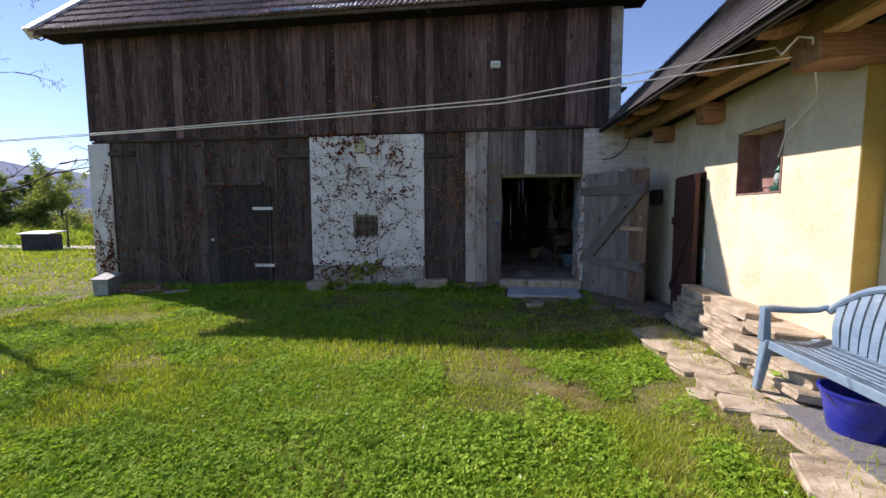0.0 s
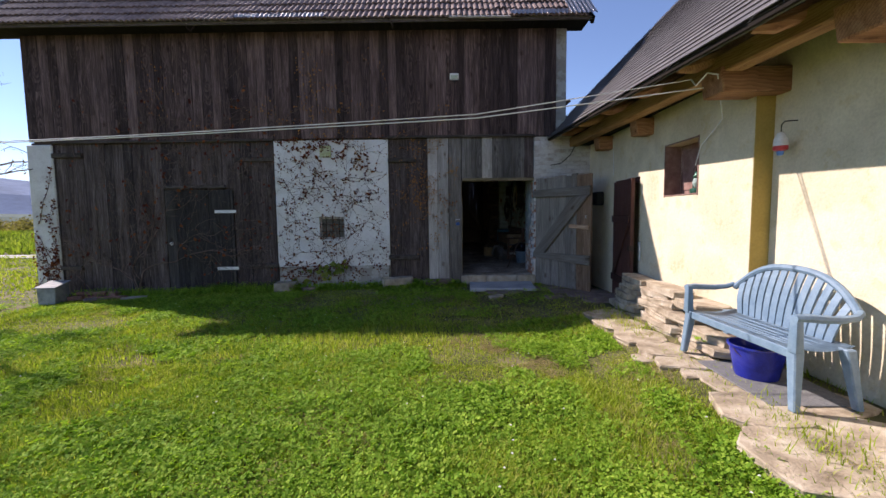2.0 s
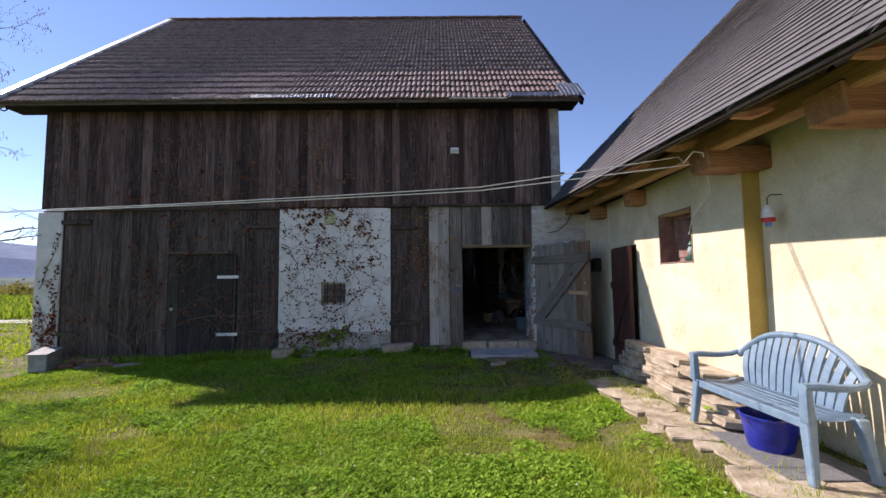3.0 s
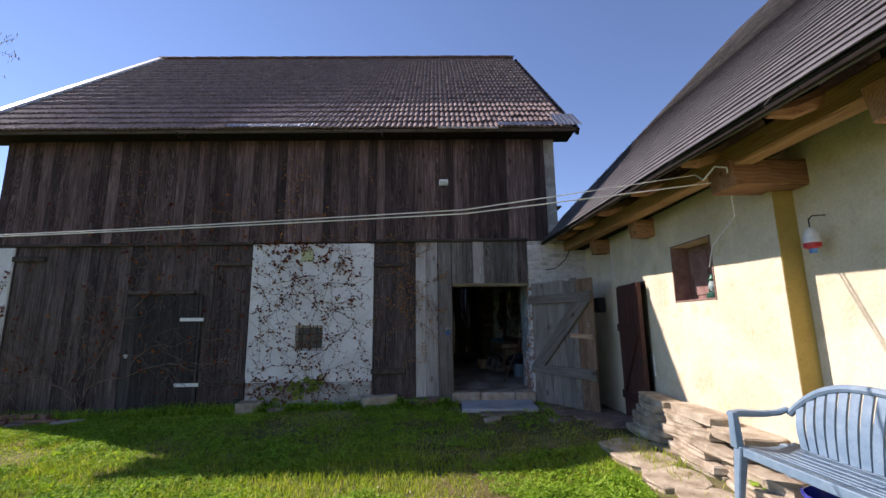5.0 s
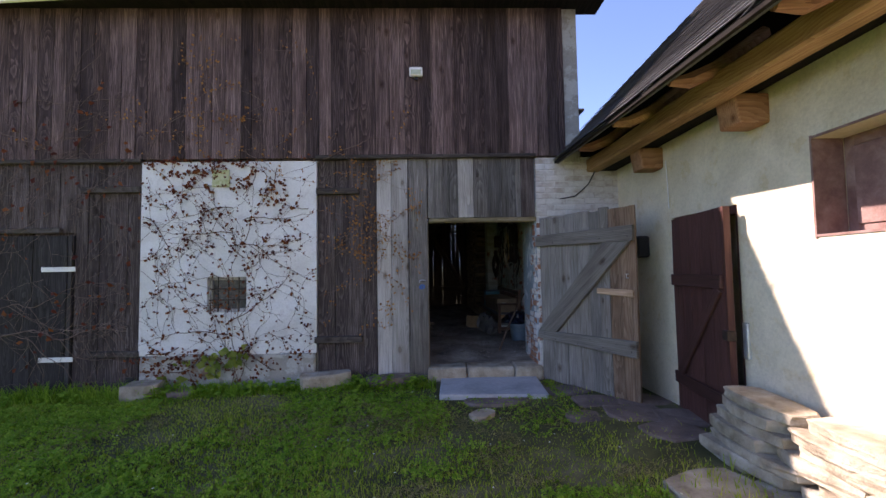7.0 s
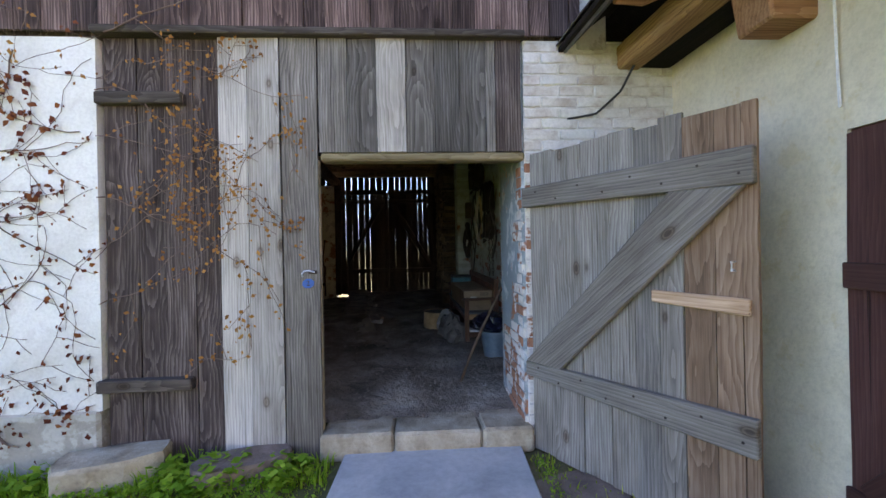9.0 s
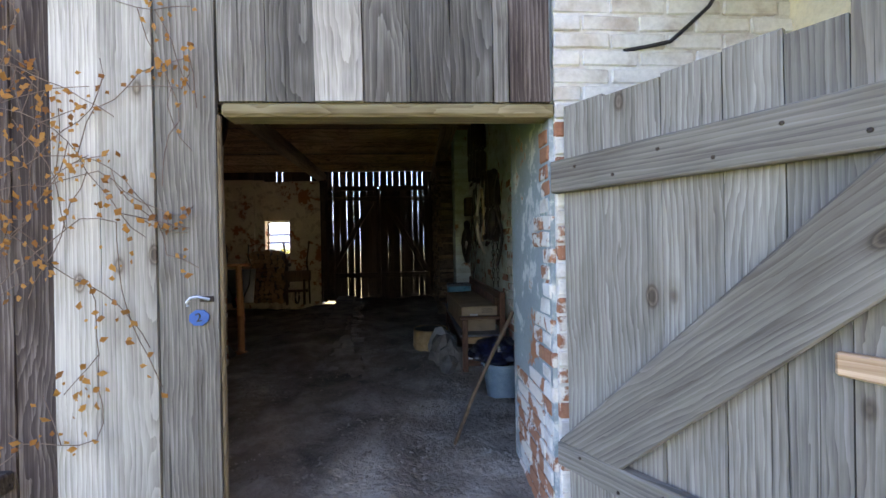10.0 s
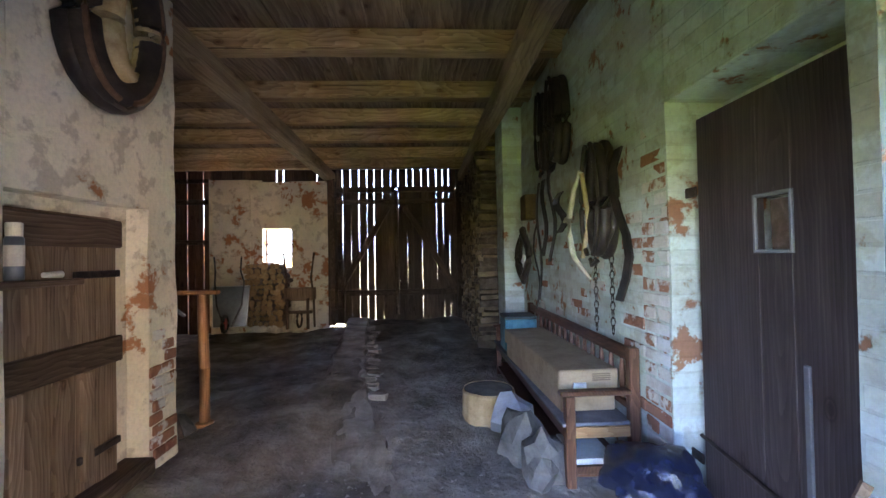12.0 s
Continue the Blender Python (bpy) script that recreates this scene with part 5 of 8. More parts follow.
while x < 1.16:
    w = rnd.uniform(0.13, 0.19)
    w = min(w, 1.16 - x)
    gap = rnd.choice((0.003, 0.004, 0.006, 0.01, 0.014)) if i not in (6, 7) else 0.003
    z0 = 0.27 if i < 8 else 0.25
    z1 = 3.12
    bm = board(max(0.03, w - gap), z1 - z0, 0.024, 700 + i, 0.02)
    ob = part("board", bm, M["gate_dark"], back_gate)
    ob.location = (x, BY + 0.06, z0)
    wg = w * rnd.uniform(0.87, 0.96)
    ob = part("board", board(wg, 0.62, 0.024, 800 + i, 0.01), M["gate_dark"], back_gate)
    ob.location = (x, BY + 0.09, 3.16)
    x += w
    i += 1
for z, h in ((3.12, 0.12), (0.92, 0.12), (2.86, 0.1)):
    part("rail", bevel(boxes((-1.4, -0.15, BY + 0.0, BY + 0.055, z - h / 2, z + h / 2), (-0.11, 1.14, BY + 0.0, BY + 0.055, z - h / 2, z + h / 2)), 0.008), M["gate_dark_x"], back_gate)
part("meeting_post", bevel(boxes((-0.17, -0.09, BY - 0.03, BY + 0.05, 0.45, 3.1)), 0.01), M["gate_dark"], back_gate)
for a, b in (((-1.35, 1.0), (-0.3, 2.75)), ((1.1, 1.0), (0.05, 2.75))):
    d = Vector((b[0] - a[0], b[1] - a[1]))
    part("brace", bevel(boxes((0, d.length, 0.0, 0.05, -0.06, 0.06)), 0.008), M["gate_dark_x"], back_gate, "", pose(a[0], BY + 0.005, a[1], 0, -math.degrees(math.atan2(d.y, d.x)), 0))
wall_back_boards = tagged(part("wall_back_boards", boxes((-5.6, -4.05, BY + 0.02, BY + 0.06, 3.3, 3.38)), M["gate_dark_x"]), "reddish dark board wall with daylight slits", "wall", kind="structure")
M["board_red"] = wood("board_red", (0.05, 0.025, 0.014), (0.12, 0.062, 0.036), (0.2, 0.115, 0.07), vary=0.3)
rnd = random.Random(9)
x = -5.6
while x < -4.03:
    w = min(rnd.uniform(0.14, 0.22), -4.03 - x)
    ob = part("board", board(max(0.03, w - rnd.choice((0.003, 0.004, 0.014))), 3.66, 0.024, rnd.random()), M["board_red"], wall_back_boards)
    ob.location = (x, BY + 0.08, 0.05)
    x += w
x = -4.02
while x < -1.45:
    w = rnd.uniform(0.13, 0.24)
    ob = part("board", board(w - rnd.choice((0.004, 0.006, 0.02)), 0.44, 0.024, rnd.random()), M["gate_dark"], wall_back_boards)
    ob.location = (x, BY + 0.03, 3.27)
    x += w
part("rail", bevel(boxes((-5.6, -4.03, BY, BY + 0.07, 2.0, 2.1)), 0.01), M["gate_dark_x"], wall_back_boards)
part("rail", bevel(boxes((-5.6, -4.03, BY, BY + 0.07, 2.85, 2.95)), 0.01), M["gate_dark_x"], wall_back_boards)
window_3 = tagged(part("window_3", boxes((-2.97, -2.93, BY + 0.2, BY + 0.24, 1.48, 2.34), (-2.35, -2.31, BY + 0.2, BY + 0.24, 1.48, 2.34), (-2.93, -2.35, BY + 0.2, BY + 0.24, 2.29, 2.34)), M["gate_dark"]), "small open barn window with iron bars", "window", kind="structure")
for z in (1.98, 1.78):
    part("bar", tube(bmesh.new(), [(-3.0, BY + 0.15, z), (-2.3, BY + 0.15, z)], 0.018, 6), M["iron"], window_3)
recess = setting("wall_back_pier", boxes((-2.33, -1.57, BY - 0.06, BY, 0.3, 3.3)), M["old_plaster"], "plastered pier beside the woodpile", "pier")
recess_left = setting("wall_back_recess", boxes((-4.02, -3.19, BY - 0.06, BY, 0.3, 3.34)), M["old_plaster"], "plastered piers beside the small window")

M["log_end"] = mottled("log_end", (0.28, 0.17, 0.08), (0.42, 0.28, 0.14), (0.52, 0.38, 0.22), 9, 0.85, 0.4, 0.005)
M["bark"] = mottled("bark", (0.06, 0.04, 0.027), (0.12, 0.085, 0.06), (0.2, 0.155, 0.115), 9, 0.95, 0.9, 0.02)
M["split_wood"] = mottled("split_wood", (0.11, 0.075, 0.045), (0.22, 0.155, 0.095), (0.36, 0.27, 0.17), 4, 0.9, 0.5, 0.008)


def round_log(r, ln, seed):
    rnd = random.Random(seed)
    bm = bmesh.new()
    n = 9
    rad = [r * rnd.uniform(0.88, 1.08) for _ in range(n)]
    a = [bm.verts.new((rad[k] * math.cos(2 * math.pi * k / n), 0, rad[k] * math.sin(2 * math.pi * k / n))) for k in range(n)]
    b = [bm.verts.new((v.co.x, ln, v.co.z)) for v in a]
    for k in range(n):
        bm.faces.new((a[k], a[(k + 1) % n], b[(k + 1) % n], b[k])).material_index = 1
    bm.faces.new(a); bm.faces.new(b[::-1])
    me = mesh_of("log", bm, M["log_end"])
    me.materials.append(M["bark"])
    return me


log_pile = thing("log_pile", "pile of round firewood logs under a small window", "firewood", pose(-3.18, BY - 0.45, 0.33))
logs = [round_log(r, 0.36, i) for i, r in enumerate((0.045, 0.055, 0.065, 0.08, 0.05))]
rnd = random.Random(14)
z = 0.05
row = 0
while z < 1.3:
    x = 0.05 + (row % 2) * 0.04
    limit = 0.84 - (0.25 * max(0, z - 1.05) / 0.3 if z > 1.05 else 0)
    while x < limit:
        k = rnd.randrange(5)
        r = (0.045, 0.055, 0.065, 0.08, 0.05)[k]
        piece("log", logs[k], log_pile, pose(x, rnd.uniform(-0.03, 0.03), z + rnd.uniform(-0.012, 0.012), rnd.uniform(-3, 3), rnd.uniform(0, 360), rnd.uniform(-3, 3)))
        x += r * 1.95
    z += 0.105
    row += 1


def split_billet(seed):
    """A split billet seen end on, towards -x."""
    rnd = random.Random(seed)
    bm = bmesh.new()
    n = rnd.choice((3, 4, 4, 5))
    a0 = rnd.uniform(0, 6)
    ring = [(0.062 * rnd.uniform(0.75, 1.2) * math.cos(a0 + 2 * math.pi * k / n), 0.05 * rnd.uniform(0.75, 1.2) * math.sin(a0 + 2 * math.pi * k / n)) for k in range(n)]
    a = [bm.verts.new((0, y, z)) for y, z in ring]
    b = [bm.verts.new((0.4, y, z)) for y, z in ring]
    for k in range(n):
        bm.faces.new((a[k], a[(k + 1) % n], b[(k + 1) % n], b[k])).material_index = rnd.choice((0, 1))
    bm.faces.new(a); bm.faces.new(b[::-1])
    me = mesh_of("billet", bm, M["split_wood"])
    me.materials.append(M["bark"])
    return me


billets = [split_billet(i) for i in range(8)]
wood_stack = thing("firewood_stack", "high stack of split firewood against the barn wall", "firewood", pose(1.26, 13.62, 0.36))
rnd = random.Random(15)
rest = bmesh.new()
count = 0
z = 0.04
while z < 2.8:
    y = 0.04 + rnd.uniform(0, 0.05)
    while y < 2.85:
        m = pose(rnd.uniform(-0.06, 0.05), y, z + rnd.uniform(-0.01, 0.01), rnd.uniform(0, 360), rnd.uniform(-4, 4), rnd.uniform(-5, 5))
        k = rnd.randrange(8)
        if y < 1.0:
            piece("billet", billets[k], wood_stack, m)
        else:
            t = bmesh.new()
            t.from_mesh(billets[k])
            t.transform(m)
            tmp = bpy.data.meshes.new("t")
            t.to_mesh(tmp)
            t.free()
            rest.from_mesh(tmp)
            bpy.data.meshes.remove(tmp)
        y += 0.098
    z += 0.082
me = bpy.data.meshes.new("billets")
rest.to_mesh(me)
rest.free()
me.materials.append(M["split_wood"]); me.materials.append(M["bark"])
ob = new("billet_rest", me)
ob.parent = wood_stack
tagged(ob, "many split billets farther along the stack", kind="stuff")

# ---- left low door, shelf, cans ----
M["door_brown"] = wood("door_brown", (0.11, 0.07, 0.042), (0.22, 0.152, 0.098), (0.34, 0.25, 0.17), vary=0.25)
door_4 = tagged(part("door_4", boxes((LX - 0.14, LX - 0.12, 9.55, 10.3, 0.42, 1.93)), M["door_brown"]), "low brown plank door in a limewashed wall", "door", kind="structure")
for i in range(5):
    ob = part("plank", board(0.142, 1.48, 0.03, 60 + i, 0.01), M["door_brown"], door_4, m=pose(LX - 0.08, 9.56 + i * 0.146, 0.44, 0, 0, 90))
M["rail_brown"] = wood("rail_brown", (0.05, 0.03, 0.019), (0.1, 0.066, 0.043), (0.16, 0.115, 0.08), axis=1, vary=0.15)
for z, h in ((1.83, 0.16), (1.16, 0.15)):
    part("rail", bevel(boxes((LX - 0.082, LX - 0.045, 9.54, 10.3, z - h / 2, z + h / 2)), 0.008), M["rail_brown"], door_4)
for y in (9.62, 9.85, 10.02):
    part("slat", bevel(boxes((LX - 0.082, LX - 0.05, y, y + 0.07, 0.5, 1.08)), 0.006), M["door_brown"], door_4)
part("strap_hinge", bevel(boxes((LX - 0.082, LX - 0.06, 9.98, 10.3, 1.58, 1.62)), 0.004), M["iron"], door_4, "rusty iron strap hinge")
part("strap_hinge", bevel(boxes((LX - 0.082, LX - 0.06, 10.0, 10.3, 0.6, 0.64)), 0.004), M["iron"], door_4, "rusty iron strap hinge")
door_step = setting("door_4_sill", rough_up(bevel(boxes((LX - 0.2, LX + 0.04, 9.5, 10.46, 0.3, 0.44)), 0.015), 0.01), M["rail_brown"], "worn timber door sill", "sill")
shelf = tagged(part("wall_shelf", rough_up(bevel(boxes((LX, LX + 0.16, 8.6, 9.76, 1.565, 1.595)), 0.005), 0.004), M["rail_brown"]), "dark board shelf on the limewashed wall", "shelf")


def spray_can(x, y, c_body, c_band, h, label):
    t = thing("spray_can", label, "can", pose(x, y, 1.597), "cans on the shelf")
    part("body", lathe(bmesh.new(), [(0, 0), (0.03, 0), (0.032, 0.006), (0.032, h * 0.72), (0.026, h * 0.76), (0, h * 0.76)], 18), plain("can_" + label[:9].replace(" ", "_"), c_body, 0.35, 0.3), t, smooth=True)
    part("label_band", lathe(bmesh.new(), [(0.0326, h * 0.25), (0.0328, h * 0.26), (0.0328, h * 0.6), (0.0326, h * 0.61)], 18), plain("band_" + label[:9].replace(" ", "_"), c_band, 0.4), t, "printed label")
    part("cap", lathe(bmesh.new(), [(0.027, h * 0.76), (0.028, h * 0.98), (0.024, h), (0, h)], 18), plain("cap_" + label[:9].replace(" ", "_"), c_band, 0.4), t)


spray_can(LX + 0.08, 9.38, (0.04, 0.045, 0.06), (0.55, 0.05, 0.04), 0.27, "black spray can with red cap")
spray_can(LX + 0.08, 9.5, (0.1, 0.12, 0.14), (0.55, 0.5, 0.4), 0.24, "grey spray can with cream cap")
spray_can(LX + 0.09, 9.27, (0.5, 0.42, 0.05), (0.5, 0.06, 0.05), 0.25, "yellow spray can with red cap")
tagged(part("torch", tube(bmesh.new(), [(LX + 0.09, 9.62, 1.615), (LX + 0.1, 9.7, 1.615)], [0.012, 0.017], 10), M["white_paint"]), "small white torch lying on a shelf", "torch")

# ---- dark door on the right wall ----
M["door_plum"] = wood("door_plum", (0.028, 0.02, 0.02), (0.055, 0.04, 0.041), (0.09, 0.072, 0.072), vary=0.15, rough=0.6)
door_5 = tagged(part("door_5", bevel(slab_with_hole(-0.4, 0.46, 0, 1.95, -0.035, 0.12, 1.31, 1.515, 0, 0.03), 0.003), M["door_plum"], m=pose(RX + 0.1, 9.3, 0.36, 0, 0, -90)), "dark plum painted plank door with a small hatch opening", "door", kind="structure")
part("hatch_frame", bevel(boxes((-0.05, -0.035, -0.012, 0.0, 1.295, 1.53), (0.12, 0.135, -0.012, 0.0, 1.295, 1.53), (-0.035, 0.12, -0.012, 0.0, 1.515, 1.53), (-0.035, 0.12, -0.012, 0.0, 1.295, 1.31)), 0.003), plain("hatch_grey", (0.16, 0.16, 0.17), 0.6), door_5, "pale grey hatch frame")
part("backing", rough_up(boxes((-0.035, 0.12, 0.04, 0.06, 1.31, 1.515)), 0.02, 12), mottled("leather_brown", (0.06, 0.035, 0.025), (0.12, 0.075, 0.055), (0.2, 0.14, 0.11), 12), door_5, "brown rag behind the opening")
part("rod", tube(bmesh.new(), [(-0.4, -0.015, 0.42), (0.12, -0.02, 0.36)], 0.009, 6), M["iron"], door_5, "iron rod")
part("strip", bevel(boxes((0.16, 0.185, -0.012, 0.0, 0.25, 0.9)), 0.003), plain("strip_grey", (0.1, 0.1, 0.11), 0.6), door_5)
for z in (0.3, 1.6):
    part("hinge", bevel(boxes((-0.5, -0.4, -0.012, 0.0, z - 0.025, z + 0.025)), 0.004), M["iron"], door_5)

# ---- wooden bench with its load ----
bench_in = thing("wooden_bench", "old reddish brown wooden bench with spindle back", "bench", pose(0, 0, FZ) @ Matrix.Diagonal((1, 1, 0.88, 1)))
M["bench_wood"] = wood("bench_wood", (0.05, 0.02, 0.012), (0.11, 0.05, 0.03), (0.18, 0.09, 0.055), axis=1, vary=0.12, rough=0.5, knots=False)
M["bench_wood_z"] = wood("bench_wood_z", (0.05, 0.02, 0.012), (0.12, 0.055, 0.032), (0.2, 0.1, 0.06), axis=2, vary=0.12, rough=0.5, knots=False)
BX, BB, BY0, BY1 = 1.26, 1.63, 10.05, 12.4
for y in (BY0, BY1):
    part("leg", bevel(boxes((BX, BX + 0.055, y, y + 0.055, -0.02, 0.58)), 0.006), M["bench_wood_z"], bench_in)
    bm = boxes((BB, BB + 0.06, y, y + 0.06, -0.02, 0.88))
    part("leg", bevel(bm, 0.006), M["bench_wood_z"], bench_in)
    part("armrest", bevel(boxes((BX - 0.03, BB + 0.01, y - 0.005, y + 0.06, 0.58, 0.615)), 0.008), M["bench_wood"], bench_in)
    part("side_rail", bevel(boxes((BX + 0.03, BB + 0.03, y + 0.012, y + 0.04, 0.31, 0.38)), 0.004), wood("pine_rail", (0.25, 0.12, 0.05), (0.4, 0.22, 0.1), (0.48, 0.3, 0.15), axis=0, knots=False) if y == BY0 else M["bench_wood"], bench_in)
    part("foot_rail", bevel(boxes((BX + 0.03, BB + 0.03, y + 0.012, y + 0.04, 0.08, 0.13)), 0.004), M["bench_wood"], bench_in)
part("seat", bevel(boxes((BX - 0.02, BB + 0.02, BY0 + 0.01, BY1 + 0.05, 0.385, 0.41)), 0.006), mottled("seat_grey", (0.1, 0.1, 0.105), (0.15, 0.15, 0.155), (0.2, 0.2, 0.2), 10, 0.7), bench_in, "worn grey seat board")
part("seat_rail", bevel(boxes((BX, BX + 0.03, BY0 + 0.05, BY1, 0.3, 0.385)), 0.005), M["bench_wood"], bench_in)
part("top_rail", bevel(boxes((BB + 0.012, BB + 0.05, BY0 + 0.06, BY1, 0.78, 0.87)), 0.01), M["bench_wood"], bench_in)
part("back_rail", bevel(boxes((BB + 0.015, BB + 0.045, BY0 + 0.06, BY1, 0.46, 0.51)), 0.006), M["bench_wood"], bench_in)
for i in range(15):
    y = BY0 + 0.16 + i * 0.15
    part("spindle", tube(bmesh.new(), [(BB + 0.03, y, 0.5), (BB + 0.03, y, 0.6), (BB + 0.03, y, 0.68), (BB + 0.03, y, 0.79)], [0.012, 0.019, 0.019, 0.012], 8), M["bench_wood_z"], bench_in)
M["cardboard"] = mottled("cardboard", (0.24, 0.165, 0.1), (0.32, 0.225, 0.14), (0.38, 0.28, 0.18), 5, 0.85, 0.15, 0.003)
carton = thing("cardboard_box", "long worn cardboard box lying on a bench", "box", pose(1.43, 10.95, FZ + 0.363, 0, 0, 2))
part("body", rough_up(bevel(boxes((-0.17, 0.17, -0.72, 0.72, 0, 0.16)), 0.006), 0.006), M["cardboard"], carton)
part("lid", rough_up(bevel(boxes((-0.185, 0.185, -0.735, 0.735, 0.13, 0.255)), 0.008), 0.01), M["cardboard"], carton)
part("tape", bevel(boxes((-0.1, -0.02, -0.752, -0.738, 0.14, 0.18)), 0.003), plain("tape_white", (0.6, 0.58, 0.52), 0.4), carton, "torn white tape")
for i in range(4):
    part("print", boxes((0.02, 0.13, -0.748, -0.744, 0.19 + 0.012 * i, 0.196 + 0.012 * i)), plain("print_brown", (0.15, 0.1, 0.06), 0.8), carton, "faded print lines")
tin = thing("tool_box", "turquoise metal tool box on the bench end", "box", pose(1.43, 12.0, FZ + 0.363))
M["tin_blue"] = mottled("tin_blue", (0.03, 0.12, 0.16), (0.05, 0.2, 0.27), (0.08, 0.26, 0.33), 9, 0.45, 0.2, 0.003)
part("body", bevel(boxes((-0.17, 0.15, -0.14, 0.14, 0, 0.31)), 0.01), M["tin_blue"], tin)
part("lid", bevel(boxes((-0.175, 0.155, -0.145, 0.145, 0.31, 0.345)), 0.01), plain("tin_dark", (0.03, 0.04, 0.045), 0.5), tin, "dark lid")
part("clasp", bevel(boxes((0.0, 0.05, -0.155, -0.14, 0.03, 0.07)), 0.003), M["iron"], tin)
paper = tagged(part("paper_bundle", bevel(boxes((1.32, 1.56, 10.1, 10.45, FZ + 0.08, FZ + 0.14)), 0.004), plain("paper", (0.6, 0.6, 0.58), 0.8)), "stack of pale papers under the bench", "paper")
board_under = tagged(part("low_board", boxes((1.27, 1.66, 10.08, 12.4, FZ + 0.05, FZ + 0.078)), M["bench_wood"]), "board under the bench", "shelf")


def boulder(name, rx, ry, rz, mat, m, label, seed, cat="stone"):
    bm = bmesh.new()
    bmesh.ops.create_icosphere(bm, subdivisions=2, radius=1.0)
    for v in bm.verts:
        d = 1 + 0.5 * noise.noise(v.co * 1.3 + Vector((seed, 0, 0))) + 0.08 * noise.noise(v.co * 4 + Vector((0, seed, 0)))
        v.co = Vector((v.co.x * rx, v.co.y * ry, v.co.z * rz)) * d
    return tagged(part(name, bm, mat, m=m), label, cat, "stones by the bench" if cat == "stone" else "")


M["rock_grey"] = mottled("rock_grey", (0.075, 0.068, 0.06), (0.135, 0.122, 0.108), (0.2, 0.182, 0.16), 6, 0.9, 0.6, 0.015, True)
boulder("stone_block", 0.13, 0.15, 0.17, M["rock_grey"], pose(1.15, 10.17, FZ + 0.1), "rounded grey stone beside the bench", 1.0)
boulder("stone_block", 0.15, 0.16, 0.2, M["rock_grey"], pose(1.08, 10.45, FZ + 0.13), "large grey stone beside the bench", 2.3)
boulder("stone_block", 0.15, 0.17, 0.17, M["concrete"], pose(1.1, 10.8, FZ + 0.12), "dull grey stone beside the bench", 4.1)
log_round = thing("chopping_block", "pale sawn log round on the floor", "log", pose(0.98, 11.15, FZ - 0.01))
part("trunk", rough_up(lathe(bmesh.new(), [(0, 0), (0.21, 0), (0.22, 0.03), (0.21, 0.23), (0.2, 0.245)], 20), 0.012, 6), M["log_end"], log_round)
part("top", lathe(bmesh.new(), [(0.199, 0.24), (0.1, 0.25), (0, 0.252)], 20), M["rock_grey"], log_round, "greyed saw cut")
zinc_bucket = bucket("bucket", "pale blue zinc bucket filled with a plastic bag", 0.13, 0.17, 0.3, mottled("bucket_pale", (0.14, 0.22, 0.28), (0.2, 0.29, 0.36), (0.27, 0.36, 0.42), 8, 0.45, 0.15, 0.002, True, 0.3), pose(1.54, 9.5, FZ - 0.05))
bm = bmesh.new()
bmesh.ops.create_icosphere(bm, subdivisions=4, radius=1.0)
for v in bm.verts:
    p = v.co.copy()
    d = 1 + 0.25 * noise.noise(p * 1.6) - 0.22 * abs(noise.noise(p * 4.5 + Vector((3, 1, 0)))) - 0.1 * abs(noise.noise(p * 11))
    v.co = Vector((p.x * 0.23, p.y * 0.25, p.z * 0.17)) * d
    if v.co.z < -0.03:
        v.co.x *= 0.62
        v.co.y *= 0.6
bag = tagged(part("plastic_bag", bm, mottled("bag_plastic", (0.006, 0.009, 0.025), (0.01, 0.014, 0.035), (0.02, 0.025, 0.05), 12, 0.18, 0.5, 0.01, True, 0.0, 0.7), m=pose(1.5, 9.56, FZ + 0.29), smooth=True), "crumpled shiny dark blue plastic bag in a bucket", "bag")
stick = tagged(part("walking_stick", tube(bmesh.new(), [(1.05, 8.64, FZ - 0.04), (1.17, 8.62, 0.62), (1.3, 8.6, 0.9), (1.43, 8.58, 1.16)], 0.012, 7), M["rail_brown"]), "thin wooden stick leaning on the door", "stick")

# ---- harness on the walls ----
M["leather"] = mottled("leather", (0.012, 0.009, 0.008), (0.03, 0.021, 0.017), (0.065, 0.045, 0.035), 9, 0.5, 0.4, 0.006, True)
M["straw"] = mottled("straw", (0.3, 0.21, 0.1), (0.46, 0.35, 0.19), (0.56, 0.46, 0.28), 14, 0.8, 0.4, 0.006, True)
M["hame_wood"] = mottled("hame_wood", (0.07, 0.035, 0.02), (0.13, 0.07, 0.04), (0.2, 0.12, 0.07), 14, 0.5, 0.2, 0.003, True)


def oval(w, h, n=28, x=0.0, taper=0.25, a0=0.0):
    """A pear-shaped loop in the y-z plane, narrow at the top."""
    pts = []
    for k in range(n):
        a = a0 + 2 * math.pi * k / n
        z = -math.cos(a)
        pts.append((x, math.sin(a) * w * (1 - taper * (z + 1) / 2), z * h))
    return pts


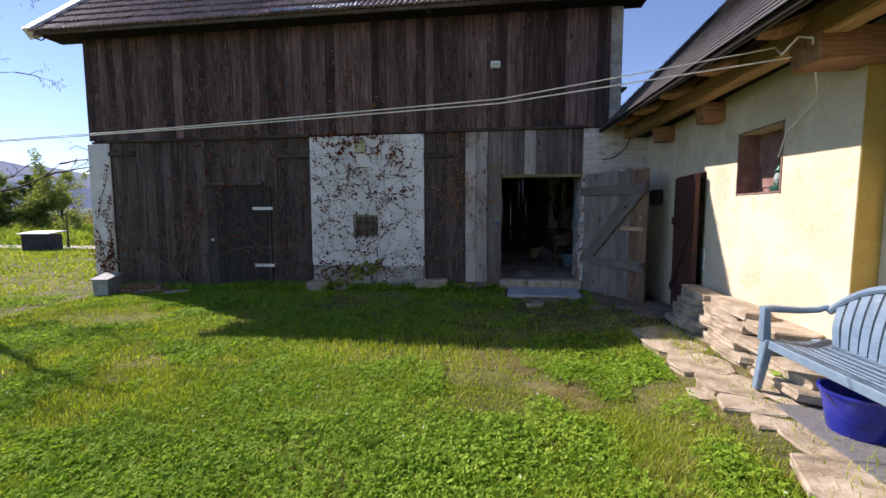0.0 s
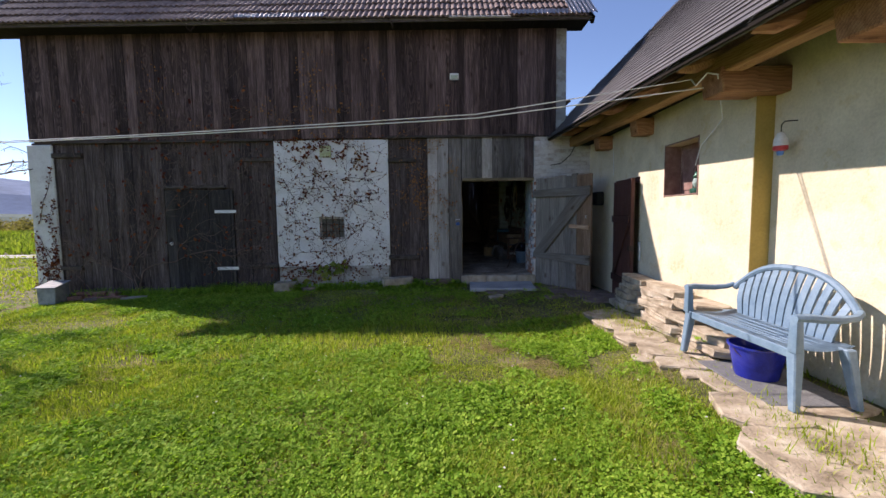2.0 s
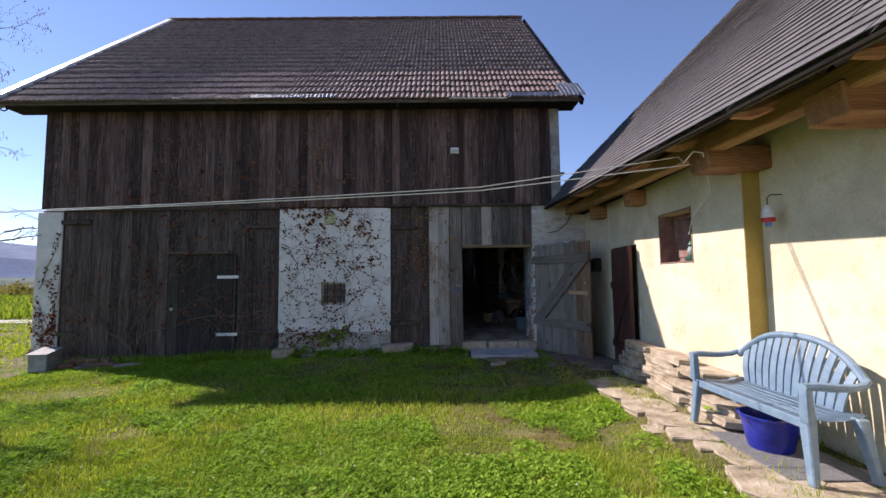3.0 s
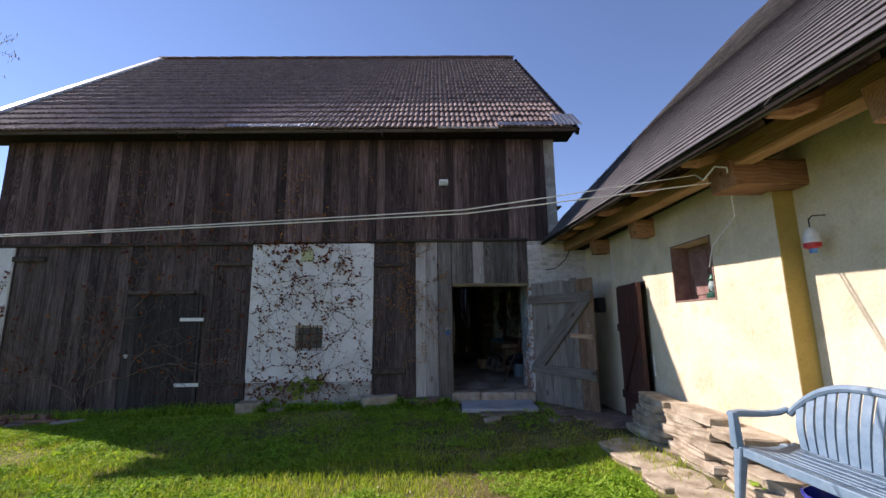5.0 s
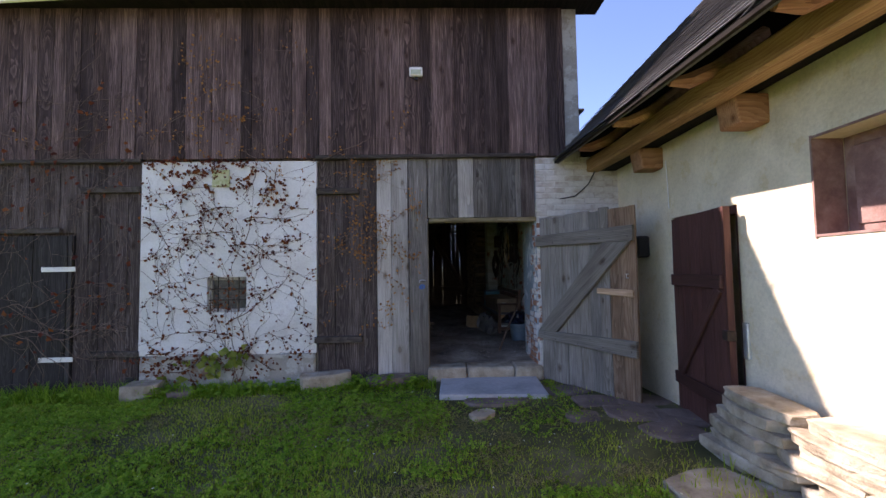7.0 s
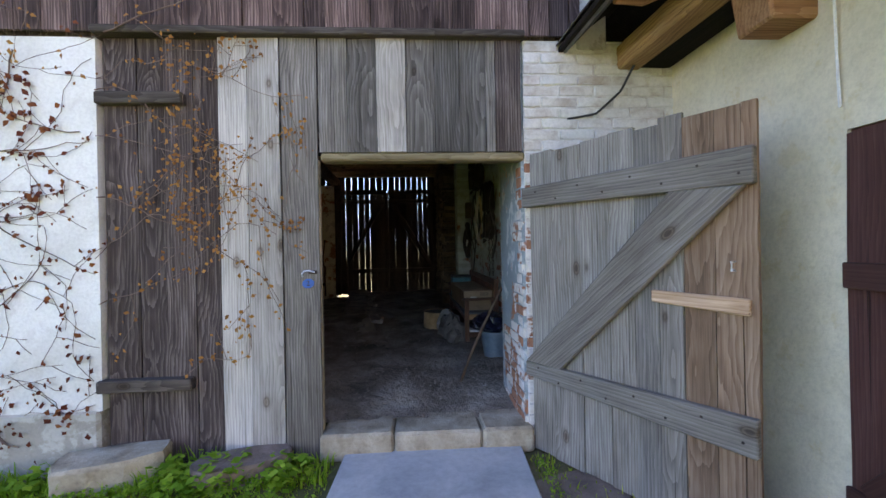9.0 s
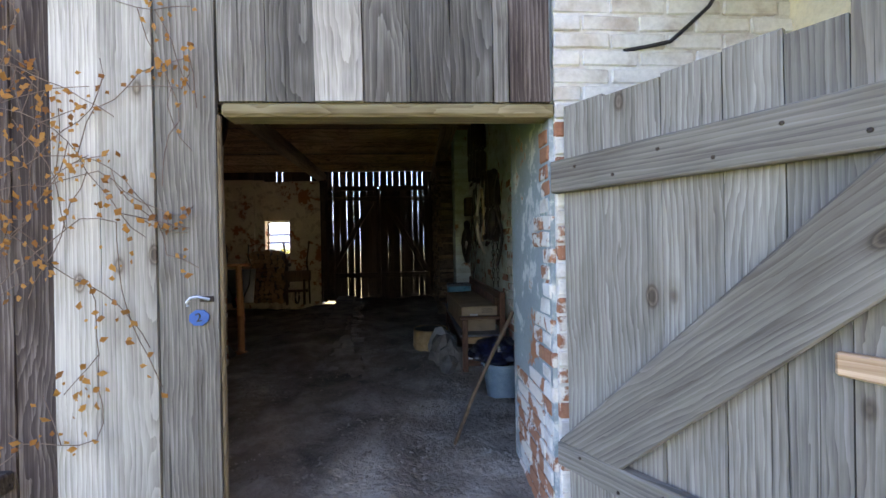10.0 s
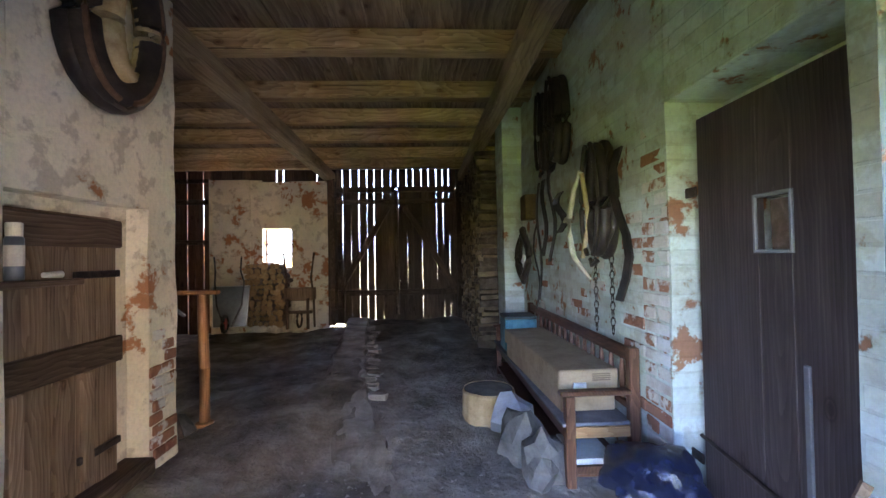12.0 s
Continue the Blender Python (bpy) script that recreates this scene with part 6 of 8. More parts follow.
def horse_collar(m, label, w=0.2, h=0.42, flip=1, fat=0.075):
    t = thing("horse_collar", label, "harness", m, "horse collars")
    bm = bmesh.new()
    tube(bm, oval(w, h, x=0.07 * flip), fat, 10, True)
    part("roll", bm, M["leather"], t, smooth=True)
    bm = bmesh.new()
    tube(bm, oval(w * 1.22, h * 1.06, x=0.02 * flip), fat * 0.9, 10, True)
    part("rim", bm, M["leather"], t, smooth=True)
    for s in (-1, 1):
        pts = [p for p in oval(w * 1.16, h * 1.12, 40, x=0.13 * flip) if p[1] * s > 0.02]
        pts.sort(key=lambda p: p[2])
        part("hame", tube(bmesh.new(), pts, 0.016, 7), M["hame_wood"] if flip > 0 else M["leather"], t, "reddish wooden hame" if flip > 0 else "", smooth=True)
    if flip > 0:
        bm = bmesh.new()
        n = 64
        tube(bm, [(x_, y_ + 0.06, z_) for x_, y_, z_ in oval(w * 0.62, h * 0.8, n, x=0.055)], [0.07 + 0.004 * (k % 2) for k in range(n)], 10, True)
        part("lining", bm, M["straw"], t, "quilted straw coloured lining", smooth=True)
    part("strap", tube(bmesh.new(), [(0.1 * flip, -0.05, -h - 0.06), (0.12 * flip, 0, -h - 0.09), (0.1 * flip, 0.06, -h - 0.05)], 0.014, 6), M["leather"], t)
    part("peg", tube(bmesh.new(), [(-0.02 * flip, 0, h * 0.9), (0.14 * flip, 0, h * 0.97)], 0.012, 6), M["iron"], t)
    return t


horse_collar(pose(LX + 0.12, 9.98, 2.96, 0, 0, -22), "dark leather horse collar with quilted straw lining", 0.19, 0.42)
horse_collar(pose(RX - 0.03, 11.25, 2.82), "dark leather horse collar hanging on a peg", 0.11, 0.33, -1, 0.045)
horse_collar(pose(RX - 0.03, 11.6, 2.82), "dark leather horse collar hanging on a peg", 0.1, 0.33, -1, 0.045)
horse_collar(pose(RX - 0.03, 10.42, 2.02, 0, 0, 4), "worn leather collar with pale wooden hames", 0.11, 0.34, -1, 0.04)
M["pale_hame"] = mottled("pale_hame", (0.4, 0.37, 0.31), (0.55, 0.51, 0.43), (0.63, 0.59, 0.5), 14, 0.7, 0.3, 0.003, True)
hame = thing("wooden_hame", "pale forked wooden hame hanging with the harness", "harness", pose(RX - 0.2, 10.52, 1.56))
part("bow", tube(bmesh.new(), [(0.02, -0.03, 0.66), (0.0, 0.05, 0.55), (-0.01, 0.13, 0.36), (-0.01, 0.13, 0.22), (0, 0.08, 0.08), (0.02, -0.02, 0.0), (0.03, -0.13, -0.06)], [0.02, 0.02, 0.02, 0.024, 0.02, 0.017, 0.01], 8), M["pale_hame"], hame, smooth=True)
part("prong", tube(bmesh.new(), [(-0.01, 0.13, 0.33), (-0.01, 0.2, 0.36), (-0.01, 0.24, 0.34)], [0.017, 0.014, 0.01], 7), M["pale_hame"], hame, smooth=True)
part("arm", tube(bmesh.new(), [(0.02, -0.05, 0.64), (0.03, -0.1, 0.4), (0.03, -0.07, 0.2), (0.03, 0.0, 0.08)], 0.016, 7), M["straw"], hame, smooth=True)


def strap(pts, w, label, mat="leather"):
    bm = bmesh.new()
    prev = None
    for p in pts:
        p = Vector(p)
        cur = [bm.verts.new(p + Vector((dx, dy, 0))) for dx, dy in ((-0.006, -w / 2), (-0.006, w / 2), (0.006, w / 2), (0.006, -w / 2))]
        if prev:
            for q in range(4):
                bm.faces.new((prev[q], prev[(q + 1) % 4], cur[(q + 1) % 4], cur[q]))
        else:
            bm.faces.new(cur[::-1])
        prev = cur
    bm.faces.new(prev)
    return tagged(part("harness_strap", bm, M[mat]), label, "harness", "harness straps")


for i, (y, z0, z1, w) in enumerate(((10.18, 2.3, 1.38, 0.09), (10.3, 2.32, 1.7, 0.06), (11.55, 2.5, 1.6, 0.07), (11.8, 2.4, 1.65, 0.1), (12.0, 2.4, 1.2, 0.05), (12.12, 2.0, 1.1, 0.03), (11.3, 2.2, 1.85, 0.16))):
    strap([(RX - 0.06 - 0.03 * math.sin(k), y + 0.04 * math.sin(k * 0.9 + i), z0 + (z1 - z0) * k / 7) for k in range(8)], w, "cracked dark leather harness strap on the wall")
rope_loop = tagged(part("rope_coil", tube(bmesh.new(), [(RX - 0.1 + 0.02 * math.sin(3 * a), 12.55 + 0.17 * math.sin(a), 1.66 + 0.3 * math.cos(a)) for a in [2 * math.pi * k / 24 for k in range(24)]], 0.04, 8, True), M["leather"], smooth=True), "black leather tack coiled on a wall hook", "harness")
tagged(part("rope_coil", tube(bmesh.new(), [(RX - 0.14 + 0.02 * math.cos(2 * a), 12.56 + 0.11 * math.sin(a), 1.63 + 0.24 * math.cos(a)) for a in [2 * math.pi * k / 20 for k in range(20)]], 0.022, 7, True), M["leather"], smooth=True), "black leather strap coiled on a wall hook", "harness")
tagged(part("rag", rough_up(bevel(boxes((RX - 0.13, RX - 0.1, 12.45, 12.6, 1.5, 1.68)), 0.01), 0.03, 9), M["white_paint"]), "white rag tucked in the tack", "rag")
tagged(part("wood_block", bevel(boxes((RX - 0.16, RX - 0.02, 12.18, 12.4, 2.05, 2.32)), 0.01), M["rail_brown"]), "brown wooden block hanging on the wall", "block")


def chain(x, y, z0, z1):
    t = thing("chain", "rusty iron chain hanging from a wall nail", "chain", pose(x, y, z1), "wall chains")
    n = int((z1 - z0) / 0.05)
    bm0 = bmesh.new()
    tube(bm0, [(0, 0.014 * math.sin(a), 0.03 * math.cos(a)) for a in [2 * math.pi * k / 8 for k in range(8)]], 0.0045, 5, True)
    me = mesh_of("link", bm0, M["iron"])
    for i in range(n):
        piece("link", me, t, pose(0, 0, -0.025 - 0.05 * i, 0, 0, 90 * (i % 2)))


chain(RX - 0.04, 10.62, 1.1, 1.78)
chain(RX - 0.04, 10.36, 1.15, 1.8)

# ---- left bay: T stand, wheelbarrows, tools, ladder ----
stand = thing("saw_stand", "honey coloured wooden T stand on the earth floor", "stand", pose(-1.32, 11.2, FZ - 0.05))
M["honey"] = wood("honey", (0.2, 0.09, 0.035), (0.33, 0.16, 0.07), (0.42, 0.23, 0.11), axis=2, vary=0.1, rough=0.5, knots=False)
part("post", tube(bmesh.new(), [(0, 0, 0), (0, 0, 0.5), (-0.015, 0, 1.1)], [0.045, 0.042, 0.035], 10), M["honey"], stand, smooth=True)
part("crossbar", bevel(boxes((-0.22, 0.12, -0.035, 0.035, 1.09, 1.125)), 0.008), M["honey"], stand)
part("collar", lathe(bmesh.new(), [(0.05, 0.0), (0.07, 0.01), (0.07, 0.06), (0.045, 0.07)], 10), M["honey"], stand)


M["tray_zinc"] = plain("tray_zinc", (0.2, 0.23, 0.25), 0.35, 0.6)


def wheelbarrow(m):
    t = thing("wheelbarrow", "zinc wheelbarrow tipped up against the wall", "wheelbarrow", m)
    bm = bmesh.new()
    a = [bm.verts.new(p) for p in ((-0.3, 0, 0.1), (0.3, 0, 0.1), (0.34, 0.02, 0.88), (-0.34, 0.02, 0.88))]
    b = [bm.verts.new(p) for p in ((-0.2, 0.26, 0.25), (0.2, 0.26, 0.25), (0.24, 0.26, 0.75), (-0.24, 0.26, 0.75))]
    for k in range(4):
        bm.faces.new((a[k], a[(k + 1) % 4], b[(k + 1) % 4], b[k]))
    bm.faces.new(a[::-1])
    part("tray", bevel(bm, 0.02, 2), M["tray_zinc"], t, smooth=True)
    part("tray_rim", tube(bmesh.new(), [(-0.3, -0.01, 0.1), (0.3, -0.01, 0.1), (0.34, 0.01, 0.88), (-0.34, 0.01, 0.88)], 0.012, 6, True), M["zinc"], t)
    for s in (-1, 1):
        part("shaft", tube(bmesh.new(), [(s * 0.06, -0.12, 0.1), (s * 0.22, -0.08, 0.5), (s * 0.26, -0.1, 0.95), (s * 0.22, -0.22, 1.15), (s * 0.24, -0.26, 1.42)], 0.016, 7), M["black"], t, smooth=True)
    w = part("wheel", tube(bmesh.new(), [(-0.05, -0.16 + 0.14 * math.cos(q), 0.16 + 0.14 * math.sin(q)) for q in [2 * math.pi * k / 18 for k in range(18)]], 0.04, 8, True), M["black"], t, smooth=True)
    part("rim", lathe(bmesh.new(), [(0, -0.03), (0.08, -0.03), (0.11, -0.02), (0.11, 0.02), (0.08, 0.03), (0, 0.03)], 16, pose(-0.05, -0.16, 0.16, 0, 90, 0)), plain("rim_red", (0.5, 0.03, 0.02), 0.4), w, "red rim")
    return t


wheelbarrow(pose(-3.28, 15.9, FZ - 0.06, -8, 0, 10))
cart = thing("wooden_barrow", "old dark wooden hand barrow against the back wall", "barrow", pose(-2.05, 16.2, FZ - 0.06))
part("box", rough_up(bevel(boxes((-0.28, 0.28, -0.1, 0.2, 0.55, 0.8)), 0.01), 0.01), M["door_brown"], cart)
for s in (-1, 1):
    part("shaft", tube(bmesh.new(), [(s * 0.27, 0.1, 0.0), (s * 0.27, 0.05, 0.6), (s * 0.24, -0.02, 1.0), (s * 0.3, 0.0, 1.5)], 0.022, 7), M["rail_brown"], cart)
    part("leg", bevel(boxes((s * 0.2 - 0.025, s * 0.2 + 0.025, -0.15, -0.1, 0, 0.6)), 0.005), M["rail_brown"], cart)
part("wheel", tube(bmesh.new(), [(0, 0.0 + 0.16 * math.cos(q), 0.18 + 0.16 * math.sin(q)) for q in [2 * math.pi * k / 16 for k in range(16)]], 0.022, 7, True), M["iron"], cart)
part("cross_rail", bevel(boxes((-0.28, 0.28, -0.12, -0.08, 0.3, 0.36)), 0.005), M["rail_brown"], cart)
ladder = thing("ladder", "thin wooden ladder leaning by the gate", "ladder", pose(-1.34, 16.35, FZ - 0.02, -6, 0, 0))
for x in (-0.14, 0.14):
    part("stile", tube(bmesh.new(), [(x, 0, 0), (x * 0.85, 0, 2.9)], 0.022, 7), M["rail_brown"], ladder)
for i in range(8):
    part("rung", tube(bmesh.new(), [(-0.135, 0, 0.3 + 0.33 * i), (0.135, 0, 0.3 + 0.33 * i)], 0.014, 6), M["rail_brown"], ladder)
post = tagged(beam("post", (-1.45, 16.45, 0.3), (-1.45, 16.45, 3.3), 0.14, 0.14, M["gate_dark"], "dark upright post beside the gate", 61), category="post")
pole = tagged(part("leaning_pole", tube(bmesh.new(), [(-2.2, 11.0, 1.9), (-3.3, 13.5, 1.3), (-4.3, 16.2, 0.6)], 0.04, 7), M["black"]), "dark pole leaning in the side bay", "pole")
shears = thing("spade", "spade with an orange handle leaning on the pier", "tool", pose(-1.42, 10.95, FZ - 0.06, 0, -14, 20))
part("handle", tube(bmesh.new(), [(0, 0, 0.3), (0, 0, 0.75)], 0.018, 7), plain("orange_paint", (0.65, 0.12, 0.03), 0.45), shears, "orange handle")
part("blade", bevel(boxes((-0.08, 0.08, -0.006, 0.006, 0.0, 0.3)), 0.003), M["iron"], shears)
boulder("stone_block", 0.1, 0.12, 0.1, M["rock_grey"], pose(-1.45, 11.05, FZ + 0.02), "grey stone beside the pier", 6.0)

# Relief contrast put into colour: the raised path is paler than the floor
M["walk_stone"] = mottled("walk_stone", (0.19, 0.155, 0.119), (0.357, 0.297, 0.238), (0.547, 0.476, 0.393), 3.0, 0.95, 0.8, 0.03)
def trodden_path():
    """The raised pale strip along the sunken bay, its right edge broken into clods."""
    bm = bmesh.new()
    rows, n, across = [], 150, 12
    for j in range(n + 1):
        y = 9.7 + 6.8 * j / n
        left = -0.62 - 0.13 * (y - 12.4) + 0.04 * noise.noise(Vector((0, y * 1.1, 5))) + 0.3 * max(0.0, (11.8 - y) / 2.0)
        right = left + 0.44 + 0.07 * noise.noise(Vector((1, y * 2.4, 8))) + 0.06 * noise.noise(Vector((4, y * 7.0, 1)))
        rise = -0.07 + 0.135 * min(1.0, (y - 9.7) / 2.2)
        row = []
        for i in range(across + 1):
            f = i / across
            x = left + (right - left) * f
            lip = -0.16 if i in (0, across) else 0.0
            h = FZ + rise + lip + 0.03 * noise.noise(Vector((x * 3, y * 2, 1))) + 0.014 * noise.noise(Vector((x * 11, y * 8, 6)))
            row.append(bm.verts.new((x, y, h)))
        rows.append(row)
    for a, b in zip(rows, rows[1:]):
        for i in range(across):
            bm.faces.new((a[i], a[i + 1], b[i + 1], b[i]))
    return bm


floor_path = setting("floor_path", trodden_path(), M["walk_stone"], "raised trodden path of the barn floor, paler to show its relief", "path")
rnd = random.Random(19)
clods = [mesh_of("clod", stone_slab(0.2, 0.12, 0.09, 640 + i, rag=0.12), M["walk_stone"]) for i in range(4)]
for i in range(22):
    y = 11.7 + i * 0.19 + rnd.uniform(-0.05, 0.05)
    x = -0.17 - 0.13 * (y - 12.4) + 0.3 * max(0.0, (11.8 - y) / 2.0) + rnd.uniform(-0.03, 0.1)
    piece("clod", clods[i % 4], floor_path, pose(x, y, FZ - 0.055, rnd.uniform(-8, 8), rnd.uniform(-4, 8), rnd.uniform(-30, 30)))
# straw, chips and pebbles on the floor
rs = np.random.RandomState(88)
k = 5000
x, y = -1.2 + 2.9 * rs.rand(k), 8.3 + 6.0 * rs.rand(k) ** 1.5
s_ = 0.004 + 0.012 * rs.rand(k) ** 3
hz = np.array([FZ - 0.02 + 0.035 * noise.noise(Vector((a * 1.3, b * 1.3, 3))) + 0.026 * noise.noise(Vector((a * 4, b * 2.5, 7))) - 0.06 * max(0, min(1, (8.8 - b) / 0.9)) for a, b in zip(x, y)])
c = np.stack([x, y, hz], 1)
off = np.array([(1, 0, 0), (-0.5, 0.87, 0), (-0.5, -0.87, 0), (0, 0, 0.9)])
rot = rs.rand(k) * 6.28
ox = off[None, :, 0] * np.cos(rot)[:, None] * 1.6 - off[None, :, 1] * np.sin(rot)[:, None]
oy = off[None, :, 0] * np.sin(rot)[:, None] * 1.6 + off[None, :, 1] * np.cos(rot)[:, None]
verts = (c[:, None, :] + np.stack([ox, oy, np.broadcast_to(off[None, :, 2], ox.shape)], 2) * s_[:, None, None]).reshape(-1, 3)
base = (np.arange(k) * 4)[:, None]
tris = np.concatenate([base + np.array([q]) for q in ((0, 1, 3), (1, 2, 3), (2, 0, 3))], 1).reshape(-1, 3)
tagged(new("floor_litter", raw_mesh("floor_litter", verts, tris, M["walk_stone"])), "pebbles and chips on the earth floor", "litter", kind="stuff")

# ---- cables ----
cable([(-16, 4.7, 2.4), (-11, 4.28, 2.27), (-6, 3.91, 2.26), (-3, 3.69, 2.3), (0, 3.58, 2.4), (2.09, 3.47, 2.62)], 0.0055, M["cable_white"], "white cable strung across the yard", 0.012, 12)
cable([(-16, 4.75, 2.42), (-11, 4.3, 2.29), (-6, 3.93, 2.275), (-3, 3.7, 2.32), (0, 3.6, 2.44), (2.02, 3.55, 2.72)], 0.005, M["cable_white"], "white cable strung across the yard", 0.01, 12)
cable([(2.02, 3.55, 2.72), (1.98, 3.4, 2.62), (2.02, 3.3, 2.7), (2.06, 3.22, 2.66)], 0.007, M["cable_white"], "white cable looped round a beam end", 0.05, 6)
cable([(2.06, 3.22, 2.66), (2.46, 3.75, 2.4), (2.5, 4.16, 2.2), (2.5, 4.25, 2.0)], 0.006, M["cable_white"], "white cable looping down to a window", 0.1, 6)
cable([(2.49, 6.55, 2.6), (2.5, 6.55, 2.3), (2.5, 6.54, 2.1)], 0.006, M["cable_white"], "short pale cable on the wall", 0, 3)
cable([(1.75, F, 2.42), (1.95, F - 0.03, 2.45), (2.12, F - 0.04, 2.6), (2.2, F - 0.1, 2.78)], 0.009, M["black"], "black cable on the white brick wall", 0.1, 5)

# ---- creeper ----
M["vine"] = mottled("vine", (0.09, 0.055, 0.045), (0.17, 0.115, 0.09), (0.27, 0.2, 0.16), 9, 0.9, 0.4, 0.004)
M["vine_leaf"] = leaf_material("vine_leaf", (0.05, 0.014, 0.012), (0.13, 0.032, 0.02), (0.26, 0.09, 0.03), patch=3.0, through_light=0.25)
M["vine_green"] = leaf_material("vine_green", (0.08, 0.13, 0.02), (0.2, 0.26, 0.05), (0.34, 0.36, 0.1), patch=3.0)
M["vine_orange"] = leaf_material("vine_orange", (0.13, 0.05, 0.02), (0.3, 0.13, 0.04), (0.45, 0.22, 0.07), patch=3.0, through_light=0.25)


def creeper(label, roots, region, y, seed, leaves, leaf_mat, r0=0.012, reach=3.0, spread=0.5, leaf_size=0.03):
    """A bare climber on a wall: stems that wander and fork over a rectangle, with small leaves along them."""
    rnd = random.Random(seed)
    t = thing("creeper", label, "climber", pose(roots[0][0], y, roots[0][1]))
    inv = t.matrix_basis.inverted()
    x0, x1, z0, z1 = region
    spots = []

    def grow(bm, p, a, length, r, depth):
        pts, rad = [Vector((p[0], y - r, p[1]))], [r]
        n = int(length / 0.07)
        x, z = p
        kids = []
        for i in range(n):
            a += rnd.gauss(0, 0.22)
            x, z = x + 0.07 * math.cos(a), z + 0.07 * math.sin(a)
            if x < x0 or x > x1 or z > z1 or z < z0 - 0.6:
                break
            rr = r * (1 - 0.75 * (i + 1) / n)
            pts.append(Vector((x, y - rr - 0.004 * rnd.random(), z)))
            rad.append(max(0.0018, rr))
            spots.append((x, z, depth))
            if depth < 3 and rnd.random() < (0.2 if depth == 0 else 0.17):
                kids.append((x, z, a + rnd.choice((-1, 1)) * rnd.uniform(0.4, 1.2), max(0.002, rr * 0.7)))
        if len(pts) > 2:
            tube(bm, [inv @ q for q in pts], rad, 5)
        for kx, kz, ka, kr in kids:
            grow(bm, (kx, kz), ka, length * rnd.uniform(0.3, 0.65), kr, depth + 1)

    for rx, rz, a, ln in roots:
        bm = bmesh.new()
        grow(bm, (rx, rz), a, ln * reach, r0 * rnd.uniform(0.6, 1.1), 0)
        if len(bm.verts):
            part("stem", bm, M["vine"], t)
        else:
            bm.free()
    if spots and leaves:
        k = leaves
        idx = [rnd.choice(spots) for _ in range(k)]
        rs = np.random.RandomState(seed)
        c = np.array([(a + rnd.gauss(0, 0.03), -rnd.uniform(0.01, 0.04), b + rnd.gauss(0, 0.03)) for a, b, _ in idx]) - np.array([roots[0][0], 0, roots[0][1]])
        s = leaf_size * (0.5 + rs.rand(k))
        th = rs.rand(k) * 6.28
        u = np.stack([np.cos(th), (rs.rand(k) - 0.5) * 0.9, np.sin(th)], 1) * s[:, None]
        v = np.stack([-np.sin(th), (rs.rand(k) - 0.5) * 0.9, np.cos(th)], 1) * s[:, None] * 0.75
        fold = np.stack([np.zeros(k), -0.35 * s, np.zeros(k)], 1)
        verts = np.stack([c - u, c - v * 0.9 + fold, c + u * 1.1, c + v * 0.9 + fold, c - u * 0.3 - v], 1).reshape(-1, 3)
        base = (np.arange(k) * 5)[:, None]
        tris = np.concatenate([base + np.array([[0, 1, 2]]), base + np.array([[0, 2, 3]]), base + np.array([[0, 4, 1]])], 1).reshape(-1, 3)
        ob = new("leaf_cover", raw_mesh("leaf_cover", verts, tris, leaf_mat))
        ob.parent = t
        tagged(ob, "small withered leaves", kind="stuff")
    return t


arms = []
arm_rnd = random.Random(91)
for k in range(13):
    z0 = 0.75 + 0.16 * k
    side = k % 2
    arms.append((-2.42 + arm_rnd.uniform(-0.12, 0.12), z0, arm_rnd.uniform(-0.12, 0.4) if side else math.pi - arm_rnd.uniform(-0.12, 0.4), arm_rnd.uniform(0.4, 0.55)))
for x0_, a0_ in ((-3.55, -0.3), (-1.5, 3.4), (-1.9, -1.5)):
    arms.append((x0_, arm_rnd.uniform(2.2, 2.9), a0_, arm_rnd.uniform(0.25, 0.4)))
creeper("bare creeper with dark red leaves on a white wall", [(-2.42, 0.0, 1.5, 0.95), (-2.36, 0.0, 1.65, 0.95), (-2.48, 0.0, 1.85, 0.7)] + arms,
        (-3.62, -1.38, 0.45, 2.96), F - 0.018, 5, 1000, M["vine_leaf"], 0.006, 2.3, leaf_size=0.017)
creeper("withered creeper leaves hanging over a panel's upper edge", [(-3.6, 2.94, 0.0, 0.9), (-1.4, 2.94, 3.14, 0.9), (-2.5, 2.95, 0.0, 0.6), (-2.5, 2.95, 3.1, 0.6)], (-3.63, -1.37, 2.84, 2.985), F - 0.02, 27, 330, M["vine_leaf"], 0.004, 1.6, leaf_size=0.02)
creeper("withered red and green creeper leaves along a ledge", [(-3.5, 0.52, 0.0, 0.9), (-2.4, 0.5, 0.1, 0.8), (-2.4, 0.3, 3.0, 0.8), (-3.2, 0.3, 0.2, 0.6), (-1.9, 0.3, 2.8, 0.5)], (-3.65, -1.35, 0.1, 0.62), F - 0.035, 6, 210, M["vine_leaf"], 0.007, 2.0, leaf_size=0.02)
creeper("yellow green creeper leaves at the foot of a wall", [(-3.4, 0.2, 0.4, 0.5), (-2.5, 0.3, 1.2, 0.3), (-2.2, 0.3, 2.6, 0.4)], (-3.6, -1.6, 0.05, 0.55), F - 0.04, 8, 45, M["vine_green"], 0.006, 1.5, leaf_size=0.05)
creeper("dark bare creeper on a white corner pier", [(-8.2, -0.1, 1.5, 1.0), (-8.1, -0.1, 1.3, 1.0), (-8.3, -0.1, 1.7, 0.9), (-8.0, 0.5, 2.0, 0.6), (-8.3, 1.4, 1.0, 0.6)], (-8.42, -7.92, 0.0, 2.93), F - 0.035, 9, 420, M["vine_leaf"], 0.009, 2.8, leaf_size=0.022)
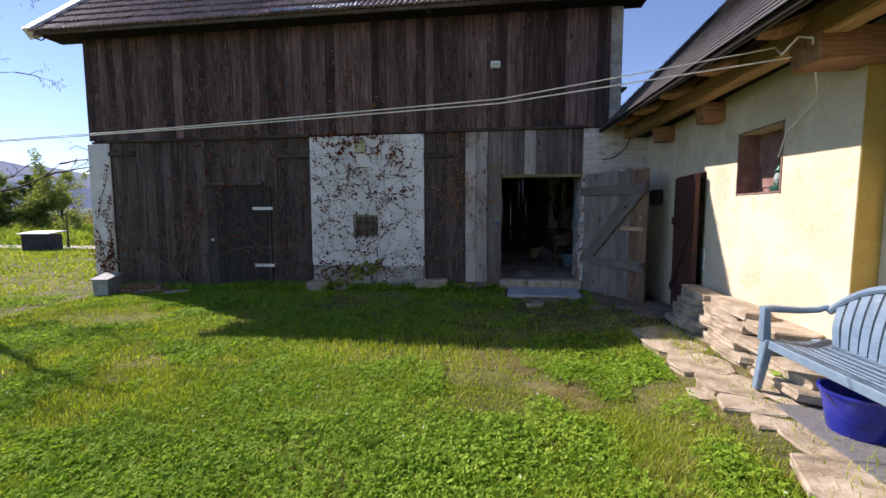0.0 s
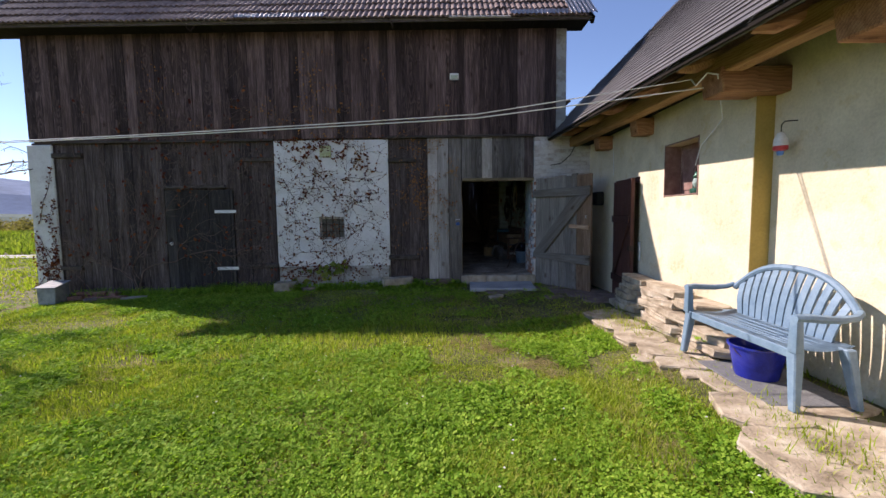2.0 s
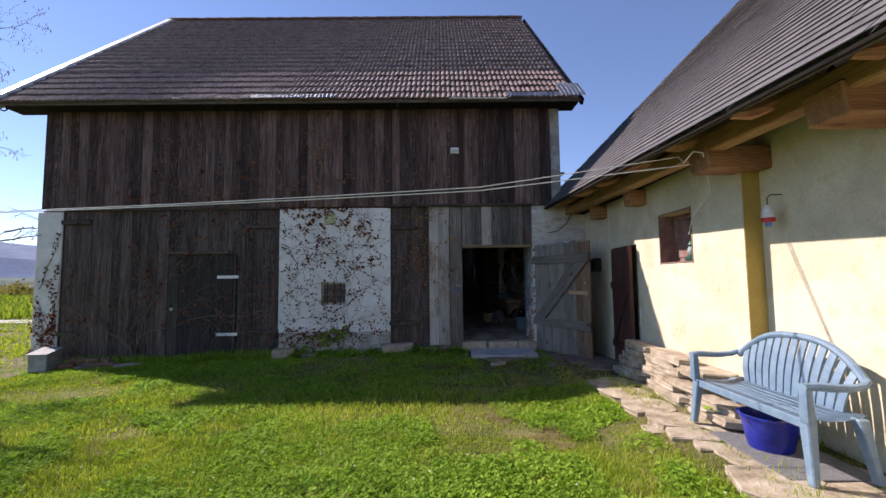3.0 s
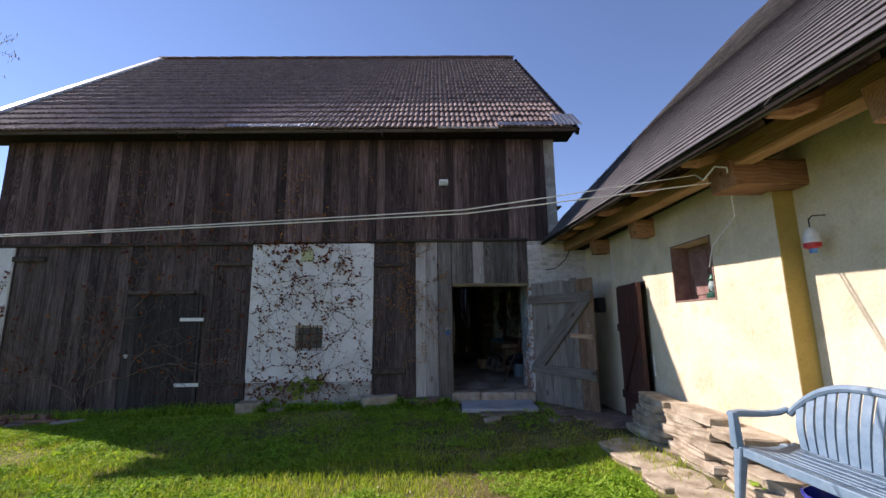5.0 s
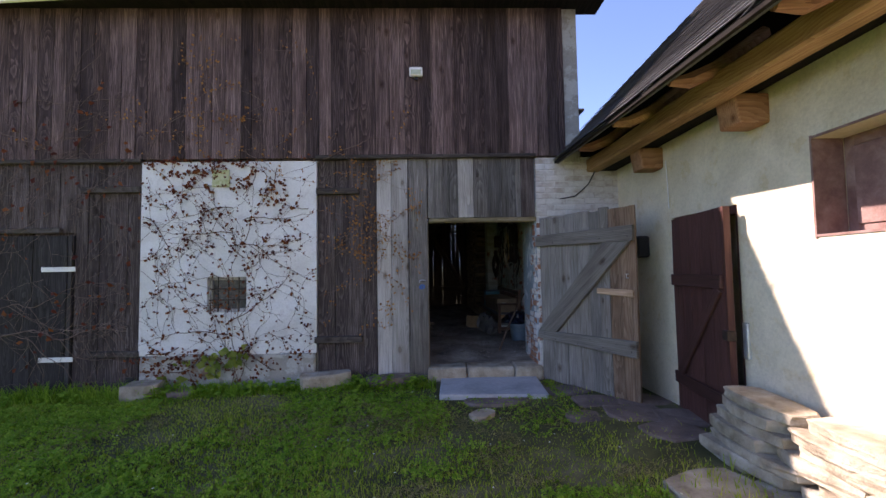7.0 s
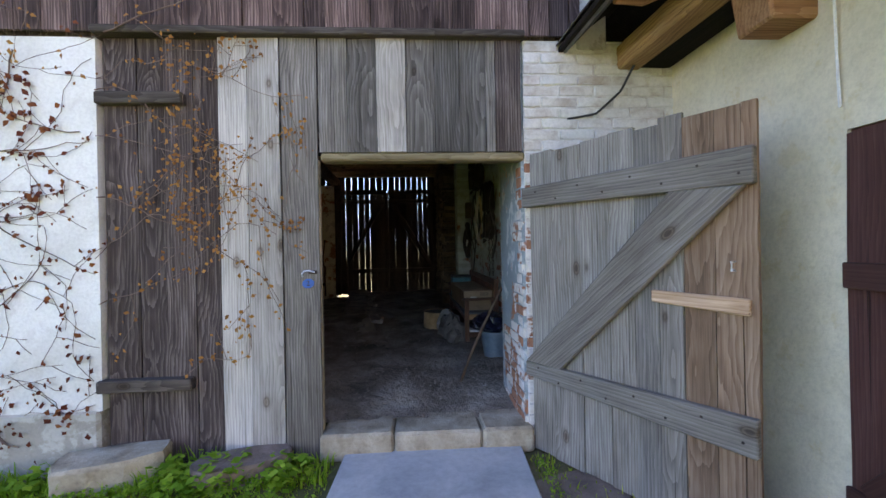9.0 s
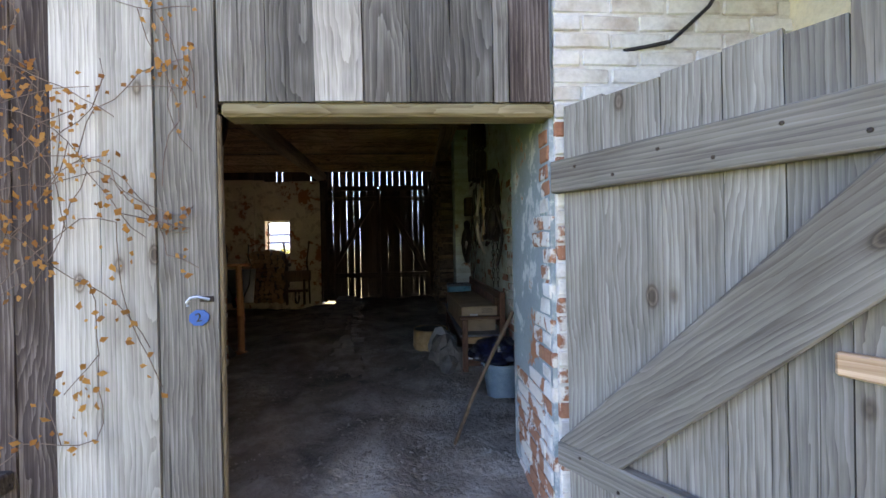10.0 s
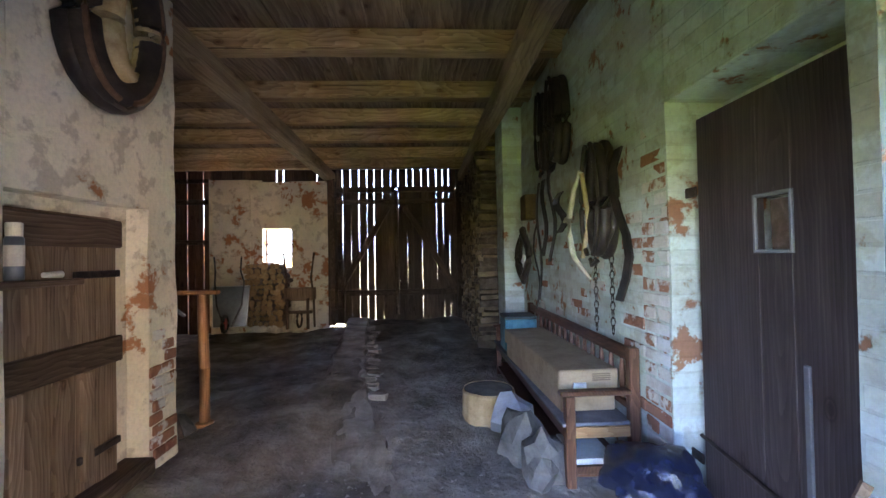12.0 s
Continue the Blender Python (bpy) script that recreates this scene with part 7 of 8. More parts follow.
creeper("tall bare creeper stems climbing dark boards", [(-6.45, 0.0, 1.8, 1.0), (-6.4, 0.0, 1.55, 1.2), (-6.42, 0.0, 1.4, 1.2), (-6.38, 0.0, 1.2, 1.2), (-7.3, 0.0, 1.6, 1.0)], (-7.9, -3.7, 0.0, 4.9), F - 0.05, 10, 260, M["vine_leaf"], 0.011, 3.6)
creeper("thin bare creeper on dark upper boards", [(-3.5, 2.95, 1.9, 0.8), (-2.4, 2.95, 1.2, 0.7), (-1.8, 2.95, 0.9, 0.7), (-4.6, 3.0, 2.4, 0.9), (-1.3, 2.95, 0.4, 0.5), (-5.6, 3.4, 2.0, 0.8)], (-8.2, -0.2, 2.9, 4.7), F - 0.075, 11, 420, M["vine_orange"], 0.006, 2.2, leaf_size=0.014)
creeper("bare creeper with orange brown leaves on grey boards", [(-1.4, 2.3, 0.2, 0.6), (-1.4, 1.9, 0.35, 0.6), (-1.42, 1.5, 0.6, 0.6), (-1.4, 2.6, -0.1, 0.5), (-1.2, 2.8, -0.3, 0.5), (-1.4, 1.2, 0.3, 0.5)], (-1.5, -0.05, 1.0, 2.96), F - 0.024, 12, 620, M["vine_orange"], 0.004, 2.4, leaf_size=0.0125)

# ---- low weeds at the barn foot ----
def weed_clump(x, y, seed, n, label, r=0.16, h=0.16):
    rs = np.random.RandomState(seed)
    a, d = rs.rand(n) * 6.28, r * np.sqrt(rs.rand(n))
    c = np.stack([d * np.cos(a), d * np.sin(a), h * (0.2 + 0.8 * rs.rand(n))], 1)
    s = 0.018 + 0.02 * rs.rand(n)
    th = rs.rand(n) * 6.28
    u = np.stack([np.cos(th), np.sin(th), rs.rand(n) - 0.4], 1) * s[:, None]
    v = np.stack([-np.sin(th), np.cos(th), rs.rand(n) - 0.5], 1) * s[:, None] * 0.8
    verts = np.stack([c - u, c - v, c + u, c + v], 1).reshape(-1, 3)
    base = (np.arange(n) * 4)[:, None]
    tris = np.concatenate([base + np.array([[0, 1, 2]]), base + np.array([[0, 2, 3]])], 1).reshape(-1, 3)
    ob = new("weed_clump", raw_mesh("weed_clump", verts, tris, M["clover"]))
    ob.location = (x, y, ground_height(x, y) - 0.02)
    tagged(ob, label, "weed", "weeds at the barn foot", "stuff")


for i, (x, n, r) in enumerate(((-3.15, 130, 0.2), (-2.6, 120, 0.2), (-2.1, 90, 0.16), (-1.7, 90, 0.16), (-0.75, 200, 0.24), (-0.55, 160, 0.2), (-0.15, 120, 0.16), (-4.2, 60, 0.14), (-4.9, 60, 0.14), (-5.3, 50, 0.14))):
    weed_clump(x, 7.5, i, n, "low green weeds at the foot of the barn", r)
weed_clump(2.3, 3.62, 90, 150, "low green weeds beside the stone stack", 0.2, 0.18)
weed_clump(2.25, 3.45, 91, 120, "low green weeds beside the stone stack", 0.16, 0.2)
daisy = leaf_material("daisy", (0.6, 0.6, 0.55), (0.7, 0.7, 0.66), (0.75, 0.75, 0.7), through_light=0.2)
rs = np.random.RandomState(71)
k = 130
x, y = -6.5 + 8.2 * rs.rand(k), 1.0 + 6.2 * rs.rand(k)
z = height_array(x, y) + 0.06
c = np.stack([x, y, z], 1)
verts = np.stack([c + np.array([0.009 * math.cos(a), 0.009 * math.sin(a), 0.003 * math.sin(2 * a)]) for a in (0, 1.05, 2.1, 3.14, 4.2, 5.24)], 1).reshape(-1, 3)
base = (np.arange(k) * 6)[:, None]
tris = np.concatenate([base + np.array([[0, i, i + 1]]) for i in (1, 2, 3, 4)], 1).reshape(-1, 3)
tagged(new("daisies", raw_mesh("daisies", verts, tris, daisy)), "tiny white daisies in the lawn", "flower", kind="stuff")

# ---- beyond the yard: kennel, path, meadow, bushes, hills ----
kennel = thing("kennel", "small grey wooden kennel with a pale sheet roof", "kennel", pose(-20.4, 16.3, -0.12, 0, 0, 12))
M["kennel_grey"] = mottled("kennel_grey", (0.022, 0.024, 0.028), (0.04, 0.042, 0.048), (0.07, 0.072, 0.08), 6)
part("body", bevel(boxes((-0.55, 0.55, -0.4, 0.4, 0, 0.72)), 0.01), M["kennel_grey"], kennel)
bm = bmesh.new()
vs = box(bm, -0.68, 0.68, -0.52, 0.5, 0.73, 0.77)
for v in vs:
    v.co.z += 0.1 if v.co.y > 0 else 0
part("roof", bm, mottled("sheet_pale", (0.3, 0.33, 0.36), (0.42, 0.45, 0.48), (0.5, 0.52, 0.55), 5, 0.5), kennel, "pale sheet roof")
gravel = setting("gravel_path", rough_up(boxes((-60, -8.6, 16.9, 18.4, -0.2, -0.085)), 0.01), mottled("gravel_pale", (0.38, 0.36, 0.32), (0.5, 0.48, 0.44), (0.58, 0.56, 0.52), 4, 0.95, 0.6, 0.02), "pale gravel track beside the meadow", "path")
blades(60000, (-60.0, -8.0, 18.6, 52.0), 51, 0.2, 0.6, 0.04, leaf_material("meadow", (0.1, 0.17, 0.02), (0.19, 0.28, 0.035), (0.3, 0.34, 0.08), patch=0.15), "meadow_grass", "tall yellow green meadow grass", "meadow", lawn=False)
M["twig"] = mottled("twig", (0.04, 0.032, 0.028), (0.08, 0.062, 0.052), (0.13, 0.1, 0.085), 9, 0.9)
# leaf_far greens lightened and blued a little for distance haze
M["leaf_far"] = leaf_material("leaf_far", (0.05, 0.085, 0.035), (0.085, 0.13, 0.05), (0.13, 0.18, 0.07), patch=0.4)
M["leaf_spring"] = leaf_material("leaf_spring", (0.112, 0.16, 0.048), (0.208, 0.256, 0.08), (0.32, 0.368, 0.128), patch=0.4)
M["catkin"] = leaf_material("catkin", (0.05, 0.04, 0.02), (0.09, 0.07, 0.035), (0.15, 0.12, 0.05), patch=3)


def leafy(name, centre_list, n, size, mat, parent, seed, droop=0.0):
    """Many small leaves gathered round the tips of a crown."""
    rs = np.random.RandomState(seed)
    cl = np.array([(c.x, c.y, c.z, r) for c, r in centre_list])
    pick = rs.randint(0, len(cl), n)
    d = rs.normal(size=(n, 3))
    d /= np.linalg.norm(d, axis=1)[:, None]
    c = cl[pick, :3] + d * (cl[pick, 3] * rs.rand(n) ** 0.6)[:, None]
    u, v = rs.normal(size=(n, 3)), rs.normal(size=(n, 3))
    if droop:
        u = u * 0.25 + np.array([0, 0, -droop])
    u /= np.linalg.norm(u, axis=1)[:, None]
    v /= np.linalg.norm(v, axis=1)[:, None]
    s = (size * (0.6 + 0.8 * rs.rand(n)))[:, None]
    wd = 0.22 if droop else 0.6
    verts = np.stack([c - u * s, c - v * s * wd, c + u * s, c + v * s * wd], 1).reshape(-1, 3)
    base = (np.arange(n) * 4)[:, None]
    tris = np.concatenate([base + np.array([[0, 1, 2]]), base + np.array([[0, 2, 3]])], 1).reshape(-1, 3)
    ob = new(name, raw_mesh(name, verts, tris, mat))
    ob.parent = parent
    return ob


def tree(m, h, r, seed, label, leaf, n, size, limbs=9, start_at=0.3, lean=(0, 0), cr=0.5, droop=0.0, conic=False, bare=False, depth_max=2):
    rnd = random.Random(seed)
    t = thing("tree", label, "tree", m)
    bm = bmesh.new()
    pts = [Vector((lean[0] * f * f * h + 0.12 * rnd.uniform(-1, 1) * f, lean[1] * f * f * h + 0.12 * rnd.uniform(-1, 1) * f, h * f)) for f in [k / 7 for k in range(8)]]
    tube(bm, pts, [r * (1 - 0.85 * k / 7) for k in range(8)], 8)
    tips = []

    def limb(p, d, ln, rr, depth):
        q = [p]
        n_ = 6
        for i in range(n_):
            d = (d + Vector((rnd.gauss(0, 0.16), rnd.gauss(0, 0.16), rnd.gauss(0.04 if not droop else -0.02, 0.12)))).normalized()
            q.append(q[-1] + d * ln / n_)
            if depth < depth_max and i > 0 and rnd.random() < 0.75:
                dd = (d + Vector((rnd.gauss(0, 0.7), rnd.gauss(0, 0.7), rnd.gauss(0, 0.5)))).normalized()
                limb(q[-1], dd, ln * rnd.uniform(0.35, 0.6), rr * 0.5, depth + 1)
            if depth >= 1:
                tips.append((q[-1].copy(), cr * rnd.uniform(0.5, 1.0)))
        tube(bm, q, [rr * (1 - 0.85 * i / n_) for i in range(n_ + 1)], 5)
        tips.append((q[-1].copy(), cr))

    for i in range(limbs):
        f = start_at + (0.97 - start_at) * (i + rnd.random() * 0.6) / limbs
        k = min(6, int(f * 7))
        p = pts[k].lerp(pts[k + 1], f * 7 - k)
        a = i * 2.4 + rnd.uniform(-0.4, 0.4)
        ln = h * (0.34 * (1.05 - f) / 0.7 if conic else 0.36 * rnd.uniform(0.6, 1.1))
        limb(p, Vector((math.cos(a), math.sin(a), 0.05 if conic else rnd.uniform(0.25, 0.9))).normalized(), ln, r * 0.42 * (1.1 - f), 0)
    part("trunk", bm, M["twig"], t)
    if n:
        tagged(leafy("crown", tips, n, size, leaf, t, seed, droop), kind="stuff")
    return t


tree(pose(-9.9, 5.9, -0.12, 0, 0, 20), 6.2, 0.12, 4, "sparse yard tree with hanging spring catkins", M["catkin"], 3000, 0.035, 16, 0.24, (0.05, 0.02), 0.1, 1.0, depth_max=3)
rnd = random.Random(55)
tree(pose(-44.5, 35, -0.3), 5.6, 0.16, 61, "dark conifer beyond the meadow", M["leaf_far"], 5000, 0.14, 30, 0.1, conic=True, cr=0.25)
tree(pose(-40.8, 34.5, -0.3), 5.4, 0.16, 62, "leafing broad tree beyond the meadow", M["leaf_spring"], 7000, 0.1, 16, 0.12, cr=0.6)
tree(pose(-42.6, 34, -0.3), 3.2, 0.1, 63, "leafing bush beyond the meadow", M["leaf_spring"], 5000, 0.1, 12, 0.08, cr=0.6)
tree(pose(-47.5, 34, -0.3), 4.0, 0.14, 64, "green tree beyond the meadow", M["leaf_spring"], 7000, 0.12, 14, 0.08, cr=0.8)
tree(pose(-51, 35, -0.3), 5.0, 0.14, 65, "green tree beyond the meadow", M["leaf_far"], 7000, 0.14, 14, 0.08, cr=0.9)
tree(pose(-20.3, 17.3, -0.12), 1.6, 0.03, 67, "young staked tree beside the track", M["leaf_spring"], 260, 0.05, 9, 0.3, cr=0.2)
tagged(part("stake", tube(bmesh.new(), [(-20.1, 17.2, -0.15), (-20.1, 17.2, 1.5)], 0.035, 7), M["twig"]), "dark wooden stake beside a young tree", "stake")
weed_clump(-22.2, 16.2, 95, 400, "brown grassy tussock near the kennel", 0.35, 0.4)
# scrub and a far row of woods
rs = np.random.RandomState(5)
far = new("far_scrub")
tagged(far, "brown and green scrub along the meadow's far edge", "scrub", kind="stuff")
cl = [(Vector((-75 + 65 * rs.rand(), 44 + 12 * rs.rand(), 0.3 + 0.9 * rs.rand())), 1.0) for _ in range(140)]
leafy("scrub", cl, 16000, 0.16, leaf_material("scrub", (0.1, 0.09, 0.035), (0.17, 0.15, 0.06), (0.22, 0.2, 0.09), patch=0.2), far, 6)


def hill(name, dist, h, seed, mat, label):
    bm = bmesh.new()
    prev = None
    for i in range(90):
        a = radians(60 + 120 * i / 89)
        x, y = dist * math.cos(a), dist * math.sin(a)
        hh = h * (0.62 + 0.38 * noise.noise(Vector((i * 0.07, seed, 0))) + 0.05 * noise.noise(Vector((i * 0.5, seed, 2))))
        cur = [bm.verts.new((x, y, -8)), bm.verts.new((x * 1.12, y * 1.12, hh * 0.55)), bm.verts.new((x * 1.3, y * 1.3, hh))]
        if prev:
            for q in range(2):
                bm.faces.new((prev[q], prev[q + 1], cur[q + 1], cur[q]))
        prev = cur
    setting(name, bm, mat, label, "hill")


# Distance haze is put into the hills' blue colour
hill("backdrop_hills", 1500, 225, 2.0, mottled("hill_haze", (0.1, 0.15, 0.24), (0.13, 0.19, 0.3), (0.17, 0.23, 0.33), 0.006, 1.0, 0, 0.1, per_object=False), "long wooded hills on the horizon, haze put into their blue")
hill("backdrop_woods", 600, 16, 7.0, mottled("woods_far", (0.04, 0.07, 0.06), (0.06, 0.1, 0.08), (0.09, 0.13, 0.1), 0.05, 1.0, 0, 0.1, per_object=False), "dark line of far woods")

# ---- barn roof tiles ----
ROOF_A = math.atan2(RIDGE_Z - EAVE_Z, RIDGE_Y - EAVE_Y)
SLOPE = math.hypot(RIDGE_Z - EAVE_Z, RIDGE_Y - EAVE_Y)
TW, ROWS_N = 0.2, 21
TE = SLOPE / ROWS_N
tile_bm = bmesh.new()
prof = [(0.0, 0.0), (0.12, 0.02), (0.25, 0.03), (0.38, 0.02), (0.5, 0.0), (0.62, 0.02), (0.75, 0.03), (0.88, 0.02), (1.0, 0.0)]
lo = [tile_bm.verts.new((u * TW, -0.02, h + 0.038)) for u, h in prof]
hi = [tile_bm.verts.new((u * TW, TE + 0.03, h + 0.004)) for u, h in prof]
un = [tile_bm.verts.new((u * TW, -0.02, h * 0.9 + 0.012)) for u, h in prof]
for k in range(8):
    tile_bm.faces.new((lo[k], lo[k + 1], hi[k + 1], hi[k]))
    tile_bm.faces.new((un[k], un[k + 1], lo[k + 1], lo[k]))
tile_me = mesh_of("tile", tile_bm, M["tile"])
for p in tile_me.polygons:
    p.use_smooth = False
tv = np.array([v.co[:] for v in tile_me.vertices])
tf = np.array([t.vertices[:] for t in (tile_me.calc_loop_triangles(), tile_me.loop_triangles)[1]])
roof_m = Matrix.Translation((0, EAVE_Y, EAVE_Z)) @ Matrix.Rotation(ROOF_A, 4, "X")
rnd = random.Random(42)
all_v, all_f, base = [], [], 0
R4 = np.array(roof_m)
cols = int(11.3 / TW)
for r in range(ROWS_N):
    for c in range(cols):
        x = -8.95 + c * TW
        dz, dv, tilt = rnd.uniform(-0.004, 0.006), rnd.uniform(-0.012, 0.012), rnd.uniform(-0.6, 0.6)
        if 1 <= r <= 2 and c > 42 and rnd.random() < 0.4:
            dv -= rnd.uniform(0.02, 0.07)
        m = Matrix.Translation((x, r * TE + dv, dz)) @ Matrix.Rotation(radians(tilt), 4, "Z")
        if r < 5:
            piece("tile", tile_me, roof_deck, roof_m @ m)
        else:
            mm = np.array(roof_m @ m)
            all_v.append(tv @ mm[:3, :3].T + mm[:3, 3])
            all_f.append(tf + base)
            base += len(tv)
M["tile_joined"] = M["tile"].copy()
nt = M["tile_joined"].node_tree
for n in list(nt.nodes):
    if n.bl_idname == "ShaderNodeObjectInfo":
        g = nt.nodes.new("ShaderNodeNewGeometry")
        for l in list(n.outputs["Random"].links):
            nt.links.new(g.outputs["Random Per Island"], l.to_socket)
ob = new("tile_field", raw_mesh("tile_field", np.concatenate(all_v), np.concatenate(all_f), M["tile_joined"]))
ob.parent = roof_deck
tagged(ob, "upper rows of brown roof tiles", kind="stuff")
bm = bmesh.new()
for k in range(8):
    a = math.pi * k / 7
    bm.verts.new((-0.01, 0.13 * math.cos(a), 0.09 * math.sin(a)))
    bm.verts.new((0.4, 0.12 * math.cos(a), 0.08 * math.sin(a)))
bm.verts.ensure_lookup_table()
for k in range(7):
    bm.faces.new((bm.verts[2 * k], bm.verts[2 * k + 1], bm.verts[2 * k + 3], bm.verts[2 * k + 2]))
ridge_me = mesh_of("ridge_tile", bm, M["tile"])
for i in range(29):
    piece("ridge_tile", ridge_me, roof_deck, pose(-9.0 + i * 0.39, RIDGE_Y, RIDGE_Z + 0.02, 0, rnd.uniform(-1.5, 1.5), rnd.uniform(-1, 1)))
for x, nm, mt in ((-9.02, "barge_board", M["white_paint"]), (2.38, "barge_board", M["soffit_shaded"])):
    part(nm, boxes((x - 0.03, x + (0.14 if x < 0 else 0.02), -0.02, SLOPE, -0.12, 0.095 if x < 0 else 0.0)), mt, roof_deck, "pale sunlit barge board" if x < 0 else "dark barge board", roof_m)
part("eave_batten", bevel(boxes((-8.95, 2.4, 0.01, 0.05, -0.07, 0.0)), 0.006), M["board_grey"], roof_deck, "grey eave batten", roof_m)
part("soffit_board", boxes((-8.95, 2.35, EAVE_Y + 0.06, F + 0.1, EAVE_Z - 0.005, EAVE_Z + 0.02)), M["soffit_shaded"], roof_deck)
# corrugated flashing at the corner and along a stretch of the eave
def corrugated(x0, x1, v0, v1, lift):
    bm = bmesh.new()
    n = int((x1 - x0) / 0.019)
    rows = [[bm.verts.new((x0 + (x1 - x0) * i / n, v, lift + 0.012 * math.sin(i * math.pi / 2))) for i in range(n + 1)] for v in (v0, v1)]
    for i in range(n):
        bm.faces.new((rows[0][i], rows[0][i + 1], rows[1][i + 1], rows[1][i]))
    bmesh.ops.solidify(bm, geom=bm.faces[:], thickness=0.003)
    return bm


part("flashing", corrugated(1.95, 2.42, -0.06, 0.62, 0.085), M["metal"], roof_deck, "shiny corrugated zinc sheet at the roof corner", roof_m, smooth=True)
part("flashing", corrugated(0.9, 1.95, -0.06, 0.12, 0.083), M["metal"], roof_deck, "shiny corrugated zinc strip along the eave", roof_m, smooth=True)
part("flashing", corrugated(-4.0, -2.4, -0.06, 0.1, 0.083), M["metal"], roof_deck, "shiny corrugated zinc strip along the eave", roof_m, smooth=True)
part("loose_batten", bevel(boxes((-0.2, 0.9, -0.07, -0.02, 0.02, 0.05)), 0.005), M["board_pale"], roof_deck, "loose pale batten at the eave", roof_m @ pose(0, 0, 0, 0, 0, -1.5))
for x in (-8.7, -4.8, -1.2):
    part("gutter_hook", tube(bmesh.new(), [(x, EAVE_Y + 0.12, EAVE_Z), (x, EAVE_Y + 0.05, EAVE_Z - 0.1), (x, EAVE_Y - 0.02, EAVE_Z - 0.17), (x, EAVE_Y - 0.12, EAVE_Z - 0.17), (x, EAVE_Y - 0.16, EAVE_Z - 0.1)], 0.012, 6), M["iron"], roof_deck, "empty iron gutter hook")
shed = setting("roof_shed", boxes((2.04, 5.0, 9.5, 13.0, 3.6, 3.75), (2.1, 5.0, 9.6, 13.0, 2.9, 3.6)), M["board_dark"], "dark low shed roof behind the house", "roof")

# ---- house roof strips ----
SE = 0.12
strip_bm = boxes((0, 1.02, -0.012, SE + 0.03, 0.0, 0.007))
for v in strip_bm.verts:
    v.co.z += 0.014 * (1 - max(0, v.co.y) / SE)
strip_me = mesh_of("shingle_strip", strip_bm, M["slate"])
sv = np.array([v.co[:] for v in strip_me.vertices])
strip_me.calc_loop_triangles()
sf = np.array([t.vertices[:] for t in strip_me.loop_triangles])
A = radians(45.5)
tl = math.atan(0.037)
ex = Vector((0, -math.cos(tl), -math.sin(tl)))
ey = Vector((math.cos(A), 0, math.sin(A)))
ez = ex.cross(ey).normalized()
ey = ez.cross(ex).normalized()
hm = Matrix(((ex.x, ey.x, ez.x, 0), (ex.y, ey.y, ez.y, 0), (ex.z, ey.z, ez.z, 0), (0, 0, 0, 1)))
origin = roof_pt(0, 8.25, 0.004)
hm = Matrix.Translation(origin) @ hm
all_v, all_f, base = [], [], 0
rnd = random.Random(17)
for r in range(55):
    off = (r % 3) * 0.34 - 0.6 if r % 7 else rnd.uniform(-0.6, 0)
    for c in range(17):
        x = off + c * 1.03
        if x < 0:
            x0 = 0.0
        else:
            x0 = x
        m = hm @ Matrix.Translation((x0, r * SE + rnd.uniform(-0.005, 0.005), rnd.uniform(0, 0.004))) @ Matrix.Rotation(radians(rnd.uniform(-0.2, 0.2)), 4, "Z")
        if r < 27 and c < 11:
            piece("shingle_strip", strip_me, roof_house, m)
        else:
            mm = np.array(m)
            all_v.append(sv @ mm[:3, :3].T + mm[:3, 3])
            all_f.append(sf + base)
            base += len(sv)
ob = new("shingle_field", raw_mesh("shingle_field", np.concatenate(all_v), np.concatenate(all_f), M["slate"]))
ob.parent = roof_house
tagged(ob, "upper strips of grey roof shingle", kind="stuff")

# ---- bricks at the doorway and inside ----
def brick_mesh(w, h, d, seed, mat):
    bm = boxes((-w / 2, w / 2, 0, d, -h / 2, h / 2))
    bmesh.ops.bevel(bm, geom=bm.edges[:], offset=0.006, segments=1, affect="EDGES")
    return mesh_of("brick", rough_up(bm, 0.0065, 17.0, seed), mat)


white_b = [brick_mesh(0.245, 0.066, 0.03, i, M["white_brick"]) for i in range(4)]
white_h = [brick_mesh(0.118, 0.066, 0.03, i, M["white_brick"]) for i in range(3)]
red_b = [brick_mesh(0.245, 0.066, 0.03, i + 9, M["red_brick"]) for i in range(3)]
red_h = [brick_mesh(0.118, 0.066, 0.03, i + 9, M["red_brick"]) for i in range(3)]
rnd = random.Random(23)
mortar = setting("wall_brick_front", boxes((1.44, 2.52, F - 0.004, F + 0.03, 0.2, 2.965)), M["white_brick"], "white painted brick wall beside the doorway")
z, row = 0.24, 0
while z < 2.95:
    x = 1.437 + (0.0 if row % 2 else -0.127)
    while x < 2.5:
        c = x + 0.125
        if c - 0.12 < 1.43:
            c = 1.437 + 0.06
            me = rnd.choice(white_h if z > 2.1 or rnd.random() < 0.55 else red_h)
        else:
            me = rnd.choice(white_b if z > 2.0 or rnd.random() < 0.75 else red_b)
        piece("brick", me, mortar, pose(c, F - 0.012 + rnd.uniform(-0.004, 0.004), z, 0, 0, rnd.uniform(-1, 1)))
        x += 0.256
    z += 0.0765
    row += 1
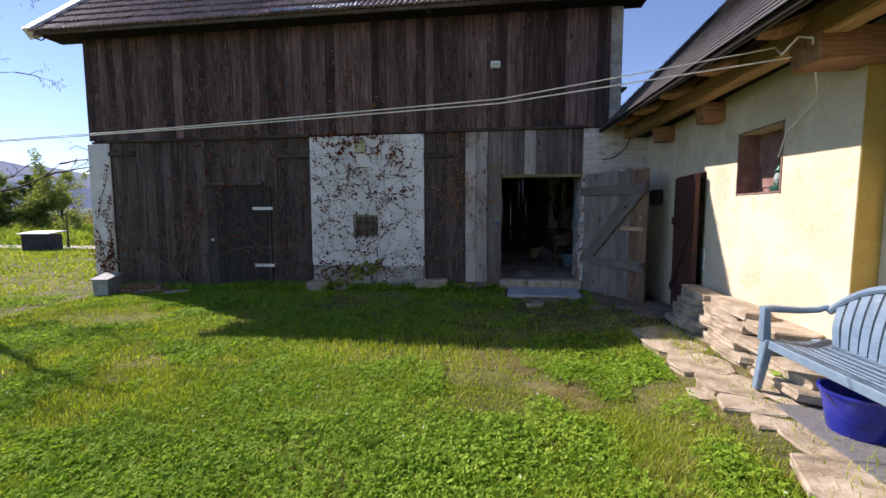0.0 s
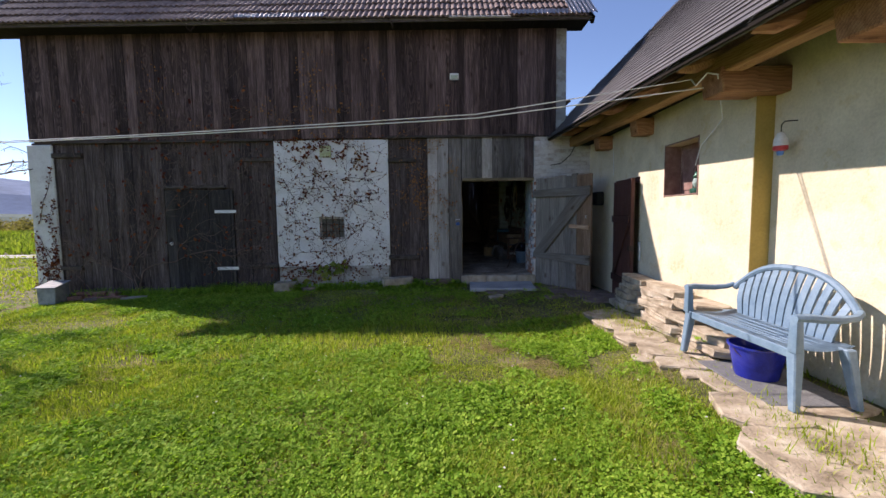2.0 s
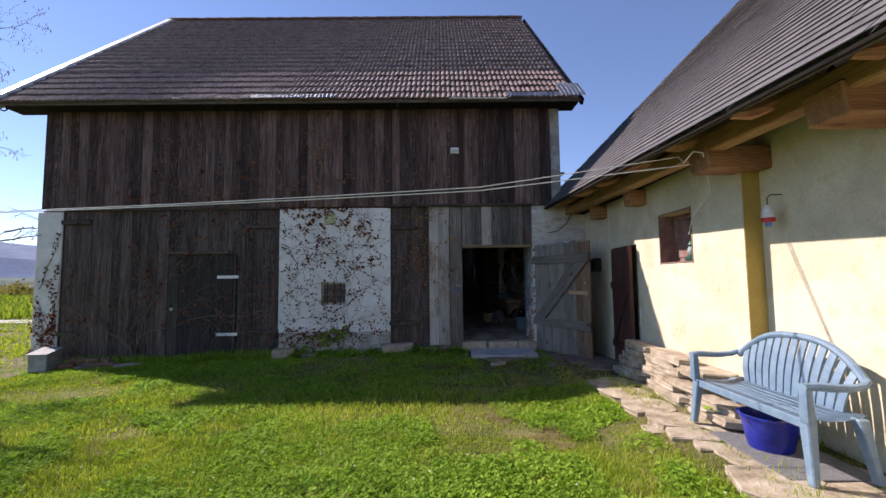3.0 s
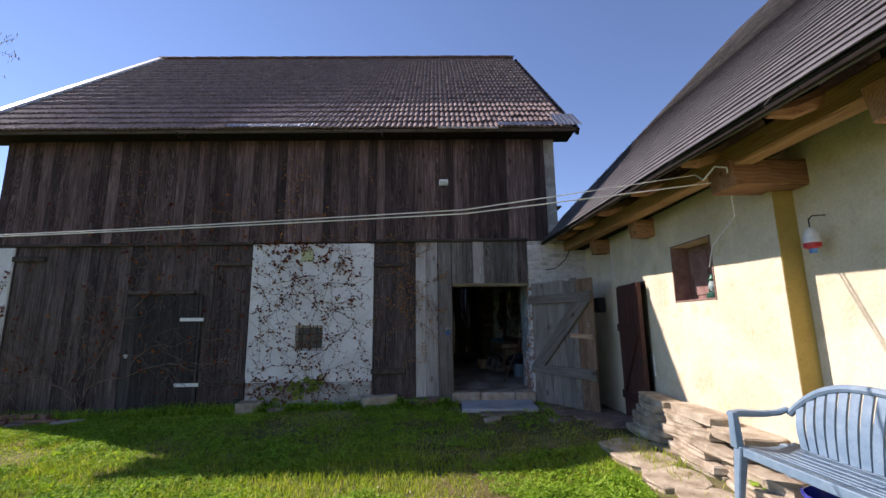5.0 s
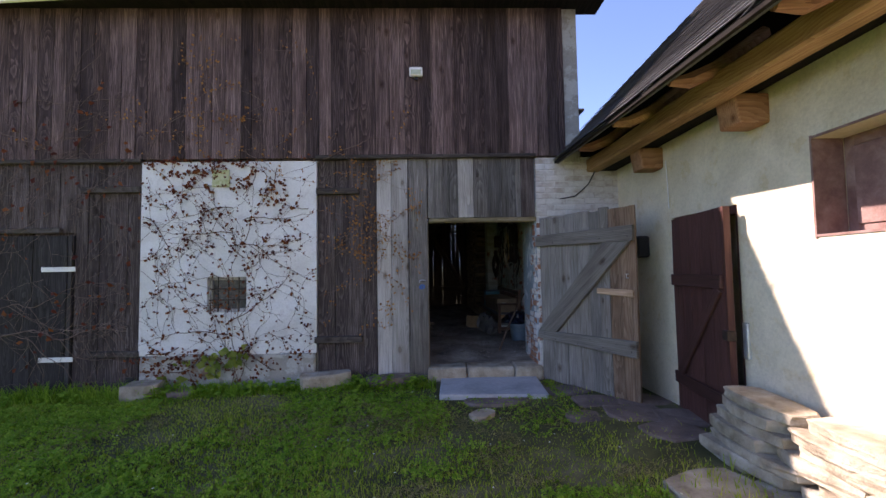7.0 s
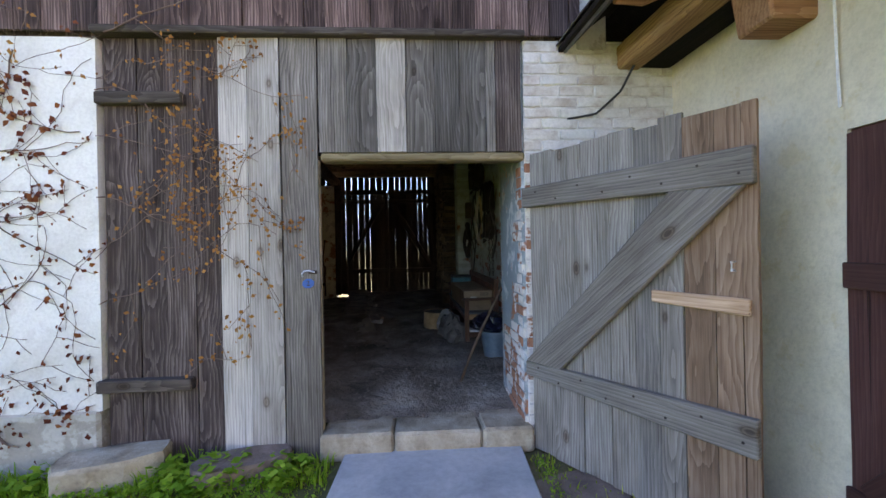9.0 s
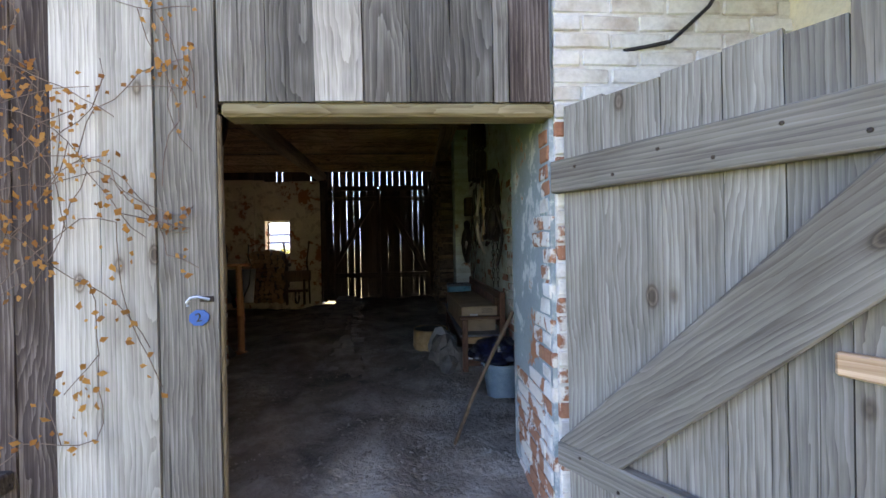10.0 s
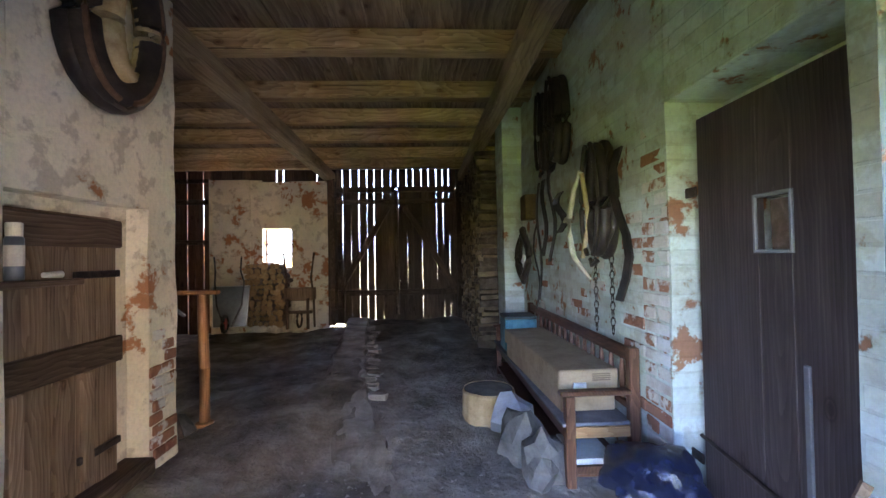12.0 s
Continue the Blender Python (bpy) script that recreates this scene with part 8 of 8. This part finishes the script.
# the reveal of the doorway: bare quoins in peeling plaster
z, row = 0.3, 0
while z < 2.12:
    n = 2 if row % 2 else 1
    y = F + 0.01 + 0.059 + 0.03 * (row % 2)
    me = rnd.choice(red_h if rnd.random() < 0.6 else white_h)
    piece("brick", me, wall_jamb, pose(1.409 + rnd.uniform(0, 0.008), y + rnd.uniform(0, 0.015), z + rnd.uniform(-0.003, 0.003), 0, 0, -90 + rnd.uniform(-1, 1)))
    if rnd.random() < 0.35:
        piece("brick", rnd.choice(red_h), wall_jamb, pose(1.41, y + 0.13, z, 0, 0, -90))
    if z < 0.95:
        for q in range(2):
            if rnd.random() < 0.75:
                piece("brick", rnd.choice(red_b), wall_jamb, pose(1.412, y + 0.2 + 0.256 * q, z, 0, 0, -90))
    z += 0.0765
    row += 1
# edge of the right wall recess
z, row = 0.42, 0
while z < 2.4:
    y = 9.79 + (0.125 if row % 2 else 0.062)
    me = rnd.choice((white_b if row % 2 else white_h) if rnd.random() < 0.6 else (red_b if row % 2 else red_h))
    piece("brick", me, wall_right_c, pose(RX - 0.004 + rnd.uniform(-0.003, 0.004), y, z, 0, 0, -90 + rnd.uniform(-1.5, 1.5)))
    if 0.7 < z < 2.0 and rnd.random() < 0.8:
        piece("brick", rnd.choice(red_b if row % 2 else red_h), wall_right_c, pose(RX - 0.008, y + (0.25 if row % 2 else 0.13), z, 0, 0, -90))
    if rnd.random() < 0.3:
        piece("brick", rnd.choice(red_b), wall_right_c, pose(RX - 0.006, y + 0.5 + rnd.uniform(0, 0.8), z, 0, 0, -90))
    z += 0.0765
    row += 1
for i in range(26):
    z = 0.45 + 0.0765 * rnd.randrange(0, 20)
    y = 10.5 + rnd.uniform(0, 2.2)
    piece("brick", rnd.choice(red_b + red_h), wall_right_c, pose(RX - 0.004, y, z + 0.3, 0, 0, -90))
# foot of the left pier
z, row = 0.42, 0
while z < 1.25:
    for q in range(2):
        if rnd.random() < 0.8 - 0.3 * (z > 1.0):
            piece("brick", rnd.choice(red_h), wall_left_c, pose(LX + 0.012, 10.68 - 0.127 * q - 0.03 * (row % 2), z, 0, 0, 90 + rnd.uniform(-2, 2)))
    z += 0.0765
    row += 1
